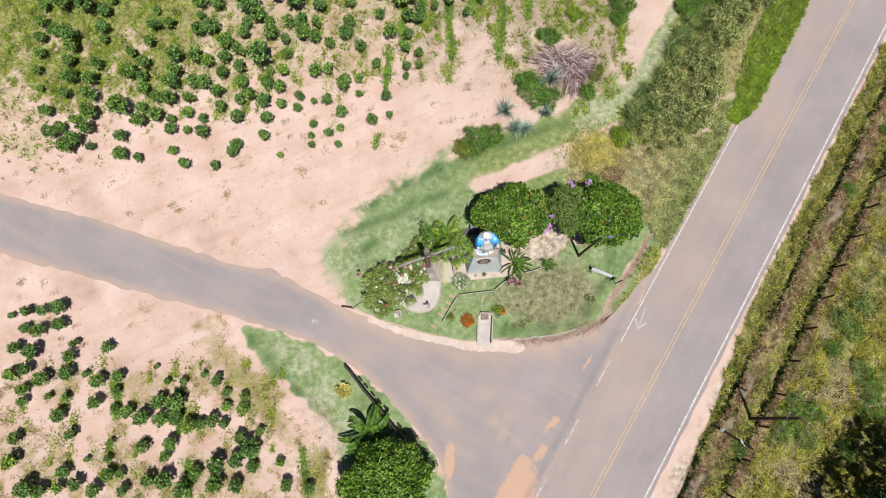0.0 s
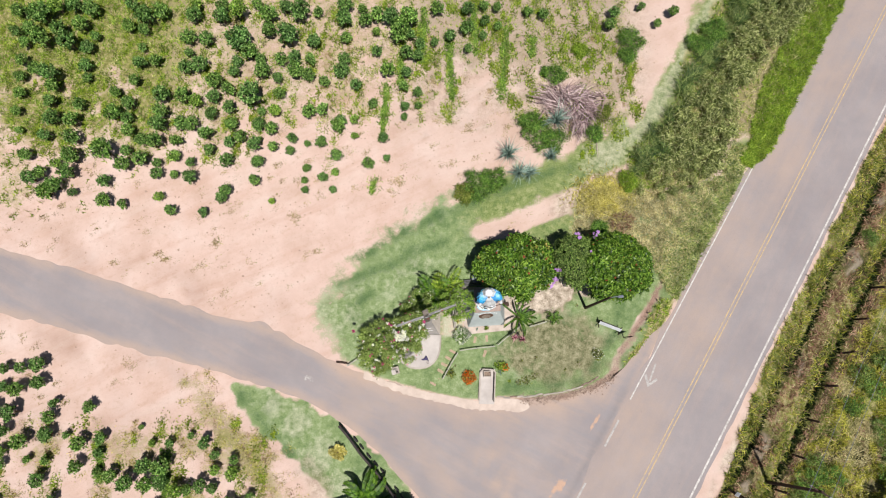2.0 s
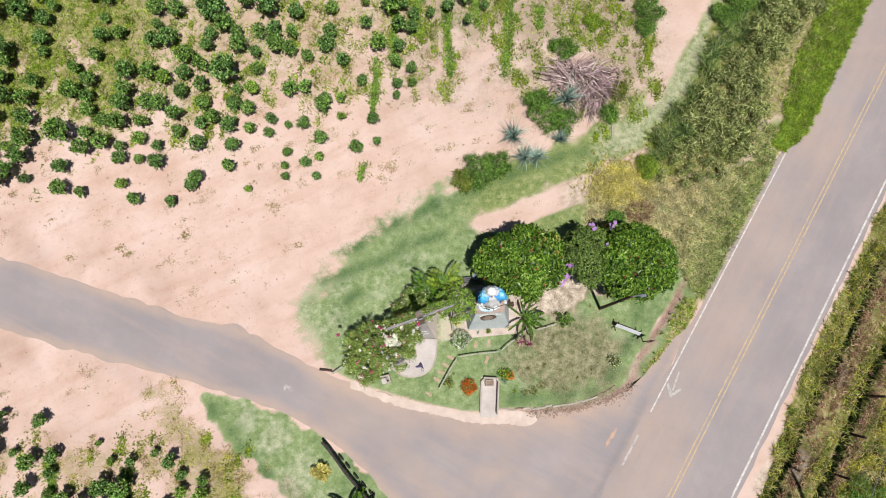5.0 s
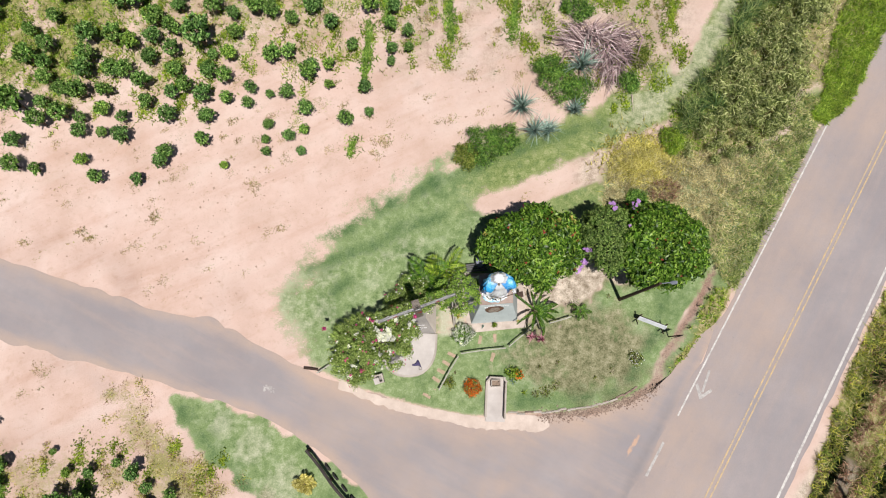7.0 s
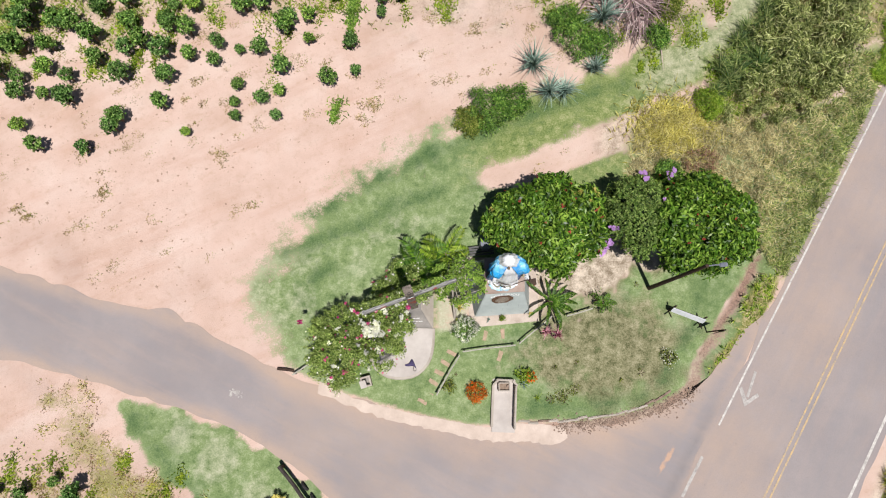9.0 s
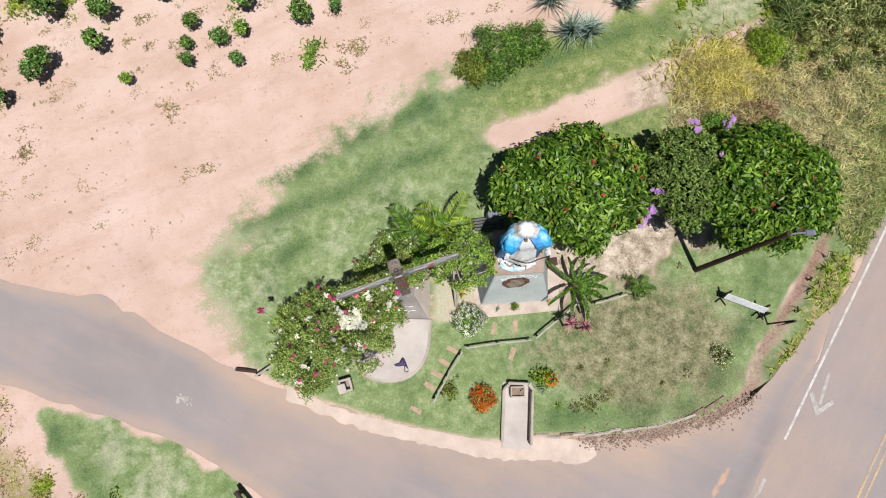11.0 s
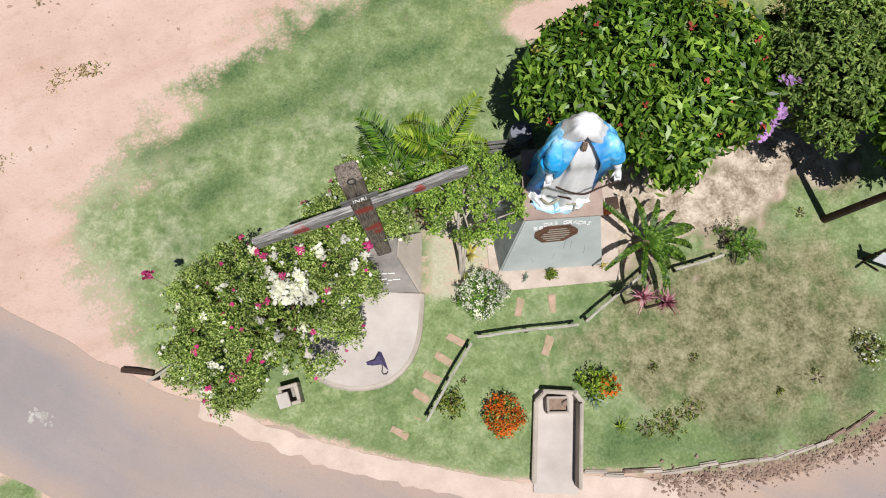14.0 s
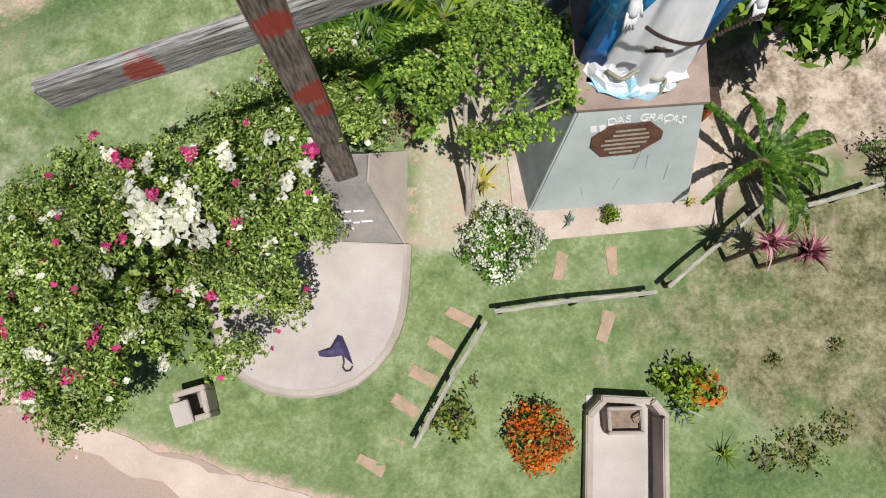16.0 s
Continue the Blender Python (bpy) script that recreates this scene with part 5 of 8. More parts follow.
def build_cross():
    turn = math.degrees(math.atan2(7.60 - 6.17, 0.78 + 2.76))
    ob = thing("wooden_cross", (-1.0, 7.0, 0.0), "tall weathered grey timber cross with faded red patches", "cross", turn=turn)

    def beam(sx, sy, sz, at, rot=(0, 0, 0), seed=1):
        bm = box(sx, sy, sz, bevel=0.02)
        long = max(range(3), key=lambda i: (sx, sy, sz)[i])
        cut = [e for e in bm.edges if abs((e.verts[0].co - e.verts[1].co)[long]) > 0.5 * (sx, sy, sz)[long]]
        bmesh.ops.subdivide_edges(bm, edges=cut, cuts=9)
        rng = np.random.default_rng(seed)
        for v in bm.verts:
            v.co += Vector(rng.normal(size=3) * 0.006)
        bm.transform(pose(*at, *rot))
        return bm

    part("post", beam(0.34, 0.33, 6.72, (-0.01, 0.0, 3.32), (0, 0, 0), 1), wood_material("weathered_post", (0.012, 0.010, 0.009), (0.27, 0.225, 0.185), (12, 12, 1), [(0.0, -0.17, 5.08, 0.19), (0.08, -0.17, 3.72, 0.25), (0.15, -0.17, 3.30, 0.20)]), ob)
    part("crossbar", beam(3.84, 0.12, 0.34, (-0.02, -0.045, 4.93), (0, 0, 0), 2), wood_material("weathered_crossbar", (0.010, 0.010, 0.010), (0.42, 0.41, 0.39), (1, 14, 14), [(-1.12, -0.10, 4.94, 0.17), (1.00, -0.10, 4.96, 0.14)]), ob)
    board = part("title_board", box(0.60, 0.03, 0.13, (0, 0, 0), bevel=0.006), WOOD_OLD, ob, "small dark board with pale letters")
    board.matrix_basis = pose(0.0, -0.21, 5.95, -14, 4, 0)
    lettering("INRI", 0.125, PALE_LETTER, board, pose(0, -0.018, -0.045, 90, 0, 0), "title_letters")
    wire = [(0.06 * math.cos(a), -0.155 + 0.04 * math.sin(a), 6.70 + 0.03 * math.sin(a * 0.5)) for a in np.linspace(0, 2 * math.pi, 12)]
    part("wire_loop", tube(wire, 0.012, 6), DARK_METAL, ob, "dark wire loop on the post head")
    # concrete foot with worn white writing
    foot = thing("cross_footing", (0, 0, 0), "sloping stained concrete footing of the wooden cross", "footing")
    bm = frustum([(-1.78, 6.0), (-0.10, 6.02), (-0.15, 7.55), (-1.85, 7.45)], [(-1.38, 6.72), (-0.66, 6.80), (-0.66, 7.25), (-1.38, 7.2)], 0.10, 0.78)
    bmesh.ops.bevel(bm, geom=bm.edges[:], offset=0.03, segments=2, affect="EDGES")
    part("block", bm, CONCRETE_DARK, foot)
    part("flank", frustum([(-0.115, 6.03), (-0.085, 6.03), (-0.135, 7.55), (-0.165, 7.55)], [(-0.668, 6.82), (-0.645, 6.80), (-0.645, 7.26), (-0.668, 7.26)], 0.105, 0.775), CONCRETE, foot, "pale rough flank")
    for w, x, up in ((0.13, -0.98, 0.57), (0.16, -0.80, 0.59), (0.20, -1.02, 0.41), (0.10, -0.84, 0.39), (0.17, -0.68, 0.42), (0.12, -0.94, 0.28)):
        bar = part("text_bar", box(w, 0.030, 0.006, bevel=0), PALE_LETTER, foot, "worn white writing")
        bar.matrix_basis = pose(x, 6.0 + 0.74 * up, 0.10 + 0.70 * up + 0.008, 43, 0, 5)
    slab = bmesh.new()
    rim = spline([(-0.10, 6.02), (-0.10, 5.5), (-0.14, 4.95), (-0.32, 4.42), (-0.75, 3.95), (-1.35, 3.76), (-2.05, 3.80), (-2.62, 4.15), (-2.95, 4.8), (-3.0, 5.5), (-2.9, 6.02)], 0.25)
    f = slab.faces.new([slab.verts.new((x, y, 0.02)) for x, y in rim][::-1])
    ext = bmesh.ops.extrude_face_region(slab, geom=[f])
    bmesh.ops.translate(slab, vec=(0, 0, 0.18), verts=[e for e in ext["geom"] if isinstance(e, bmesh.types.BMVert)])
    bmesh.ops.recalc_face_normals(slab, faces=slab.faces[:])
    bmesh.ops.bevel(slab, geom=[e for e in slab.edges if abs(e.verts[0].co.z - 0.2) < 0.01 and abs(e.verts[1].co.z - 0.2) < 0.01], offset=0.02, segments=2, affect="EDGES")
    ob = part("platform", slab, PAVING)
    edge = bmesh.new()
    tube([(x * 1.0, y, 0.10) for x, y in rim], 0.105, 8, edge)
    part("rim", edge, CONCRETE, ob, "rounded darker concrete rim")
    tagged(ob, "half-round pale concrete platform before the wooden cross", "platform")


def build_umbrella():
    ob = thing("umbrella", (-1.02, 4.36, 0.2), "folded dark violet umbrella with crook handle on concrete", "umbrella", turn=0)
    bm = bmesh.new()
    rng = np.random.default_rng(2)
    # loosely folded canopy: a puffed triangle of cloth
    outline = [(-0.30, -0.02), (-0.12, 0.05), (-0.02, 0.24), (0.05, 0.22), (0.14, 0.05), (0.24, -0.20), (0.10, -0.06), (0.0, -0.08), (-0.15, -0.10), (-0.27, -0.09)]
    ring = [bm.verts.new((x, y, 0.012)) for x, y in outline]
    mid = [bm.verts.new((x * 0.55, y * 0.55 + 0.01, 0.085 + 0.03 * rng.random())) for x, y in outline]
    top = bm.verts.new((0, 0.03, 0.11))
    for k in range(len(ring)):
        j = (k + 1) % len(ring)
        bm.faces.new((ring[k], ring[j], mid[j], mid[k]))
        bm.faces.new((mid[k], mid[j], top))
    bm.faces.new(ring[::-1])
    bmesh.ops.recalc_face_normals(bm, faces=bm.faces[:])
    part("canopy", bm, PURPLE_CLOTH, ob)
    arc = [(0.08, -0.06, 0.03), (0.10, -0.16, 0.03), (0.09, -0.24, 0.025), (0.13, -0.29, 0.025), (0.20, -0.28, 0.025), (0.23, -0.22, 0.025)]
    part("handle", tube(arc, 0.014, 7), DARK_METAL, ob)


build_pedestal()
build_statue()
build_rosary()
build_cross()
build_umbrella()

# ---- paving, stones, rails and small built things of the island ----


def build_bed():
    bm = bmesh.new()
    rim = [(1.62, 6.13), (2.05, 6.18), (3.4, 6.36), (4.78, 6.55), (4.72, 7.3), (4.75, 8.1), (4.5, 9.5), (1.15, 9.4), (1.5, 7.2)]
    f = bm.faces.new([bm.verts.new((x, y, 0.0)) for x, y in rim])
    ext = bmesh.ops.extrude_face_region(bm, geom=[f])
    bmesh.ops.translate(bm, vec=(0, 0, 0.085), verts=[e for e in ext["geom"] if isinstance(e, bmesh.types.BMVert)])
    bmesh.ops.recalc_face_normals(bm, faces=bm.faces[:])
    ob = part("shrine_paving", bm, mottled("sandy_paving", (0.34, 0.27, 0.22), (0.60, 0.51, 0.44), 1.7))
    tagged(ob, "sandy pinkish paving round the foot of the pedestal", "pavement", kind="structure")


def build_stones():
    rng = np.random.default_rng(31)
    for k, (x, y, turn) in enumerate(((0.79, 4.94, -28), (0.51, 4.48, -28), (0.25, 4.04, -28), (0.01, 3.6, -28), (-0.16, 3.19, -28), (-0.47, 2.73, -26), (3.11, 5.9, 88), (2.31, 5.78, 86), (3.01, 4.89, 75))):
        bm = box(0.46, 0.19, 0.05, bevel=0.035)
        for v in bm.verts:
            v.co += Vector(rng.normal(size=3) * np.array([0.016, 0.016, 0.004]))
        ob = part("stepping_stone", bm, STONE_RED)
        ob.matrix_basis = pose(x, y, 0.006 + (0.03 if y > 3.3 else 0.0), 0, 0, turn + rng.normal() * 5)
        tagged(ob, "reddish stepping stone sunk in the lawn", "stepping stone", "stepping stones in the lawn")


def rail_between(a, b, height, seed):
    """One pale rail on two or three short posts."""
    a, b = Vector((*a, 0)), Vector((*b, 0))
    mid, d = (a + b) / 2, b - a
    ob = thing("low_rail", (mid.x, mid.y, 0.03), "low pale timber rail on short dark posts", "fence", "rails beside the path", math.degrees(math.atan2(d.y, d.x)))
    long = d.length
    bm = box(long, 0.065, 0.055, (0, 0, height), bevel=0.01)
    cut = [e for e in bm.edges if abs((e.verts[0].co - e.verts[1].co).x) > long * 0.5]
    bmesh.ops.subdivide_edges(bm, edges=cut, cuts=6)
    rng = np.random.default_rng(seed)
    for v in bm.verts:
        v.co.z += 0.012 * math.sin(v.co.x * 2 + seed)
        v.co.y += 0.010 * math.sin(v.co.x * 3 + seed)
    part("rail", bm, WOOD_PALE, ob)
    for x in (-long / 2 + 0.12, 0.0, long / 2 - 0.12):
        part("post", box(0.07, 0.07, height + 0.12, (x, 0, height / 2 - 0.09), bevel=0.01), WOOD_DARK, ob)
    return ob


def build_entry():
    """The paved entry from the road: a path between two low walls, with a small planter at its end."""
    ob = thing("entry_walls", (3.23, 2.75, 0.04), "low pale concrete walls either side of a short path", "wall", turn=-1)
    path = part("entry_path", box(1.04, 2.35, 0.06, (3.22, 2.68, 0.045), bevel=0.008), PAVING)
    tagged(path, "short pale concrete path from the road", "pavement", kind="structure")
    for name, sx, sy, x, y, h in (("left_wall", 0.11, 1.85, -0.52, -0.1, 0.20), ("right_wall", 0.085, 1.90, 0.48, -0.1, 0.52)):
        part("side_wall", box(sx, sy, h, (x, y, h / 2), bevel=0.02), CONCRETE, ob)
    part("back_wall", box(0.80, 0.10, 0.36, (0.0, 1.06, 0.18), bevel=0.02), CONCRETE, ob)
    part("corner_wall", box(0.34, 0.10, 0.30, (-0.43, 0.93, 0.15), (0, 0, 48), 0.02), CONCRETE, ob)
    part("corner_wall", box(0.32, 0.10, 0.42, (0.44, 0.95, 0.21), (0, 0, -48), 0.02), CONCRETE, ob)
    planter = thing("planter_box", (3.20, 3.52, 0.075), "small concrete planter filled with dry soil", "planter", turn=3)
    for sx, sy, x, y in ((0.52, 0.05, 0, 0.17), (0.52, 0.05, 0, -0.17), (0.05, 0.30, -0.235, 0), (0.05, 0.30, 0.235, 0)):
        part("side", box(sx, sy, 0.34, (x, y, 0.17), bevel=0.012), CONCRETE, planter)
    part("soil", box(0.43, 0.30, 0.04, (0, 0, 0.20), bevel=0), mottled("planter_soil", (0.16, 0.11, 0.08), (0.36, 0.27, 0.20), 9.0), planter, "dry brown soil")
    part("stone", box(0.14, 0.12, 0.09, (0.18, 0.03, 0.26), (10, 5, 30), 0.02), RUBBLE, planter)


def build_small_box():
    ob = thing("brick_box", (-3.02, 3.52, 0.04), "small pale masonry box with a dark opening", "masonry box", turn=18)
    for sx, sy, x, y in ((0.46, 0.08, 0, 0.2), (0.46, 0.08, 0, -0.2), (0.08, 0.32, -0.19, 0), (0.08, 0.32, 0.19, 0)):
        part("side", box(sx, sy, 0.42, (x, y, 0.21), bevel=0.012), CONCRETE, ob)
    part("sloping_cap", box(0.30, 0.34, 0.05, (-0.14, -0.08, 0.45), (8, -14, 0), 0.01), PAVING, ob)
    part("inside", box(0.30, 0.32, 0.05, (0, 0, 0.06), bevel=0), CONCRETE_DARK, ob)


def build_bench_and_barrel():
    ob = thing("slatted_bench", (2.0, 9.72, 0.04), "weathered brown slatted bench behind the statue", "bench", turn=8)
    for k in range(4):
        part("slat", box(1.15, 0.085, 0.03, (0, -0.21 + 0.12 * k, 0.45), bevel=0.006), WOOD_OLD, ob)
    for x in (-0.48, 0.48):
        for y in (-0.17, 0.12):
            part("leg", box(0.06, 0.06, 0.44, (x, y, 0.215), bevel=0.006), WOOD_DARK, ob)
    barrel = thing("barrel", (2.20, 9.98, 0.03), "grey plastic barrel under the tree's edge", "barrel")
    bm = bmesh.new()
    rings = []
    for z, r in ((0, 0.24), (0.04, 0.27), (0.25, 0.29), (0.30, 0.30), (0.35, 0.29), (0.6, 0.29), (0.76, 0.27), (0.80, 0.24)):
        rings.append([bm.verts.new((r * math.cos(a), r * math.sin(a), z)) for a in np.linspace(0, 2 * math.pi, 24, endpoint=False)])
    for a, b in zip(rings, rings[1:]):
        for k in range(24):
            bm.faces.new((a[k], a[(k + 1) % 24], b[(k + 1) % 24], b[k]))
    bm.faces.new(rings[0][::-1])
    part("drum", bm, GREY_PLASTIC, barrel)
    part("lid", tube([(0, 0, 0.775), (0, 0, 0.815)], 0.26, 24), GREY_PLASTIC, barrel)
    stand = thing("offering_box", (4.36, 8.22, 0.08), "orange painted metal box on dark legs", "metal box", turn=12)
    part("body", box(0.26, 0.24, 0.60, (0, 0, 0.55), bevel=0.015), RUST, stand)
    part("lid", box(0.30, 0.30, 0.05, (0, 0.02, 0.885), (12, 0, 0), 0.01), WOOD_DARK, stand)
    for x in (-0.1, 0.1):
        for y in (-0.09, 0.09):
            part("leg", box(0.035, 0.035, 0.26, (x, y, 0.125), bevel=0.004), DARK_METAL, stand)


def build_signs():
    board = thing("leaning_board", (11.5, 7.0, 0.05), "dirty white board on dark trestles in the grass", "board", turn=-19)
    part("panel", box(1.55, 0.34, 0.03, (0, 0.0, 0.60), (66, 0, 0), 0.006), BOARD_WHITE, board)
    for x in (-0.72, 0.72):
        part("leg", box(0.06, 0.06, 0.88, (x, 0.12, 0.43), (-8, 0, 0), 0.008), WOOD_DARK, board)
        part("brace", box(0.05, 0.05, 0.75, (x, -0.18, 0.33), (28, 0, 0), 0.008), WOOD_DARK, board)
    part("back_rail", box(1.5, 0.05, 0.07, (0, 0.14, 0.42), bevel=0.008), WOOD_DARK, board)
    sign = thing("road_sign", (12.6, 6.33, 0.05), "dark back of a small road sign on a post", "road sign", turn=20)
    part("post", tube([(0, 0, -0.1), (0, 0, 1.75)], 0.035, 8), WOOD_DARK, sign)
    bm = bmesh.new()
    f = bm.faces.new([bm.verts.new(p) for p in ((-0.36, -0.05, 1.15), (0.36, -0.05, 1.15), (0.05, -0.05, 1.80), (-0.05, -0.05, 1.80))])
    ext = bmesh.ops.extrude_face_region(bm, geom=[f])
    bmesh.ops.translate(bm, vec=(0, 0.012, 0), verts=[e for e in ext["geom"] if isinstance(e, bmesh.types.BMVert)])
    bmesh.ops.recalc_face_normals(bm, faces=bm.faces[:])
    part("plate", bm, DARK_METAL, sign)


build_bed()
build_stones()
rail_between((0.16, 3.05), (1.15, 4.87), 0.42, 1)
rail_between((1.27, 5.02), (3.68, 5.40), 0.42, 2)
rail_between((3.84, 5.46), (5.38, 6.81), 0.42, 3)
rail_between((6.00, 6.78), (7.2, 7.20), 0.42, 4)
rail_between((-6.35, 3.70), (-5.6, 4.25), 0.40, 5)
fallen = part("fallen_post", tube([(-7.12, 3.95, 0.08), (-6.75, 3.93, 0.09), (-6.36, 3.89, 0.08)], [0.07, 0.075, 0.065], 9), WOOD_DARK)
tagged(fallen, "short dark timber post lying at the road edge", "post")
build_entry()
build_small_box()
build_bench_and_barrel()
build_signs()

# ---- poles, lamp, cables, fence ----


def build_poles():
    pole = thing("lamp_pole", (9.93, 8.27, 0.03), "dark timber pole with small lamp beside the trees", "lamp pole")
    part("shaft", tube([(0, 0, -0.2), (0.01, 0.02, 3.0), (0.03, 0.05, 6.5)], [0.10, 0.085, 0.065], 12), WOOD_DARK, pole)
    part("bracket", tube([(0.03, 0.05, 6.3), (0.35, 0.1, 6.45), (0.6, 0.12, 6.4)], 0.025, 7), GREY_PLASTIC, pole)
    part("lamp_head", box(0.34, 0.16, 0.10, (0.68, 0.13, 6.38), (0, 8, 8), 0.03), GREY_PLASTIC, pole, "grey-blue lamp head")
    part("glass", box(0.22, 0.11, 0.03, (0.69, 0.13, 6.32), (0, 8, 8), 0.008), BOARD_WHITE, pole, "white lamp cover")
    utility = thing("utility_pole", (21.96, -2.88, 0.0), "dark timber utility pole carrying two cables", "utility pole")
    part("shaft", tube([(0, 0, -0.2), (0.01, 0.27, 3), (0.02, 0.55, 6.3)], [0.12, 0.105, 0.085], 12), WOOD_DARK, utility)
    part("crossarm", box(1.3, 0.09, 0.09, (0.02, 0.54, 6.0), (0, 0, -29), 0.01), WOOD_DARK, utility)
    for x in (-0.62, 0.62):
        p = pose(0.02, 0.54, 6.04, 0, 0, -29) @ Vector((x, 0, 0))
        part("insulator", tube([p, p + Vector((0, 0, 0.14))], [0.045, 0.03], 8), BOARD_WHITE, utility, "pale ceramic insulator")
    for k, x in enumerate((-0.62, 0.62)):
        p = Vector((21.96, -2.88, 0)) + pose(0.02, 0.54, 6.18, 0, 0, -29) @ Vector((x, 0, 0))
        cable = bmesh.new()
        for s in (1, -1):
            pts = [p + Vector((ROAD_TO[0] * d * s, ROAD_TO[1] * d * s, -1.0 * (1 - (1 - d / 22) ** 2) if d <= 44 else 0)) for d in np.linspace(0, 44, 24)]
            tube(pts, 0.011, 5, cable)
        ob = part("overhead_cable", cable, GREY_PLASTIC)
        tagged(ob, "thin grey overhead cable strung along the road", "cable", "overhead cables")
    lean = thing("leaning_post", (19.47, -3.42, 0.0), "leaning dark roadside post with two pale plates", "post")
    part("shaft", tube([(0, 0, -0.2), (0.6, -0.58, 1.35), (1.27, -1.22, 2.75)], [0.085, 0.075, 0.06], 10), WOOD_DARK, lean)
    part("plate", box(0.34, 0.05, 0.26, (0.24, -0.20, 0.62), (30, 20, 40), 0.012), BOARD_WHITE, lean, "small pale plate")
    part("plate", box(0.60, 0.05, 0.22, (0.90, -0.86, 2.10), (40, 25, -44), 0.012), BOARD_WHITE, lean, "weathered pale plate")
    fence = thing("wire_fence", (0, 0, 0), "dark timber post and wire fence along the field", "fence")
    for k in range(-8, 18):
        x, y, _ = on_road(k * 2.62 + 0.5, 7.85 + 0.08 * math.sin(k * 2.1))
        p = part("post", box(0.12, 0.12, 1.45, (0, 0, 0.6), bevel=0.015), WOOD_DARK, fence)
        p.matrix_basis = pose(x, y, 0, 3 * math.sin(k * 1.3), 3 * math.cos(k * 1.7), 29 + 10 * math.sin(k))
    for z in (0.35, 0.7, 1.05):
        part("wire", tube([on_road(s, 7.78, z) for s in np.arange(-20.5, 45.2, 2.62)], 0.008, 4), DARK_METAL, fence)


def build_log_barrier():
    a, b = Vector((-6.60, -0.22, 0)), Vector((-1.35, -6.0, 0))
    d = b - a
    ob = thing("log_barrier", (a.x, a.y, 0.05), "long dark log rail edging the lawn by the road", "barrier", turn=math.degrees(math.atan2(d.y, d.x)))
    n = 14
    part("log", tube([(d.length * k / n, 0.03 * math.sin(k * 1.1), 0.50 + 0.02 * math.sin(k * 2.0)) for k in range(n + 1)], [0.085 - 0.001 * k for k in range(n + 1)], 10), wood_material("dark_log", (0.010, 0.009, 0.008), (0.075, 0.06, 0.055)), ob)
    for k in range(5):
        part("post", tube([(0.1 + k * (d.length - 0.2) / 4, 0.0, -0.15), (0.1 + k * (d.length - 0.2) / 4, 0, 0.5)], 0.09, 8), WOOD_DARK, ob)
    # half-buried tyres between log and road
    for x, y in ((-5.49, -1.09), (-5.06, -1.55), (-4.55, -2.11), (-4.05, -2.6), (-3.59, -3.04), (-2.59, -4.16), (-2.17, -4.64), (-1.59, -5.41)):
        bm = bmesh.new()
        ring = [(0.19 * math.cos(t), 0, 0.19 * math.sin(t)) for t in np.linspace(0.0, math.pi, 11)]
        tube(ring, 0.06, 8, bm)
        tyre = part("tyre", bm, DARK_METAL)
        tyre.matrix_basis = pose(x, y, 0.03, 0, 0, -48)
        tagged(tyre, "half-buried dark tyre edging the lawn", "tyre", "tyres along the lawn edge")


build_poles()
build_log_barrier()

# ---- trees and garden plants ----
RNG = np.random.default_rng(77)
near_tree = round_tree("broadleaf_tree", (4.72, 10.52, 0), dome(np.random.default_rng(1), 2.60, 2.05, 2.3, 1.70, 22, 0.78), 21000, 0.27, LEAF_TREE, "dense glossy round tree with small red flowers", [(0.5, 0.2), (-0.6, -0.2)], 11, [("red_flower", PETAL_RED, 46, 0.08, 4, 0.0), ("yellow_leaf_tuft", LEAF_GOLD, 5, 0.16, 8, 0.5)], group="trees beside the shrine")
round_tree("broadleaf_tree", (11.25, 10.9, 0), dome(np.random.default_rng(2), 2.25, 2.15, 2.35, 1.70, 21, 0.76), 19000, 0.26, LEAF_TREE, "dense glossy round tree near the road", [(0.4, -0.3), (-0.4, 0.3)], 12, [("red_flower", PETAL_RED, 34, 0.08, 4, 0.0)], group="trees beside the shrine")
violet_tree = round_tree("flowering_tree", (8.75, 11.2, 0), dome(np.random.default_rng(3), 1.65, 2.0, 2.2, 1.65, 18, 0.66), 13000, 0.14, LEAF_DULL, "dull green tree with violet flower clusters", [(-0.2, -0.6), (0.3, 0.4)], 13, [("violet_flower", PETAL_VIOLET, 4, 0.13, 9, 0.1)], group="trees beside the shrine")


def flower_group(tree, name, material, spots, size, seed):
    """Loose groups of flower heads standing out of a crown."""
    rng = np.random.default_rng(seed)
    kinds = [flower_head(name, material, size, 9, rng) for _ in range(3)]
    for me in kinds:
        me.materials.append(material)
    for x, y, z in spots:
        for k in range(rng.integers(4, 8)):
            ob = new(name, kinds[k % 3])
            ob.parent = tree
            ob.matrix_basis = pose(x + rng.normal() * 0.13, y + rng.normal() * 0.13, z + rng.normal() * 0.06, rng.normal() * 30, rng.normal() * 30, rng.uniform(0, 360))


flower_group(violet_tree, "violet_flower", PETAL_VIOLET, [(0.0, 1.55, 3.5), (1.05, 1.65, 3.5), (-1.35, -0.85, 3.35), (-1.40, -1.45, 3.05), (-1.75, -1.75, 2.9), (-1.95, -1.5, 2.95)], 0.12, 71)
flower_group(near_tree, "yellow_leaf_tuft", LEAF_GOLD, [(1.35, 0.95, 3.62), (1.6, 0.8, 3.5), (1.15, 1.15, 3.6), (1.75, 0.6, 3.4)], 0.16, 72)


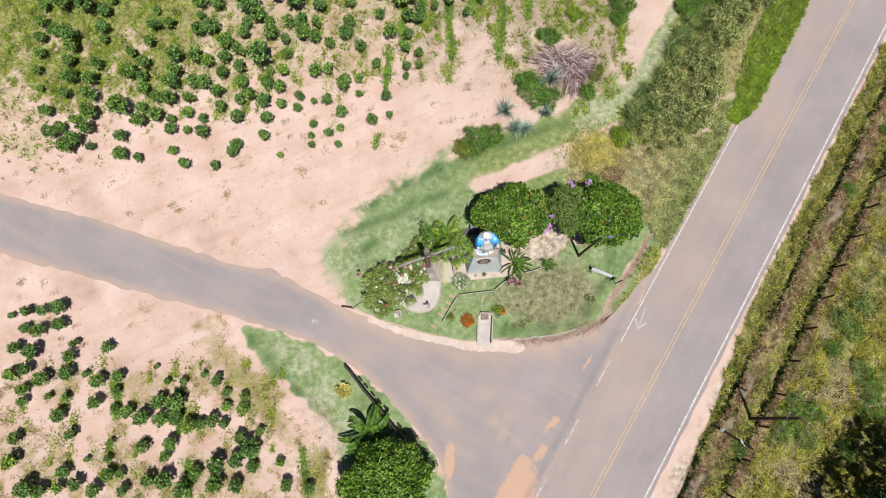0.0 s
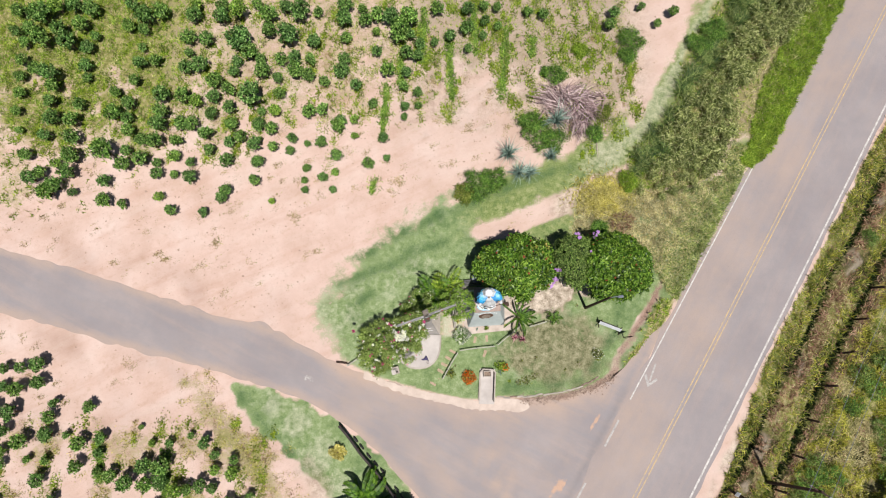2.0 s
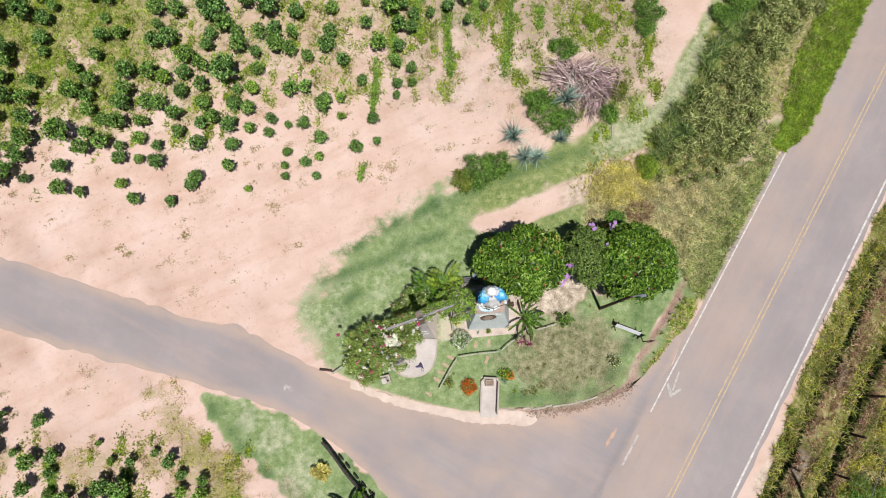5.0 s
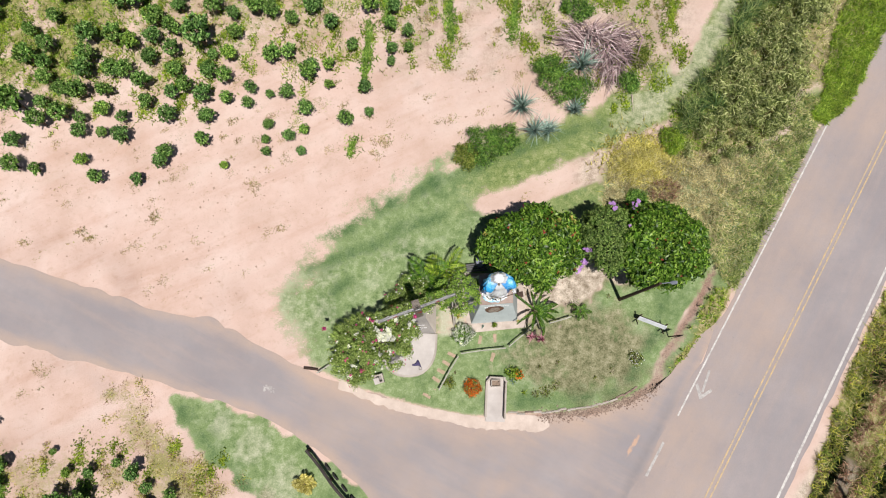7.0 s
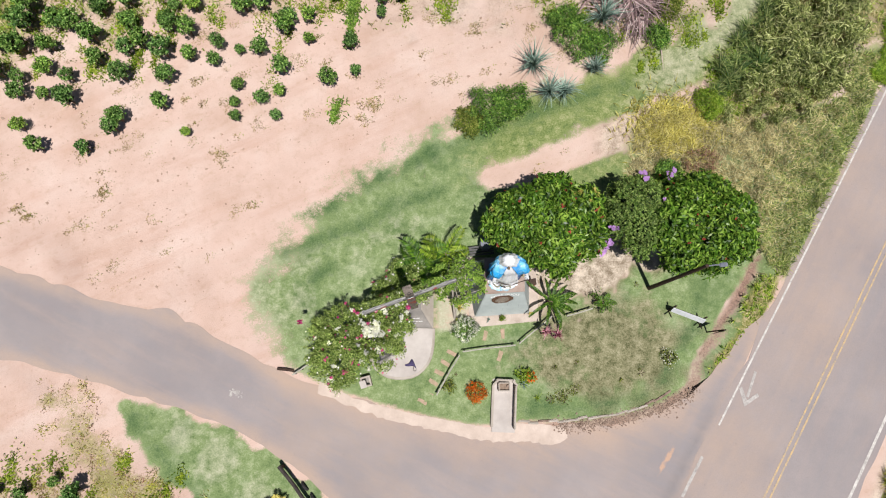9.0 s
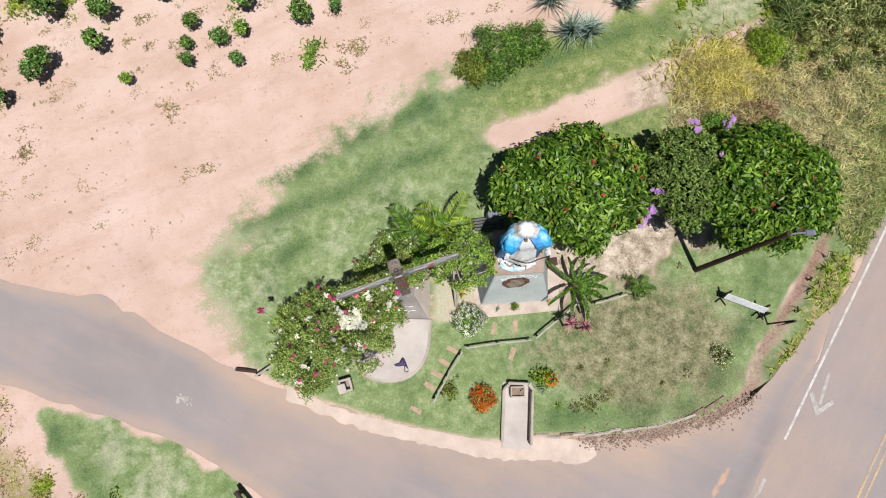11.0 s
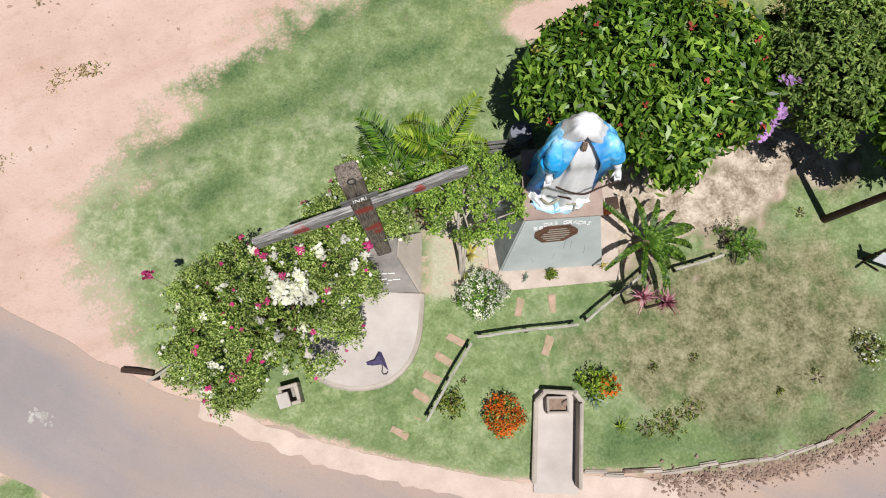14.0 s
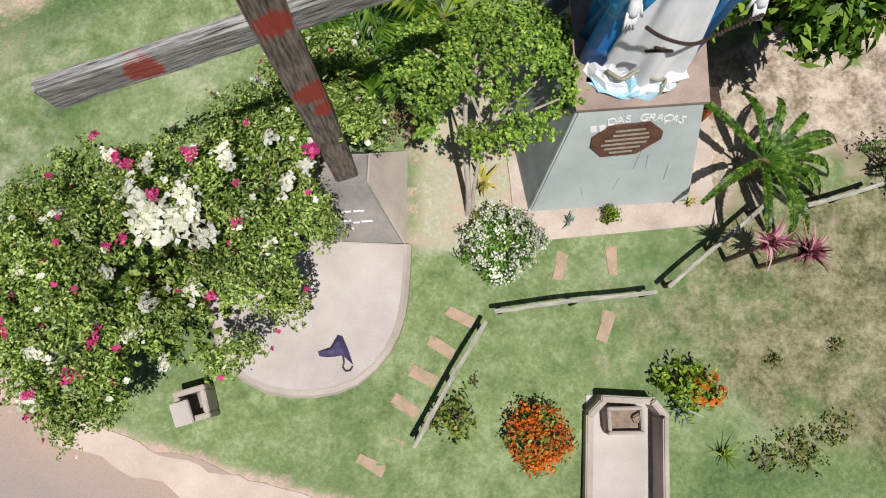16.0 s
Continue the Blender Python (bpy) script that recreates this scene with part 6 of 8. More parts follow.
def build_small_tree():
    """A light open tree: two leaning stems, thin limbs and clumps of small leaves with gaps between."""
    rng = np.random.default_rng(14)
    ob = thing("small_tree", (0.87, 6.50, 0.05), "small open tree with thin pale stem and light leaf clumps", "tree")
    bark = mottled("pale_grey_bark", (0.30, 0.26, 0.22), (0.56, 0.51, 0.45), 9.0, 0.9, 0.5)
    for path, r in (([(0, 0, -0.1), (-0.03, 0.30, 0.42), (-0.10, 0.68, 0.88), (-0.14, 1.05, 1.35), (-0.13, 1.37, 1.80), (0.10, 1.62, 2.35)], 0.052), ([(0.05, 0.03, -0.1), (0.06, 0.45, 0.62), (0.18, 0.90, 1.25), (0.60, 1.32, 2.05)], 0.034)):
        path = spline(path, 0.15)
        part("trunk", tube(path, [r * (1 - 0.6 * k / len(path)) for k in range(len(path))], 8), bark, ob)
    clumps = []
    for k in range(64):
        a, e = k * 2.399 + rng.uniform(-0.4, 0.4), math.sqrt((k + 0.5) / 64)
        x, y = 0.13 + 1.22 * e * math.cos(a), 1.52 + 1.0 * e * math.sin(a)
        z = 2.55 - 0.75 * e**2 + rng.uniform(-0.30, 0.18)
        r = rng.uniform(0.15, 0.27)
        if rng.random() < 0.86:
            clumps.append((x, y, z, r, r, r * 0.55))
    for x, y, z, r, _, _ in clumps[::3]:
        b = Vector((-0.13, 1.37, 1.80)) if x < 0.35 else Vector((0.18, 0.90, 1.25))
        t = Vector((x, y, z))
        part("limb", tube([b, b.lerp(t, 0.55) + Vector((0, 0, 0.12)), t], [0.028, 0.018, 0.007], 5), bark, ob)
    crown("crown", clumps, 11500, 0.060, 0.040, LEAF_FINE, ob, rng, up=1.3, depth=0.8, spread=0.5, reach=0.07)
    return ob


build_small_tree()
boug = round_tree("bougainvillea", (-3.2, 5.0, 0.05), [(0, 0, 1.75, 1.75, 1.25, 1.05), (-1.45, -0.35, 1.5, 0.95, 0.9, 0.85), (1.25, 0.55, 1.75, 0.95, 0.75, 0.8), (-0.8, 0.95, 1.7, 0.9, 0.8, 0.8), (0.35, -0.5, 1.55, 0.85, 0.6, 0.75), (-1.0, -1.35, 1.15, 0.75, 0.65, 0.75), (1.35, 0.25, 1.3, 0.5, 0.5, 0.5), (0.5, 1.1, 1.75, 0.9, 0.6, 0.65), (1.4, 1.9, 1.6, 0.8, 0.6, 0.6), (-1.6, 0.6, 1.3, 0.7, 0.7, 0.7), (-0.2, 0.2, 2.45, 0.8, 0.6, 0.55), (2.1, 2.6, 1.8, 0.7, 0.7, 0.7), (0.75, 1.75, 1.6, 0.65, 0.5, 0.6), (1.75, 1.2, 1.5, 0.55, 0.5, 0.55)], 50000, 0.064, LEAF_BOUG, "wide bougainvillea with white and magenta flower clusters", [(0.3, 0.1), (-0.4, -0.2), (1.2, 1.2)], 15, [("white_flower", PETAL_WHITE, 95, 0.045, 8, 0.25), ("magenta_flower", PETAL_PINK, 38, 0.05, 9, 0.25)], width=0.44, depth=0.8, core=0.19, up=0.9, lumps=170)


def bract_clusters(tree, name, material, spots, seed, size):
    """Tight clusters of papery bracts: (x, y, z, radius) each, in the tree's own frame."""
    rng = np.random.default_rng(seed)
    kinds = []
    for _ in range(5):
        n = 64
        heads = rng.normal(size=(9, 3)) * np.array([0.25, 0.25, 0.10])
        p = heads[rng.integers(9, size=n)] + rng.normal(size=(n, 3)) * np.array([0.17, 0.17, 0.11])
        me = leaf_mesh(name, p, tilted(unit(p + np.array([0, 0, 0.6])), rng, 0.3, 0.8), 0.36, 0.32, rng)
        me.materials.append(material)
        kinds.append(me)
    for k, (x, y, z, r) in enumerate(spots):
        ob = new(name, kinds[k % 5])
        ob.parent = tree
        ob.matrix_basis = pose(x, y, z + 0.16, rng.normal() * 15, rng.normal() * 15, rng.uniform(0, 360)) @ Matrix.Diagonal((size * r, size * r * rng.uniform(0.7, 1.2), size * r * 0.8, 1))


bract_clusters(boug, "white_flower_head", PETAL_WHITE, [
    (0.42, 0.78, 2.62, 0.24), (0.62, 0.80, 2.62, 0.22), (0.18, 0.98, 2.62, 0.20), (0.98, 0.55, 2.50, 0.20), (0.55, 0.52, 2.58, 0.20), (0.80, 0.95, 2.55, 0.18), (0.30, 0.62, 2.62, 0.15),
    (1.05, 1.58, 2.35, 0.15), (0.66, 1.63, 2.35, 0.11), (1.30, 0.83, 2.30, 0.13), (0.84, -0.04, 2.25, 0.14), (1.28, 0.05, 2.10, 0.15), (1.05, 0.22, 2.2, 0.12), (0.2, -0.55, 2.3, 0.12),
    (-0.25, -0.54, 2.3, 0.10), (-0.75, -0.2, 2.45, 0.09), (-1.12, -1.42, 1.85, 0.17), (-1.3, -1.25, 1.8, 0.10), (-0.35, 1.5, 2.3, 0.10), (1.75, 1.3, 2.1, 0.15), (2.0, 1.55, 2.1, 0.12), (0.45, -0.9, 2.0, 0.11), (-1.9, 0.3, 2.0, 0.08), (1.5, 1.9, 2.2, 0.14),
    (0.75, 0.70, 2.62, 0.20), (0.70, 1.05, 2.55, 0.17), (1.55, 0.55, 2.05, 0.13), (-0.45, 0.55, 2.55, 0.12), (0.35, -0.25, 2.4, 0.13), (-0.95, -0.85, 2.15, 0.12), (-1.25, 0.15, 2.2, 0.11), (0.05, 0.05, 2.75, 0.10), (-0.9, 0.75, 2.35, 0.12), (0.1, 1.45, 2.3, 0.13)], 81, 1.40)
bract_clusters(boug, "magenta_flower_head", PETAL_PINK, [
    (-0.24, -0.62, 2.35, 0.13), (-0.55, -1.08, 2.15, 0.13), (-0.40, -1.02, 2.15, 0.10), (-1.1, -1.32, 1.95, 0.08), (-1.25, -1.55, 1.65, 0.09), (0.66, 1.56, 2.42, 0.12), (2.02, 1.75, 2.1, 0.14),
    (-0.27, 1.52, 2.3, 0.11), (-0.10, 1.40, 2.35, 0.10), (-0.66, 1.84, 2.1, 0.09), (1.28, 0.78, 2.4, 0.09), (0.40, 0.98, 2.66, 0.09), (0.0, 0.35, 2.72, 0.08), (0.15, 0.45, 2.72, 0.08), (-1.45, 0.45, 2.1, 0.08), (-1.4, -0.6, 2.1, 0.09), (1.0, -0.1, 2.2, 0.08), (-0.15, -1.1, 1.95, 0.08)], 82, 1.25)
rng_b = np.random.default_rng(91)
for k in range(16):
    a = radians((150, 172, 195, 214, 236, 128, 110, 242, 138, 118, 160, 205, 100, 222, 182, 228)[k])
    root = Vector((1.55 * math.cos(a) - 0.2, 1.25 * math.sin(a), 1.6 + rng_b.uniform(-0.2, 0.5)))
    way = Vector((math.cos(a), math.sin(a), rng_b.uniform(0.1, 0.6)))
    pts = [root + way * 0.24 * j + Vector((0, 0, -0.05 * j * j)) for j in range(4)]
    twig = part("leafy_shoot", tube(pts, [0.012, 0.009, 0.006, 0.003], 5), BARK, boug)
    along = np.vstack([np.array(pts[0].lerp(pts[3], t)) + rng_b.normal(size=3) * 0.05 for t in np.linspace(0.1, 1.0, 60)])
    hold("shoot_leaves", leaf_mesh("shoot_leaves", along, tilted(np.tile([0.0, 0.0, 1.0], (60, 1)), rng_b, 0.4, 0.5), 0.085, 0.04, rng_b), LEAF_BOUG, twig)["kind"] = "stuff"
shoot = part("long_shoot", tube([(-1.7, 0.5, 1.5), (-2.3, 0.8, 1.9), (-2.6, 0.98, 2.2)], [0.012, 0.008, 0.004], 5), BARK, boug)
tip = np.array([-2.58, 0.97, 2.2]) + np.random.default_rng(6).normal(size=(34, 3)) * 0.05
hold("magenta_tip", leaf_mesh("magenta_tip", tip, tilted(np.tile([0.0, 0.0, 1.0], (34, 1)), RNG, 0.2, 0.6), 0.09, 0.08, RNG), PETAL_PINK, shoot)["kind"] = "stuff"

round_tree("flowering_shrub", (-1.6, 8.2, 0.05), [(0, 0, 1.0, 0.7, 0.65, 0.7), (-0.75, -0.6, 0.95, 0.6, 0.55, 0.6), (0.5, 0.2, 1.1, 0.5, 0.5, 0.55), (-0.1, 0.5, 1.1, 0.45, 0.4, 0.5), (0.55, -0.4, 1.1, 0.5, 0.45, 0.55)], 8000, 0.068, LEAF_BOUG, "light green shrub with small white flowers behind the cross", [(0.1, 0.1), (-0.3, -0.2)], 18, [("white_flower", PETAL_WHITE, 32, 0.055, 7, 0.0), ("magenta_flower", PETAL_PINK, 5, 0.08, 9, 0.2)], width=0.42, depth=0.6, core=0.12, up=1.1)
palm("garden_palm", (-0.75, 8.75, 0.03), 8, 1.45, 1.35, 0.95, 0.46, "feathery garden palm behind the wooden cross", 41, trunk=1.0, thick=0.09)
palm("garden_palm", (0.35, 9.35, 0.03), 5, 1.35, 1.35, 0.8, 0.42, "bright young palm behind the small tree", 42, trunk=1.0, thick=0.06, material=LEAF_BRIGHT)
palm("cycad", (5.24, 7.40, 0.08), 14, 1.75, 1.15, 1.55, 0.10, "spreading dark green cycad beside the pedestal", 43, trunk=0.60, thick=0.12, category="cycad", headings=(-56, -40, -28, -14, 2, 14, 30, 52, 80, 110, 148, -112, -150, -75), material=LEAF_CYCAD)
palm("cycad", (-4.6, -4.75, 0.03), 15, 2.15, 1.1, 1.2, 0.30, "large dark cycad on the lawn by the road", 44, trunk=0.8, thick=0.16, category="cycad")
shrub("flower_bush", (1.38, 6.06, 0.06), 0.62, 0.74, 3200, 0.06, LEAF_WILD, "round bush covered in small white flowers", 57, [("white_blossom", PETAL_WHITE, 230, 0.042, 7)], lumps=20, lump=0.24)
shrub("dry_shrub", (-0.31, 7.95, 0.03), 0.34, 0.5, 260, 0.09, LEAF_BROWN, "dry reddish-brown twiggy shrub behind the footing", 97, aspect=0.2)
shrub("flower_bush", (1.92, 3.16, 0.05), 0.42, 0.6, 700, 0.08, LEAF_BOUG, "compact bush full of orange flowers", 52, [("orange_blossom", PETAL_ORANGE, 320, 0.05, 4)])
shrub("flower_bush", (4.10, 4.05, 0.05), 0.36, 0.5, 420, 0.10, LEAF_BRIGHT, "bright leafy plant beside the entry wall", 53)
shrub("flower_bush", (4.42, 3.98, 0.05), 0.22, 0.5, 160, 0.09, LEAF_BOUG, "small plant with orange flower heads", 54, [("orange_blossom", PETAL_ORANGE, 34, 0.06, 5)])
rosette("agave", (4.10, 3.70, 0.05), 22, 0.38, 0.05, 0.30, LEAF_AGAVE, "pale green rosette beside the entry wall", 55)
rosette("dracaena", (4.89, 5.98, 0.05), 60, 0.34, 0.06, 0.34, LEAF_RED, "dark red strap-leaved plant on a thin cane", 56, group="red plants", lift=1.22)
rosette("dracaena", (5.40, 5.89, 0.05), 64, 0.37, 0.06, 0.36, LEAF_RED, "dark red strap-leaved plant on a thin cane", 57, group="red plants", lift=1.22)
rosette("bromeliad", (1.08, 7.04, 0.05), 16, 0.40, 0.11, 0.40, LEAF_GOLD, "yellow-green bromeliad at the foot of the tree", 58)
rosette("bromeliad", (1.00, 6.46, 0.05), 9, 0.26, 0.08, 0.22, LEAF_GOLD, "small yellow-green bromeliad at the tree foot", 99)
palm("young_palm", (7.70, 7.50, 0.05), 6, 0.72, 0.42, 0.40, 0.17, "loose dark green young palm on bare ground", 59, trunk=0.25, thick=0.05)
shrub("garden_shrub", (7.45, 7.6, 0.05), 0.55, 0.7, 170, 0.085, LEAF_WILD, "small thin green shrub", 60)
shrub("garden_shrub", (0.70, 3.45, 0.05), 0.30, 0.4, 260, 0.09, LEAF_WEED, "low green weed beside the rail", 61)
shrub("flower_bush", (10.73, 5.1, 0.05), 0.36, 0.4, 420, 0.07, LEAF_WEED, "low bush with pale pink flowers", 62, [("pale_blossom", PETAL_WHITE, 40, 0.04, 4)])
for k, (x, y, r) in enumerate(((9.49, 4.38, 0.28), (6.50, 4.72, 0.17), (5.55, 4.46, 0.16), (9.35, 8.4, 0.2), (1.02, 3.98, 0.12), (8.55, 4.0, 0.12))):
    shrub("small_weed", (x, y, 0.03), r, 0.14, 110, 0.055, LEAF_WEED, "small ragged weed in the lawn", 70 + k, group="weeds in the lawn")
rosette("small_agave", (4.72, 3.06, 0.05), 18, 0.30, 0.035, 0.24, LEAF_BRIGHT, "small bright spiky plant in the lawn", 80)
for k, (x, y) in enumerate(((5.3, 3.05), (5.7, 3.2), (6.05, 3.32), (6.4, 3.5), (5.95, 3.05))):
    shrub("creeping_plant", (x, y, 0.02), 0.30, 0.14, 260, 0.06, LEAF_WEED, "low creeping green plant over the lawn", 84 + k, group="creeping plants")
for k, (x, y, m) in enumerate(((2.43, 6.52, LEAF_AGAVE), (4.33, 6.86, LEAF_GOLD))):
    rosette("small_succulent", (x, y, 0.09), 16, 0.13, 0.05, 0.12, m, "small succulent on the paving before the pedestal", 90 + k, group="succulents at the pedestal")
shrub("round_succulent", (3.05, 6.60, 0.08), 0.15, 0.26, 420, 0.05, LEAF_BRIGHT, "round bright green succulent before the pedestal", 98, category="succulent")
palm("young_palm", (-6.62, -1.95, 0.04), 12, 0.62, 0.5, 0.4, 0.28, "yellow-green young palm on the lawn", 95, trunk=0.12, thick=0.05, material=LEAF_GOLD)
round_tree("roadside_tree", (-3.15, -7.6, 0), dome(np.random.default_rng(4), 2.7, 2.5, 2.3, 1.7, 22, 0.85), 16000, 0.26, LEAF_TREE, "dense bright green tree at the road bend", [(0.4, 0.2), (-0.5, -0.3)], 16)
shrub("flower_bush", (-0.45, -6.75, 0.04), 0.5, 0.8, 500, 0.12, LEAF_NIGHT, "dark bush with a few pale blue-white flowers", 96, [("pale_blossom", PETAL_WHITE, 5, 0.12, 7)])
round_tree("dark_tree", (32.0, -8.2, 0), dome(np.random.default_rng(5), 5.2, 5.6, 3.6, 3.0, 22, 1.7), 9000, 0.34, LEAF_NIGHT, "large dark tree in the rough field", [(0.8, 0.4), (-0.9, -0.5)], 17, depth=0.4)

# ---- field edge: agaves, dead branches, green bushes, cane ----
for k, (x, y, s) in enumerate(((4.35, 19.15, 1.30), (5.15, 17.75, 1.15), (5.9, 17.8, 1.05), (7.75, 21.8, 1.55), (7.4, 19.1, 0.8))):
    rosette("agave", (x, y, 0), 130, 0.90 * s, 0.075, 1.05 * s, LEAF_AGAVE, "large blue-green agave at the field edge", 100 + k, "agave", "agaves at the field edge")


def build_dead_pile():
    rng = np.random.default_rng(120)
    ob = thing("branch_pile", (8.95, 22.9, 0), "heap of dry grey-pink cut branches and fronds", "branch pile")
    for cx, cy, turn in ((-1.2, 0.7, 2.9), (-0.4, 1.0, 0.4), (0.8, 0.9, -0.3), (1.3, 0.1, -0.6), (0.7, -1.0, -1.9), (-0.9, 0.1, 2.4), (0.3, -0.3, -1.2)):
        n = 85
        roots = np.stack([cx + rng.normal(size=n) * 0.50, cy + rng.normal(size=n) * 0.42, np.zeros(n)], 1)
        roots[:, 2] = np.clip(0.9 - 0.16 * (roots[:, 0] ** 2 + roots[:, 1] ** 2), 0.05, 0.9) * rng.uniform(0.4, 1, n)
        me = blades("dry_frond", roots, 0.18, 1.15, 0.075, rng, 3, heading=turn + rng.normal(size=n) * 0.45)
        hold("dry_frond", me, DEAD, ob)["kind"] = "stuff"
    for k in range(26):
        a = rng.uniform(0, 6.28)
        p = Vector((rng.normal() * 0.9, rng.normal() * 0.8, 0.4 + 0.3 * rng.random()))
        q = p + Vector((math.cos(a), math.sin(a), 0.05)) * rng.uniform(0.8, 1.8)
        part("dead_branch", tube([p, p.lerp(q, 0.5) + Vector((0, 0, 0.08)), q], [0.055, 0.04, 0.02], 5), DEAD, ob)


build_dead_pile()
shrub("dead_shrub", (12.5, 14.4, 0), 0.85, 0.55, 700, 0.16, LEAF_BROWN, "withered reddish-brown shrub beside the trees", 128, aspect=0.2)
for k, (x, y, r, h, m) in enumerate(((2.3, 16.7, 1.15, 0.9, LEAF_WILD), (1.2, 16.1, 0.7, 0.6, LEAF_WEED), (3.3, 17.2, 0.8, 0.8, LEAF_WILD), (6.4, 20.7, 1.1, 0.9, LEAF_WILD), (7.6, 20.3, 0.9, 0.7, LEAF_WILD), (5.9, 21.6, 0.8, 0.8, LEAF_WILD), (10.6, 21.0, 0.6, 0.6, LEAF_WILD), (11.2, 22.6, 0.6, 0.5, LEAF_WEED), (7.6, 25.4, 0.8, 0.7, LEAF_WILD), (13.4, 28.4, 0.95, 0.9, LEAF_WILD), (13.1, 27.2, 0.6, 0.6, LEAF_WILD), (9.6, 27.5, 0.55, 0.5, LEAF_BRIGHT), (19.6, 29.4, 0.9, 0.9, LEAF_WILD), (18.5, 28.3, 0.8, 0.8, LEAF_WILD), (10.9, 13.9, 0.6, 0.5, LEAF_WILD), (13.0, 17.4, 0.7, 0.8, LEAF_BRIGHT))):
    shrub("wild_bush", (x, y, 0), r, h, 2600, 0.17, m, "ragged green bush at the field edge", 130 + k, group="bushes at the field edge", aspect=0.2)


rng_s = np.random.default_rng(170)
for k in range(46):
    along, out = rng_s.uniform(-9, 34), rng_s.choice([6.7, 9.4, 10.6, 12.0, 13.5, 16.0]) + rng_s.normal() * 0.35
    x, y, _ = on_road(along, max(out, 3.95))
    r = rng_s.uniform(0.35, 0.62) * (1.0 if out < 8 else 1.7)
    m, told = ((LEAF_DULL, "dull green scrub bush in rough grass"), (LEAF_WILD, "dark green scrub bush beyond the road"))[k % 2]
    shrub("scrub_bush", (x, y, 0), r, r * (0.8 if out < 8 else 1.0), 900, 0.16, m, told, 300 + k, group="scrub beyond the road", aspect=0.22)


def scatter(outline, n, rng):
    """Random places inside an outline."""
    o = np.asarray(outline, float)
    lo, hi = o.min(0), o.max(0)
    p = rng.uniform(lo, hi, (n * 4, 2))
    return p[inside_depth(p[:, 0], p[:, 1], o) > 0.1][:n]


def build_cane():
    """Clumps of tall cane grass along the road; each clump is a thing of arching blades."""
    rng = np.random.default_rng(140)
    kinds = []
    for k in range(5):
        if k < 2:
            n = 95
            a, r = rng.uniform(0, 6.28, n), np.sqrt(rng.random(n)) * 0.28
            roots = np.stack([r * np.cos(a), r * np.sin(a), np.zeros(n)], 1)
            ob = thing("reed_clump", (0, 0, 0), "clump of dark blue-green arching reed leaves", "reed clump", "reeds along the track")
            hold("blade_tuft", blades("blade_tuft", roots, 1.25, 0.95, 0.08, rng, 4), LEAF_REED, ob)["kind"] = "stuff"
        else:
            ob = thing("cane_clump", (0, 0, 0), "clump of tall grey-green cane grass", "cane clump", "cane along the road")
            blobs = [(rng.normal() * 0.25, rng.normal() * 0.25, 0.55 + 0.35 * rng.random(), 0.42, 0.42, 0.45) for _ in range(4)]
            crown("blade_tuft", blobs, 380, 0.34, 0.05, LEAF_THICKET, ob, rng, up=0.7, depth=0.5, reach=0.4)
            stalks = np.stack([rng.normal(size=14) * 0.25, rng.normal(size=14) * 0.25, np.zeros(14)], 1)
            hold("dry_tuft", blades("dry_tuft", stalks, 1.25, 0.5, 0.035, rng, 3), LEAF_STRAW, ob, "dry straw-coloured stalks")["kind"] = "stuff"
        kinds.append(ob)
    spots = scatter(CANE, 900, rng)
    keep = []
    for p in spots:
        if all((p[0] - q[0]) ** 2 + (p[1] - q[1]) ** 2 > 0.40 for q in keep):
            keep.append(p)
    first = []
    for k, (x, y) in enumerate(keep[:280]):
        s = rng.uniform(0.7, 1.1) * (0.65 if y < 18.5 else 1.0)
        m = pose(x, y, 0, 0, 0, rng.uniform(0, 360)) @ Matrix.Scale(s, 4)
        if k < 5:
            first.append(m)
        else:
            west = (x - 13.2) * 0.80 - (y - 19.0) * 0.55 < 1.0 and y > 17
            copy_thing(kinds[k % 2 if west else 2 + k % 3], m)
    for ob, m in zip(kinds, first):
        ob.matrix_basis = m


build_cane()


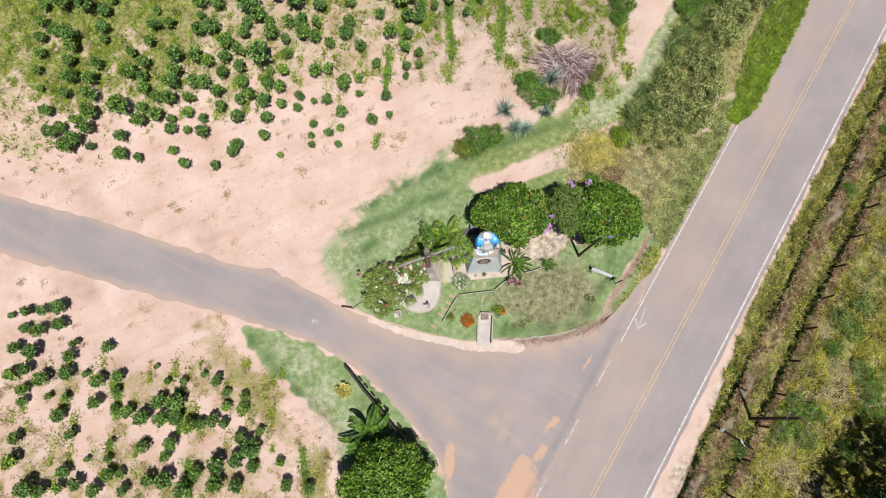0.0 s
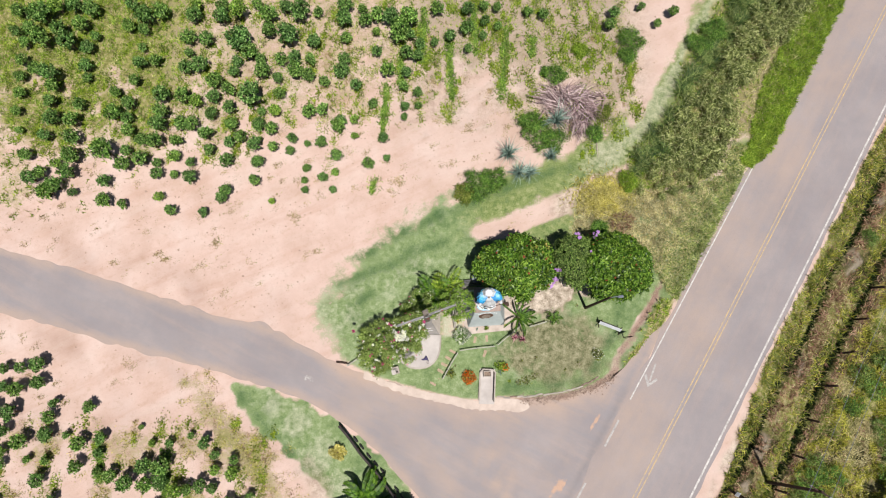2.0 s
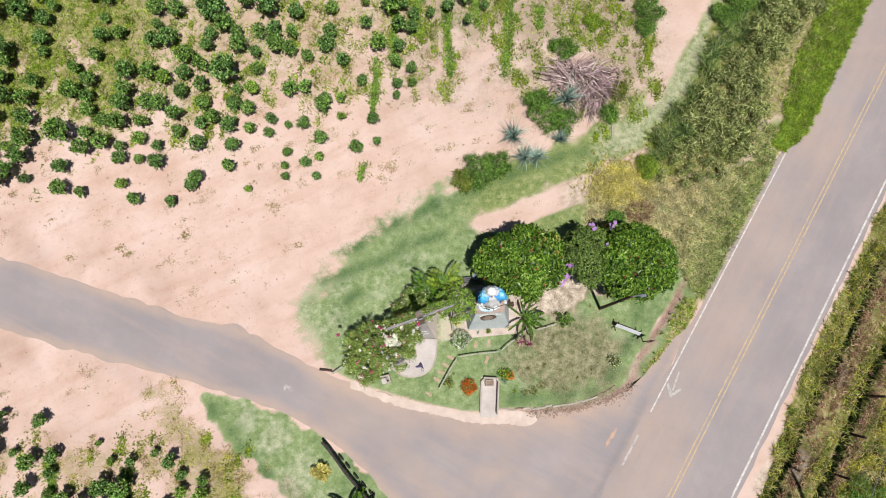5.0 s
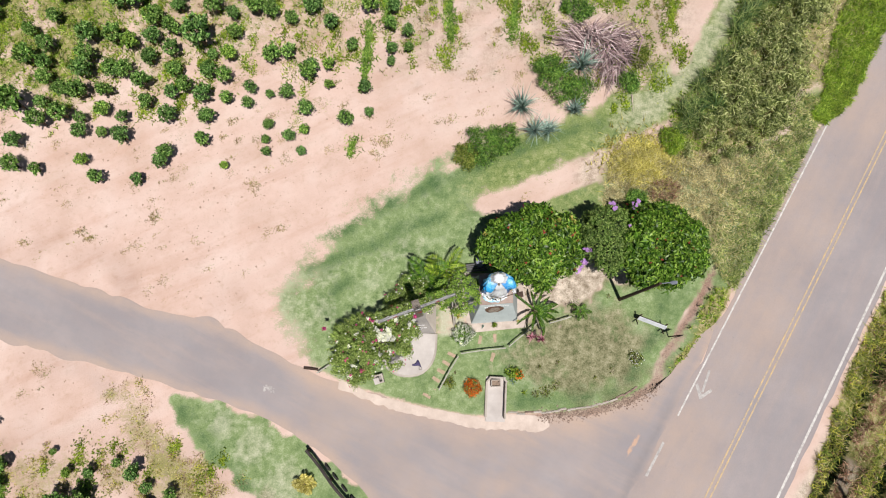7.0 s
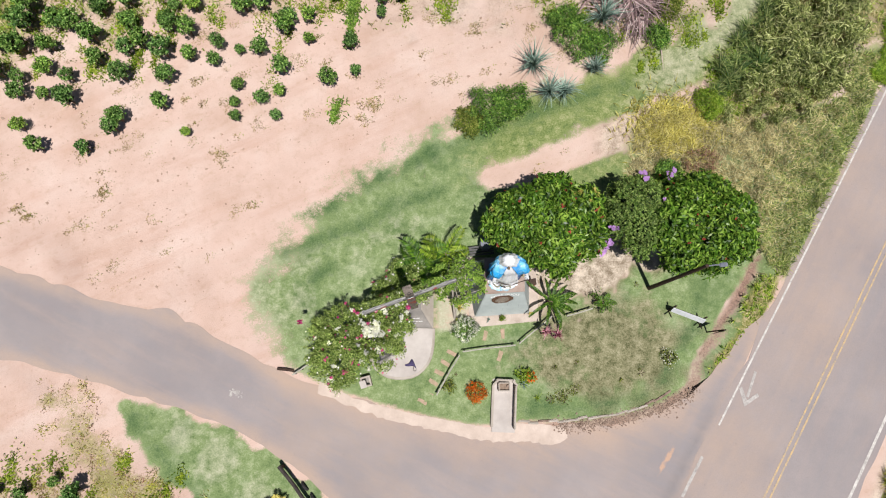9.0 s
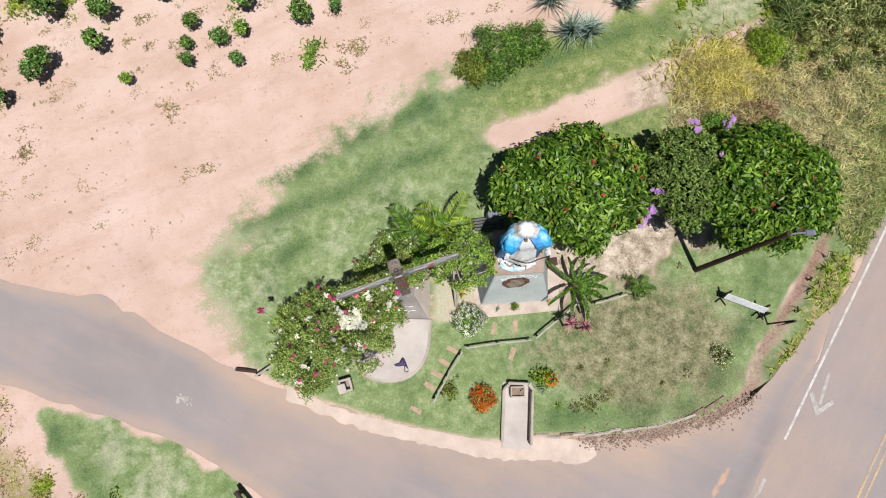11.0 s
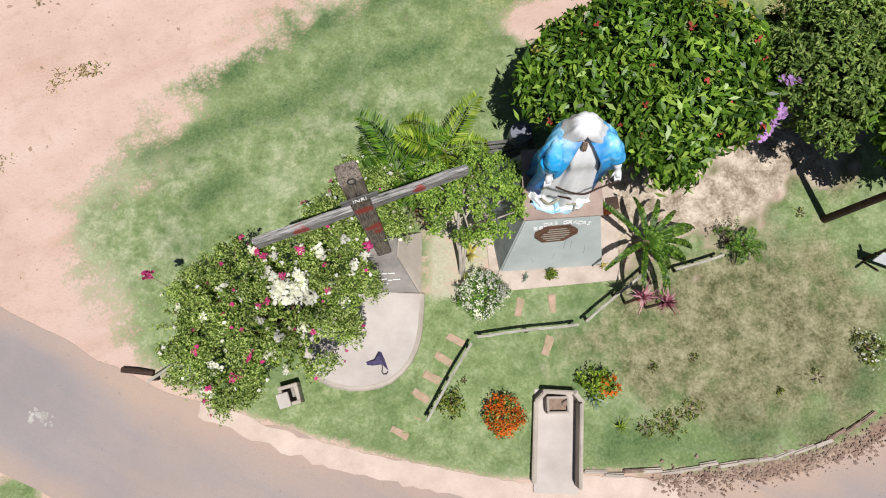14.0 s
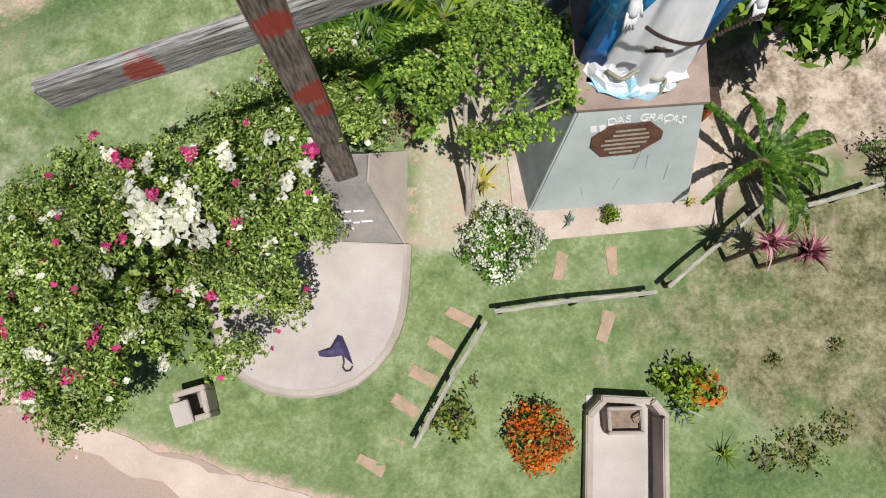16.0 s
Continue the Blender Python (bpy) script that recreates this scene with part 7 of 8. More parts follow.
def build_weeds():
    """Rough grass and weeds of the verges and the scrub, as three sheets of single blades."""
    rng = np.random.default_rng(150)
    x, y = rng.uniform(-36, 42, 260000), rng.uniform(-15, 36, 260000)
    _, weed, dry, _ = cover(x, y)
    off = (x - ROAD_AT[0]) * ROAD_OUT[0] + (y - ROAD_AT[1]) * ROAD_OUT[1]
    clump = noise_field(x, y, 1.6, 17) + 0.7 * noise_field(x, y, 0.6, 18)
    side = inside_depth(x, y, np.vstack([SIDE_NORTH, SIDE_SOUTH[::-1]]))
    keep = (weed > 0.15) & (weed * 1.15 + 0.25 * clump > rng.uniform(0.35, 1.1, len(x))) & (np.abs(off) > 3.5) & (side < -0.1) & (np.abs(off - 7.62) > 0.26) & (np.abs(off - 5.20) > 0.20)
    x, y, off, clump = x[keep], y[keep], off[keep], clump[keep]
    east = off > 0
    green = ((off < 5.05) | ((off > 6.5) & (off < 7.7))) & east
    brown = ((off > 5.4) & (off < 6.5) | (off > 7.85) & (off < 8.6)) & east
    beyond = (off > 8.3) & east
    tract = noise_field(x, y, 7.0, 29) + 0.5 * noise_field(x, y, 2.2, 30)
    r = rng.random(len(x))
    southwest = (y < 4) & (x < -6)
    west_verge = ~east & ~southwest
    straw_share = np.where(off > -9, np.where(y < 12, 0.30, 0.66), 0.22)
    for name, pick, height, lean, width, material, label in (
        ("roadside_grass", green & (r < 0.62) & ((off < 5.1) | (r < 0.4)) | beyond & (tract > 0.55) & (r < 0.62), 0.36, 0.28, 0.055, LEAF_WEED, "rough green grass along the road"),
        ("brown_weeds", brown & (r > 0.35) | green & (r > 0.88) | beyond & (r > 0.90), 0.30, 0.30, 0.05, LEAF_BROWN, "brown withered weeds beside the ditch"),
        ("olive_grass", beyond & (tract <= 0.55) & (tract > -0.45) & (r < 0.72) | green & (r >= 0.62) & (r < 0.88), 0.40, 0.34, 0.06, LEAF_OLIVE, "yellow-green rough grass beyond the fence"),
        ("sparse_grass", southwest & (r < 0.45), 0.13, 0.13, 0.04, LEAF_OLIVE, "sparse olive grass between lawn and field"),
        ("sparse_straw", southwest & (r >= 0.45) & (r < 0.75), 0.15, 0.14, 0.035, LEAF_STRAW, "sparse pale straw between lawn and field"),
        ("sparse_dry_grass", southwest & (r >= 0.75), 0.12, 0.12, 0.035, LEAF_BROWN, "sparse withered brown grass between lawn and field"),
        ("dry_grass", west_verge & (r < straw_share) | beyond & (tract <= -0.45) & (r < 0.72) | east & (r > 0.78) & (r < 0.9), 0.30, 0.30, 0.045, LEAF_STRAW, "dry straw-coloured grass in the verges"),
        ("field_weeds", west_verge & (r >= straw_share), 0.22, 0.20, 0.075, LEAF_BRIGHT, "low bright weeds between the crop plants"),
    ):
        n = int(pick.sum())
        each = 9 if name.startswith("sparse") else 3
        roots = np.repeat(np.stack([x[pick], y[pick], np.zeros(n) - 0.02], 1), each, 0)
        roots[:, :2] += rng.normal(size=(len(roots), 2)) * (0.06 if each == 3 else 0.12)
        h = height * np.repeat(np.clip(0.75 + 0.8 * clump[pick], 0.2, 2.1), each)
        ob = hold(name, blades(name, roots, h, lean, width, rng, 2), material)
        tagged(ob, label, "grass", kind="stuff")
    # near-black blades that draw the shadow lines of the ditch and the fence
    n = 15000
    a, o = rng.uniform(-14, 44, n), np.where(rng.random(n) < 0.6, 7.62, 5.20) + rng.normal(size=n) * 0.10
    o += np.where(o > 6.5, 0.08 * np.sin(a * 0.5), 0.15 * np.sin(a * 0.7))
    p = np.stack([ROAD_AT[0] + ROAD_TO[0] * a + ROAD_OUT[0] * o, ROAD_AT[1] + ROAD_TO[1] * a + ROAD_OUT[1] * o, np.zeros(n)], 1)
    p[:, 2] = relief(p[:, 0], p[:, 1])
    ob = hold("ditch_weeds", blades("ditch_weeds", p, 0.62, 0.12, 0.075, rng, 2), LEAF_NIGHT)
    tagged(ob, "near-black blades standing in for shadow along ditch and fence", "weeds", kind="stuff")
    # withered seedlings and clods on the bare soil
    centre = np.repeat(np.stack([rng.uniform(-34, 14, 900), np.where(rng.random(900) < 0.7, rng.uniform(7, 30, 900), rng.uniform(-12, 5, 900))], 1), 10, 0) + rng.normal(size=(9000, 2)) * 0.16
    x, y = centre[:, 0], centre[:, 1]
    lawn2, weed2, _, _ = cover(x, y)
    patch = noise_field(x, y, 3.0, 19)
    clear = (x - ROAD_AT[0]) * ROAD_OUT[0] + (y - ROAD_AT[1]) * ROAD_OUT[1] < -5
    bare = clear & (lawn2 < 0.1) & (weed2 < 0.6) & (inside_depth(x, y, np.vstack([SIDE_NORTH, SIDE_SOUTH[::-1]])) < -0.6) & (patch + np.where(y < 6, 0.3, 0.05 * (y - 12)) > rng.uniform(-0.5, 1.0, len(x)))
    roots = np.repeat(np.stack([x[bare], y[bare], np.zeros(bare.sum()) - 0.01], 1), 9, 0)
    roots[:, :2] += rng.normal(size=(len(roots), 2)) * 0.06
    ob = hold("withered_weeds", blades("withered_weeds", roots, 0.07, 0.10, 0.030, rng, 2), LEAF_WITHERED)
    tagged(ob, "withered low weeds scattered over bare soil", "weeds", kind="stuff")
    ob = hold("soil_weeds", blades("soil_weeds", roots[::4] + np.array([0.25, 0.1, 0]), 0.08, 0.10, 0.035, rng, 2), LEAF_WEED)
    tagged(ob, "small green weeds scattered over bare soil", "weeds", kind="stuff")
    n = 5200
    at = np.stack([rng.uniform(-36, 16, n), np.where(rng.random(n) < 0.72, rng.uniform(6, 32, n), rng.uniform(-12, 5, n))], 1)
    lawn4, _, _, _ = cover(at[:, 0], at[:, 1])
    at = at[(lawn4 < 0.1) & ((at[:, 0] - ROAD_AT[0]) * ROAD_OUT[0] + (at[:, 1] - ROAD_AT[1]) * ROAD_OUT[1] < -5) & (inside_depth(at[:, 0], at[:, 1], np.vstack([SIDE_NORTH, SIDE_SOUTH[::-1]])) < -0.4)]
    size = (0.020 + 0.070 * rng.random(len(at)) ** 3)[:, None, None]
    corners = np.array([(1, 0, -0.2), (0, 1, -0.2), (-1, 0, -0.2), (0, -1, -0.2), (0, 0, 0.8)])[None] * size + rng.normal(size=(len(at), 5, 3)) * size * 0.25
    tri = np.array([(0, 1, 4), (1, 2, 4), (2, 3, 4), (3, 0, 4)])
    ob = hold("soil_clods", mesh_from("soil_clods", (corners + np.c_[at, relief(at[:, 0], at[:, 1])][:, None]).reshape(-1, 3), (np.arange(len(at))[:, None, None] * 5 + tri).reshape(-1, 3)), mottled("dry_clod", (0.20, 0.13, 0.09), (0.52, 0.38, 0.30), 2.0))
    tagged(ob, "small dry clods and stones on bare soil", "clods", kind="stuff")
    # long streaks of bright weeds along some crop rows
    bits = []
    for (ax, ay), (bx, by) in (((-4.7, 24.4), (-4.85, 20.0)), ((-0.3, 28.6), (0.2, 23.3)), ((4.1, 29.3), (3.8, 23.4)), ((-5.2, 17.0), (-5.4, 16.0)), ((-3.8, 26.5), (-3.7, 24.4)), ((6.1, 28.6), (6.0, 27.0)), ((-2.2, 30.5), (-2.3, 26.2)), ((1.5, 30.8), (1.8, 27.0)), ((-16.0, 28.0), (-15.6, 26.2)), ((-18.0, -2.2), (-17.8, -5.2)), ((-22.6, -1.2), (-22.2, -4.4)), ((-9.2, -6.0), (-8.6, -9.0)), ((-17.0, -7.0), (-16.6, -9.5))):
        n = int(330 * math.hypot(bx - ax, by - ay))
        u = rng.random(n)
        wide = 0.06 + 0.17 * np.clip(0.5 + np.sin(u * 11 + ax) * 0.5 + 0.3 * np.sin(u * 29), 0, 1.2)
        bits.append(np.stack([ax + (bx - ax) * u + rng.normal(size=n) * wide, ay + (by - ay) * u + rng.normal(size=n) * 0.15, np.zeros(n) - 0.01], 1))
    bits = np.vstack(bits)
    ob = hold("row_weeds", blades("row_weeds", bits, 0.24, 0.16, 0.075, rng, 2), leafy("row_weed_leaf", (0.04, 0.10, 0.012), (0.15, 0.27, 0.035), (0.36, 0.48, 0.10)))
    tagged(ob, "long streaks of bright green weeds along crop rows", "weeds", kind="stuff")
    # bright low weeds in dense patches between the crop rows
    spots = np.stack([np.where(rng.random(1500) < 0.45, rng.uniform(-4, 14, 1500), rng.uniform(-34, -4, 1500)), np.where(rng.random(1500) < 0.72, rng.uniform(18, 33, 1500), rng.uniform(-11, 1, 1500))], 1)
    _, weed3, _, _ = cover(spots[:, 0], spots[:, 1])
    spots = spots[(weed3 > 0.12) & (noise_field(spots[:, 0], spots[:, 1], 4.0, 31) > rng.uniform(-0.9, 0.6, 1500) - 0.35 * (spots[:, 0] > -4)) & ((spots[:, 1] > 10) | (spots[:, 0] < -8))]
    roots = np.repeat(np.c_[spots, np.zeros(len(spots))], 84, 0)
    roots[:, :2] += rng.normal(size=(len(roots), 2)) * np.repeat(rng.uniform(0.10, 0.30, (len(spots), 1)), 84, 0) * np.array([0.8, 1.5])
    ob = hold("patch_weeds", blades("patch_weeds", roots, 0.18, 0.13, 0.07, rng, 2), leafy("patch_weed_leaf", (0.07, 0.13, 0.01), (0.20, 0.28, 0.02), (0.40, 0.46, 0.06)))
    tagged(ob, "dense patches of bright weeds between crop rows", "weeds", kind="stuff")
    # yellow grass beside the cane
    p = rng.normal(size=(2600, 2)) * np.array([0.95, 0.75]) + np.array([11.3, 16.3])
    ob = hold("yellow_grass", blades("yellow_grass", np.c_[p, np.zeros(len(p))], 0.45, 0.35, 0.05, rng, 2), LEAF_GOLD)
    tagged(ob, "patch of yellowing tall grass beside the cane", "grass", kind="stuff")
    # pale meadow between the trees, the cane and the road
    p = scatter(MEADOW, 13000, rng)
    near = 1 + ((p[:, 0] - ROAD_AT[0]) * ROAD_OUT[0] + (p[:, 1] - ROAD_AT[1]) * ROAD_OUT[1] + 3.5) / 4
    share = 0.5 * rng.random(len(p)) + 0.5 * np.clip(near, 0, 1)
    tall = np.clip(0.8 + 0.6 * noise_field(p[:, 0], p[:, 1], 1.4, 23), 0.25, 1.7)
    for name, pick, material, label in (("meadow_straw", share < 0.5, LEAF_STRAW, "pale dry meadow grass beside the road"), ("meadow_grass", share >= 0.5, LEAF_CANE, "grey-green meadow grass beside the road")):
        ob = hold(name, blades(name, np.c_[p[pick], np.zeros(int(pick.sum()))], 0.34 * tall[pick], 0.32, 0.05, rng, 2), material)
        tagged(ob, label, "grass", kind="stuff")
    # taller bright grass where the verge meets the road
    n = 26000
    s = 19.8 + 27 * rng.random(n) ** 1.15
    edge = np.interp(s, [19.8, 20.8, 22.5, 26, 32, 40, 47], [-3.5, -2.95, -2.72, -2.80, -3.00, -3.10, -3.15]) + 0.10 * noise_field(s, 0 * s, 1.1, 41)
    o = edge - rng.random(n) ** 1.5 * np.interp(s, [19.8, 22.5, 26], [0.8, 1.9, 2.7])
    p = np.stack([ROAD_AT[0] + ROAD_TO[0] * s + ROAD_OUT[0] * o, ROAD_AT[1] + ROAD_TO[1] * s + ROAD_OUT[1] * o, np.zeros(n)], 1)
    ob = hold("verge_grass", blades("verge_grass", p, 0.42, 0.26, 0.065, rng, 2), LEAF_BRIGHT)
    tagged(ob, "bright green grass hanging over the road edge", "grass", kind="stuff")


build_weeds()

# ---- the crop: single bushes in the two fields ----
CROP_ROWS = []
CROP_ROWS += [
    (14.2, 31.2, 0.37), (16.6, 30.8, 0.46), (2.3, 30.7, 0.42), (3.3, 30.7, 0.42), (12.1, 30.6, 0.50), (1.1, 30.4, 0.54),
    (5.6, 30.4, 0.42), (-1.2, 30.3, 0.58), (-14.7, 30.2, 0.50), (-8.1, 30.2, 0.66), (6.8, 30.2, 0.46), (-6.8, 30.1, 0.42),
    (-12.6, 30.0, 0.58), (-19.2, 29.9, 0.50), (15.4, 29.9, 0.37), (-17.3, 29.8, 0.58), (-10.1, 29.7, 0.42), (-24.0, 29.6, 0.58),
    (-11.4, 29.6, 0.83), (-5.7, 29.6, 0.66), (2.4, 29.5, 0.42), (11.8, 29.5, 0.54), (-28.2, 29.4, 0.66), (-16.0, 29.4, 0.75),
    (-4.6, 29.4, 0.75), (-29.6, 29.3, 0.66), (-13.8, 29.3, 0.75), (-27.0, 29.2, 0.75), (-21.8, 29.2, 0.75), (-6.5, 29.2, 0.58),
]
CROP_ROWS += [
    (-3.3, 29.2, 0.91), (3.4, 29.2, 0.37), (-19.3, 29.1, 0.66), (-8.1, 29.1, 0.66), (-17.2, 28.9, 0.66), (-32.3, 28.8, 0.58),
    (1.1, 28.8, 0.58), (-22.9, 28.7, 0.75), (-30.6, 28.5, 0.91), (2.3, 28.4, 0.37), (-5.7, 28.3, 0.37), (-3.3, 28.2, 0.58),
    (-3.9, 28.1, 0.83), (-0.1, 28.1, 0.50), (-24.1, 28.0, 0.58), (-27.6, 27.9, 0.66), (-13.6, 27.9, 0.66), (-23.0, 27.8, 0.50),
    (-7.9, 27.7, 0.50), (-1.3, 27.6, 0.37), (-29.1, 27.5, 0.62), (-12.1, 27.5, 0.91), (-2.4, 27.5, 0.46), (-31.2, 27.4, 0.62),
    (-32.4, 27.2, 0.50), (-19.5, 27.2, 0.66), (-10.2, 27.2, 0.58), (1.2, 27.2, 0.42), (-26.5, 27.1, 0.42), (-18.2, 27.1, 0.62),
]
CROP_ROWS += [
    (-15.8, 27.1, 1.00), (-5.5, 26.7, 0.46), (-30.3, 26.6, 0.75), (-3.3, 26.6, 0.58), (-28.2, 26.4, 0.75), (-23.0, 26.4, 0.37),
    (-2.5, 26.4, 0.50), (-31.6, 26.4, 0.50), (-14.9, 26.2, 0.71), (-26.9, 26.1, 0.58), (-19.4, 26.0, 0.42), (-7.9, 26.0, 0.58),
    (-11.6, 25.9, 0.62), (-10.4, 25.9, 0.50), (-12.6, 25.8, 0.54), (-14.1, 25.7, 0.50), (-15.8, 25.5, 0.50), (-21.8, 25.3, 0.50),
    (-4.6, 25.2, 0.62), (-22.9, 25.1, 0.54), (-18.5, 25.1, 0.71), (-3.3, 25.1, 0.50), (-31.6, 25.0, 0.50), (-8.1, 25.0, 0.66),
    (-19.4, 24.8, 0.58), (-11.4, 24.8, 0.71), (-26.9, 24.7, 0.58), (-13.8, 24.7, 0.66), (-15.9, 24.6, 0.50), (-10.5, 24.6, 0.58),
]
CROP_ROWS += [
    (-30.5, 24.3, 0.62), (-12.7, 24.3, 0.46), (-9.3, 24.2, 0.46), (-6.9, 24.0, 0.50), (-3.4, 24.0, 0.46), (-29.2, 23.8, 0.75),
    (-26.7, 23.8, 0.42), (-17.3, 23.8, 0.66), (-31.6, 23.7, 0.50), (-23.1, 23.7, 0.50), (-2.4, 23.6, 0.42), (-16.2, 23.3, 0.58),
    (-12.5, 23.1, 0.50), (-28.9, 23.0, 0.58), (-24.4, 22.7, 0.46), (-21.0, 22.6, 0.71), (-17.3, 22.6, 0.62), (-14.4, 22.6, 1.00),
    (-5.6, 22.6, 0.42), (-2.3, 22.6, 0.33), (-19.4, 22.5, 0.66), (-3.3, 22.5, 0.42), (-31.4, 22.4, 0.50), (-18.5, 22.2, 0.58),
    (-9.3, 22.0, 0.54), (-23.3, 21.9, 0.58), (-29.0, 21.8, 0.54), (-16.0, 21.8, 0.58), (-10.2, 21.8, 0.58), (-26.9, 21.7, 0.50),
]
CROP_ROWS += [
    (-12.7, 21.7, 0.54), (-13.7, 21.7, 0.37), (-3.3, 21.7, 0.33), (-17.3, 21.3, 0.54), (-20.9, 21.3, 0.62), (-6.9, 21.3, 0.42),
    (-7.9, 21.2, 0.50), (-31.4, 21.0, 0.42), (-24.2, 21.0, 0.71), (-23.3, 20.8, 0.50), (-8.0, 20.7, 0.62), (-15.8, 20.6, 0.58),
    (-13.8, 20.6, 0.58), (-28.7, 20.5, 0.66), (-19.3, 20.5, 0.62), (-18.6, 20.5, 0.58), (-27.2, 20.4, 0.62), (-21.0, 20.4, 0.71),
    (-12.8, 20.3, 0.54), (-6.8, 20.1, 0.33), (-4.7, 20.0, 0.46), (-23.1, 19.8, 0.54), (-17.5, 19.8, 0.58), (-11.3, 19.7, 0.42),
    (-31.1, 19.6, 0.33), (-15.0, 19.6, 0.58), (-9.2, 19.5, 0.50), (-10.2, 19.4, 0.29), (-29.1, 19.2, 0.54), (-22.1, 19.2, 0.58),
]
CROP_ROWS += [
    (-19.6, 19.2, 0.50), (-15.8, 19.2, 0.50), (-27.0, 19.1, 0.62), (-21.0, 19.1, 0.62), (-13.9, 19.1, 0.62), (-12.6, 19.0, 0.46),
    (-11.4, 18.8, 0.42), (-17.1, 18.6, 0.50), (-8.0, 18.5, 0.54), (-4.4, 18.5, 0.33), (-23.1, 18.3, 0.46), (-24.5, 18.2, 0.83),
    (-19.6, 18.0, 0.50), (-5.7, 18.0, 0.50), (-15.8, 17.8, 0.58), (-13.6, 17.8, 0.54), (-30.2, 17.7, 0.54), (-26.9, 17.7, 0.71),
    (-21.9, 17.7, 0.62), (-18.4, 17.6, 0.42), (-20.8, 17.5, 0.42), (-10.1, 17.5, 0.37), (-8.0, 17.3, 0.37), (-28.1, 17.2, 0.42),
    (-23.1, 17.2, 0.62), (-8.9, 16.9, 0.42), (-20.7, 16.7, 0.50), (-19.5, 16.7, 0.37), (-10.2, 16.6, 0.33), (-27.0, 16.5, 0.66),
]
CROP_ROWS += [
    (-18.3, 16.5, 0.58), (-29.0, 16.4, 0.50), (-13.7, 16.4, 0.50), (-29.6, 16.0, 0.58), (-24.4, 16.0, 0.54), (-8.1, 16.0, 0.33),
    (-10.1, 15.9, 0.33), (-15.7, 15.6, 0.54), (-27.8, 15.5, 0.71), (-26.6, 15.1, 0.37), (-15.9, 15.1, 0.50), (-28.2, 15.0, 0.66),
    (-20.4, 15.0, 0.42), (-12.4, 15.0, 0.29), (-24.2, 14.6, 0.58), (-22.9, 14.4, 0.42), (-17.1, 14.0, 0.42), (-19.4, 14.0, 0.50),
]
CROP_ROWS += [
    (-27.0, 3.1, 0.70), (-28.2, 2.8, 0.52), (-29.3, 2.7, 0.52), (-30.5, 2.4, 0.35), (-26.9, 1.9, 0.65), (-29.3, 1.5, 0.52),
    (-28.3, 1.4, 0.65), (-25.7, 0.6, 0.43), (-23.3, 0.4, 0.57), (-29.7, 0.1, 0.61), (-28.4, -0.1, 0.74), (-25.9, -0.3, 0.57),
    (-19.8, -0.8, 0.26), (-16.4, -1.2, 0.35), (-28.8, -1.3, 0.61), (-25.9, -1.5, 0.70), (-24.7, -1.5, 0.35), (-22.2, -1.6, 0.57),
    (-15.4, -1.6, 0.57), (-29.8, -1.7, 0.61), (-17.7, -1.7, 0.43), (-18.9, -1.8, 0.35), (-27.5, -1.9, 0.74), (-23.6, -1.9, 0.70),
    (-14.7, -2.4, 0.43), (-22.3, -2.5, 0.43), (-13.4, -2.6, 0.43), (-28.8, -2.7, 0.57), (-25.8, -3.1, 0.43), (-27.0, -3.1, 0.35),
]
CROP_ROWS += [
    (-19.2, -3.2, 0.70), (-18.0, -3.2, 0.87), (-14.6, -3.3, 0.52), (-23.6, -3.4, 0.61), (-28.7, -3.5, 0.48), (-13.4, -3.5, 0.61),
    (-22.3, -3.7, 0.43), (-21.3, -3.9, 0.61), (-18.0, -4.2, 0.74), (-26.1, -4.3, 0.65), (-20.2, -4.3, 0.74), (-18.9, -4.3, 0.74),
    (-15.4, -4.3, 0.61), (-14.6, -4.5, 0.52), (-16.2, -4.6, 0.52), (-16.9, -4.7, 0.70), (-12.1, -4.9, 0.43), (-13.4, -5.4, 0.61),
    (-25.0, -5.6, 0.52), (-18.1, -5.9, 0.65), (-12.6, -6.0, 0.87), (-28.8, -6.0, 0.57), (-22.3, -6.0, 0.35), (-20.0, -6.2, 0.61),
    (-13.5, -6.8, 0.78), (-18.4, -6.8, 0.52), (-10.6, -6.9, 0.43), (-14.8, -7.1, 0.78), (-22.3, -7.1, 0.39), (-12.4, -7.2, 0.57),
]
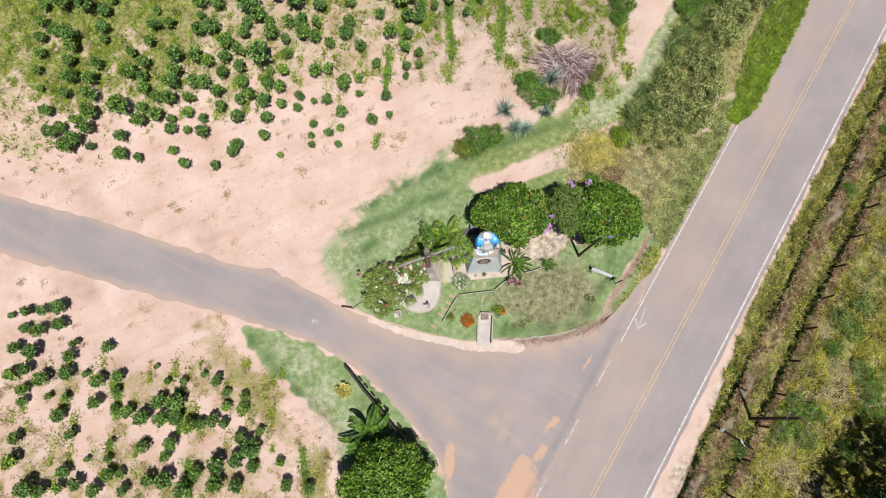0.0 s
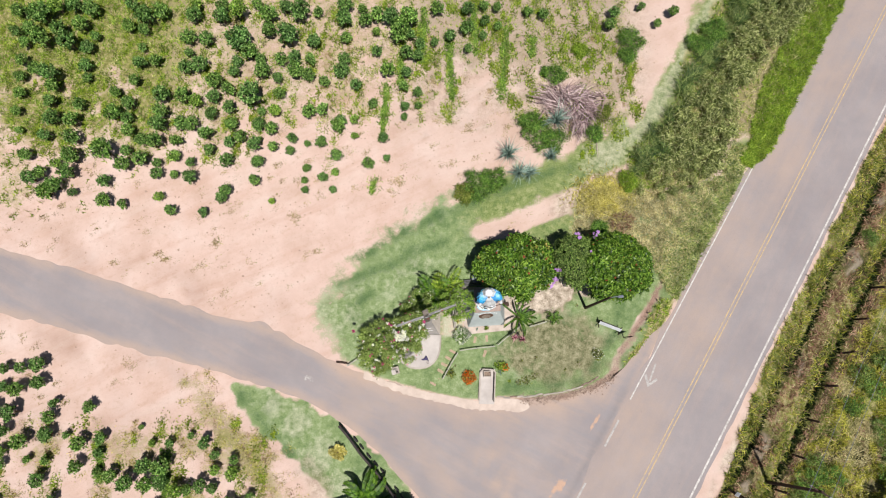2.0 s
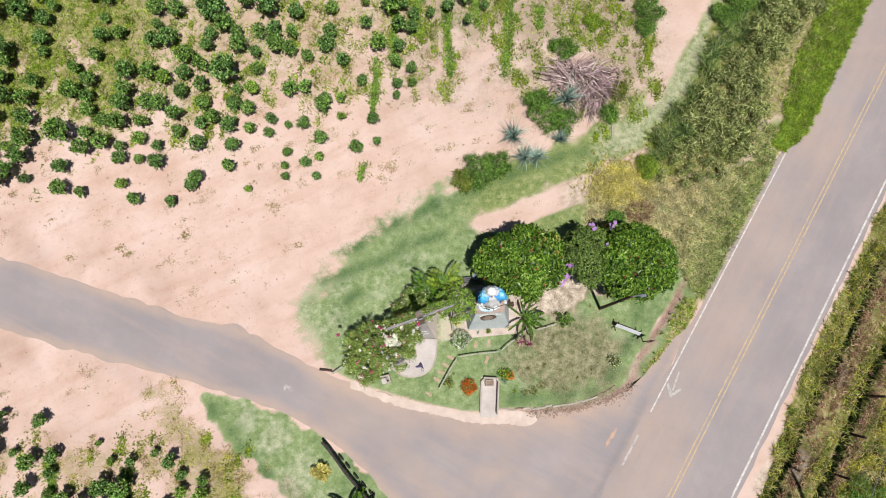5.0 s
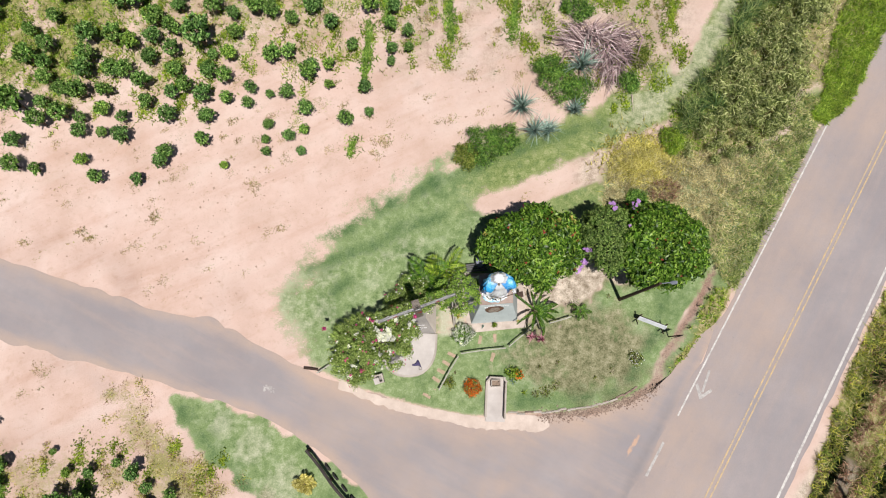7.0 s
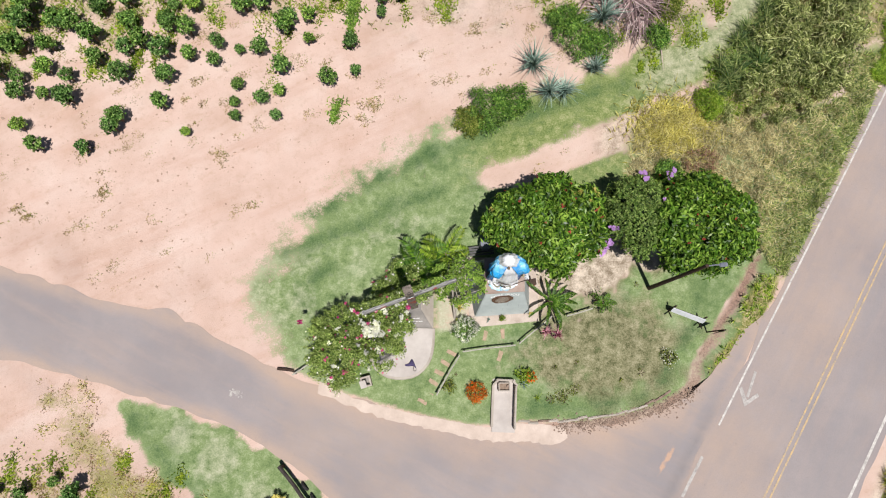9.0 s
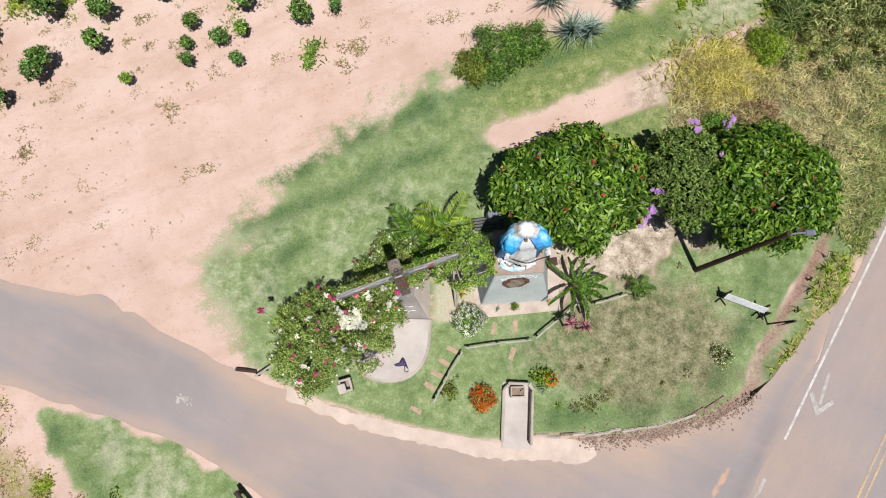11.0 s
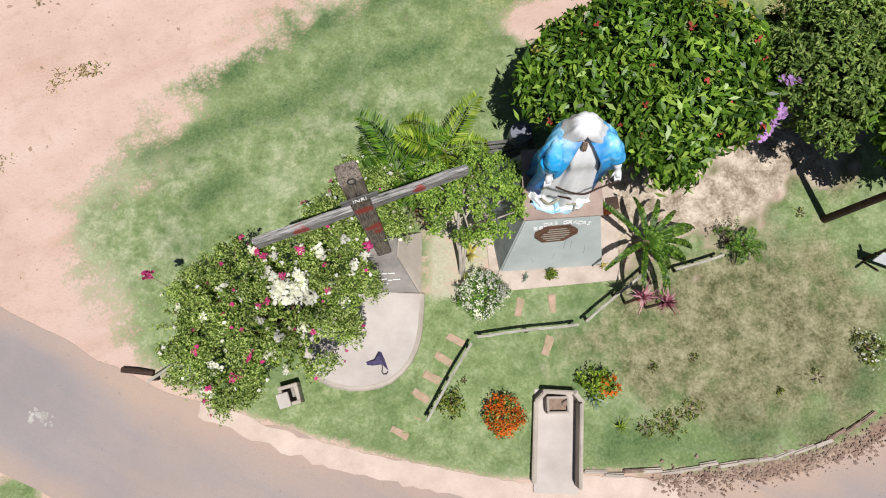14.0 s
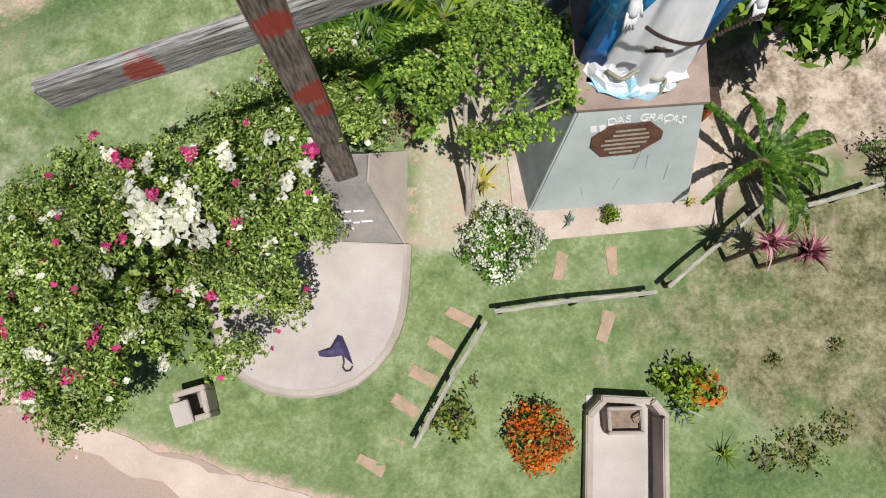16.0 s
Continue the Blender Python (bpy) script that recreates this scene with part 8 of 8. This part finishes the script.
CROP_ROWS += [
    (-23.8, -7.2, 0.30), (-28.8, -7.4, 0.70), (-16.2, -7.8, 0.61), (-25.2, -8.0, 0.61), (-21.3, -8.0, 0.43), (-22.1, -8.1, 0.61),
    (-19.3, -8.3, 0.61), (-18.2, -8.3, 0.78), (-14.8, -8.4, 0.78), (-10.0, -8.4, 0.57), (-13.4, -8.5, 0.65), (-8.4, -8.5, 0.52),
    (-16.9, -8.8, 0.78), (-24.2, -8.8, 0.61), (-25.4, -9.1, 0.52), (-21.0, -9.1, 0.52), (-27.5, -9.2, 0.87), (-23.0, -9.2, 0.65),
    (-26.6, -9.3, 0.61),
]


def build_crop():
    rng = np.random.default_rng(160)
    kinds = []
    for k in range(6):
        ob = thing("crop_bush", (0, 0, 0), "leafy dark green crop bush on bare soil", "crop plant", "crop bushes in the field")
        blobs = [(0, 0, 1.32, 0.64, 0.64, 0.46)]
        for j in range(14):
            a, e = j * 2.399 + k, math.asin(0.02 + 0.95 * (j + 0.5) / 14)
            r = 0.68 * math.cos(e) * rng.uniform(0.80, 1.22)
            s = rng.uniform(0.19, 0.31)
            blobs.append((r * math.cos(a), r * math.sin(a), 1.20 + 0.60 * math.sin(e) * rng.uniform(0.85, 1.15), s, s, s * 0.8))
        bm = bmesh.new()
        for j in range(5):
            a = j * 1.257 + k
            tube([(0, 0, -0.05), (0.12 * math.cos(a), 0.12 * math.sin(a), 0.7), (0.5 * math.cos(a), 0.5 * math.sin(a), 1.45)], [0.04, 0.03, 0.012], 5, bm)
        part("stem", bm, BARK, ob)
        crown("foliage", blobs, 900, 0.23, 0.105, LEAF_CROP, ob, rng, up=0.15, depth=0.30, spread=0.40, reach=0.19)
        # near-black leaves colour in the shade under the bush's canopy
        crown("inner_foliage", [(0, 0, 1.12, 0.56, 0.56, 0.40)], 130, 0.4, 0.24, LEAF_NIGHT, ob, rng, "inner leaves coloured near black for shade", up=0.2, reach=0.05)
        kinds.append(ob)
    first = []
    for k, (x, y, r) in enumerate(CROP_ROWS):
        r *= 0.84 if y < 4 else 0.97
        lift = 0.60 * r / 42
        m = pose(x - x * lift, y + (4.6 - y) * lift, 0, 0, 0, rng.uniform(0, 360)) @ Matrix.Diagonal((r, r, r * rng.uniform(1.2, 1.5), 1))
        if k < 6:
            first.append(m)
        else:
            copy_thing(kinds[rng.integers(6)], m)
    for ob, m in zip(kinds, first):
        ob.matrix_basis = m


build_crop()
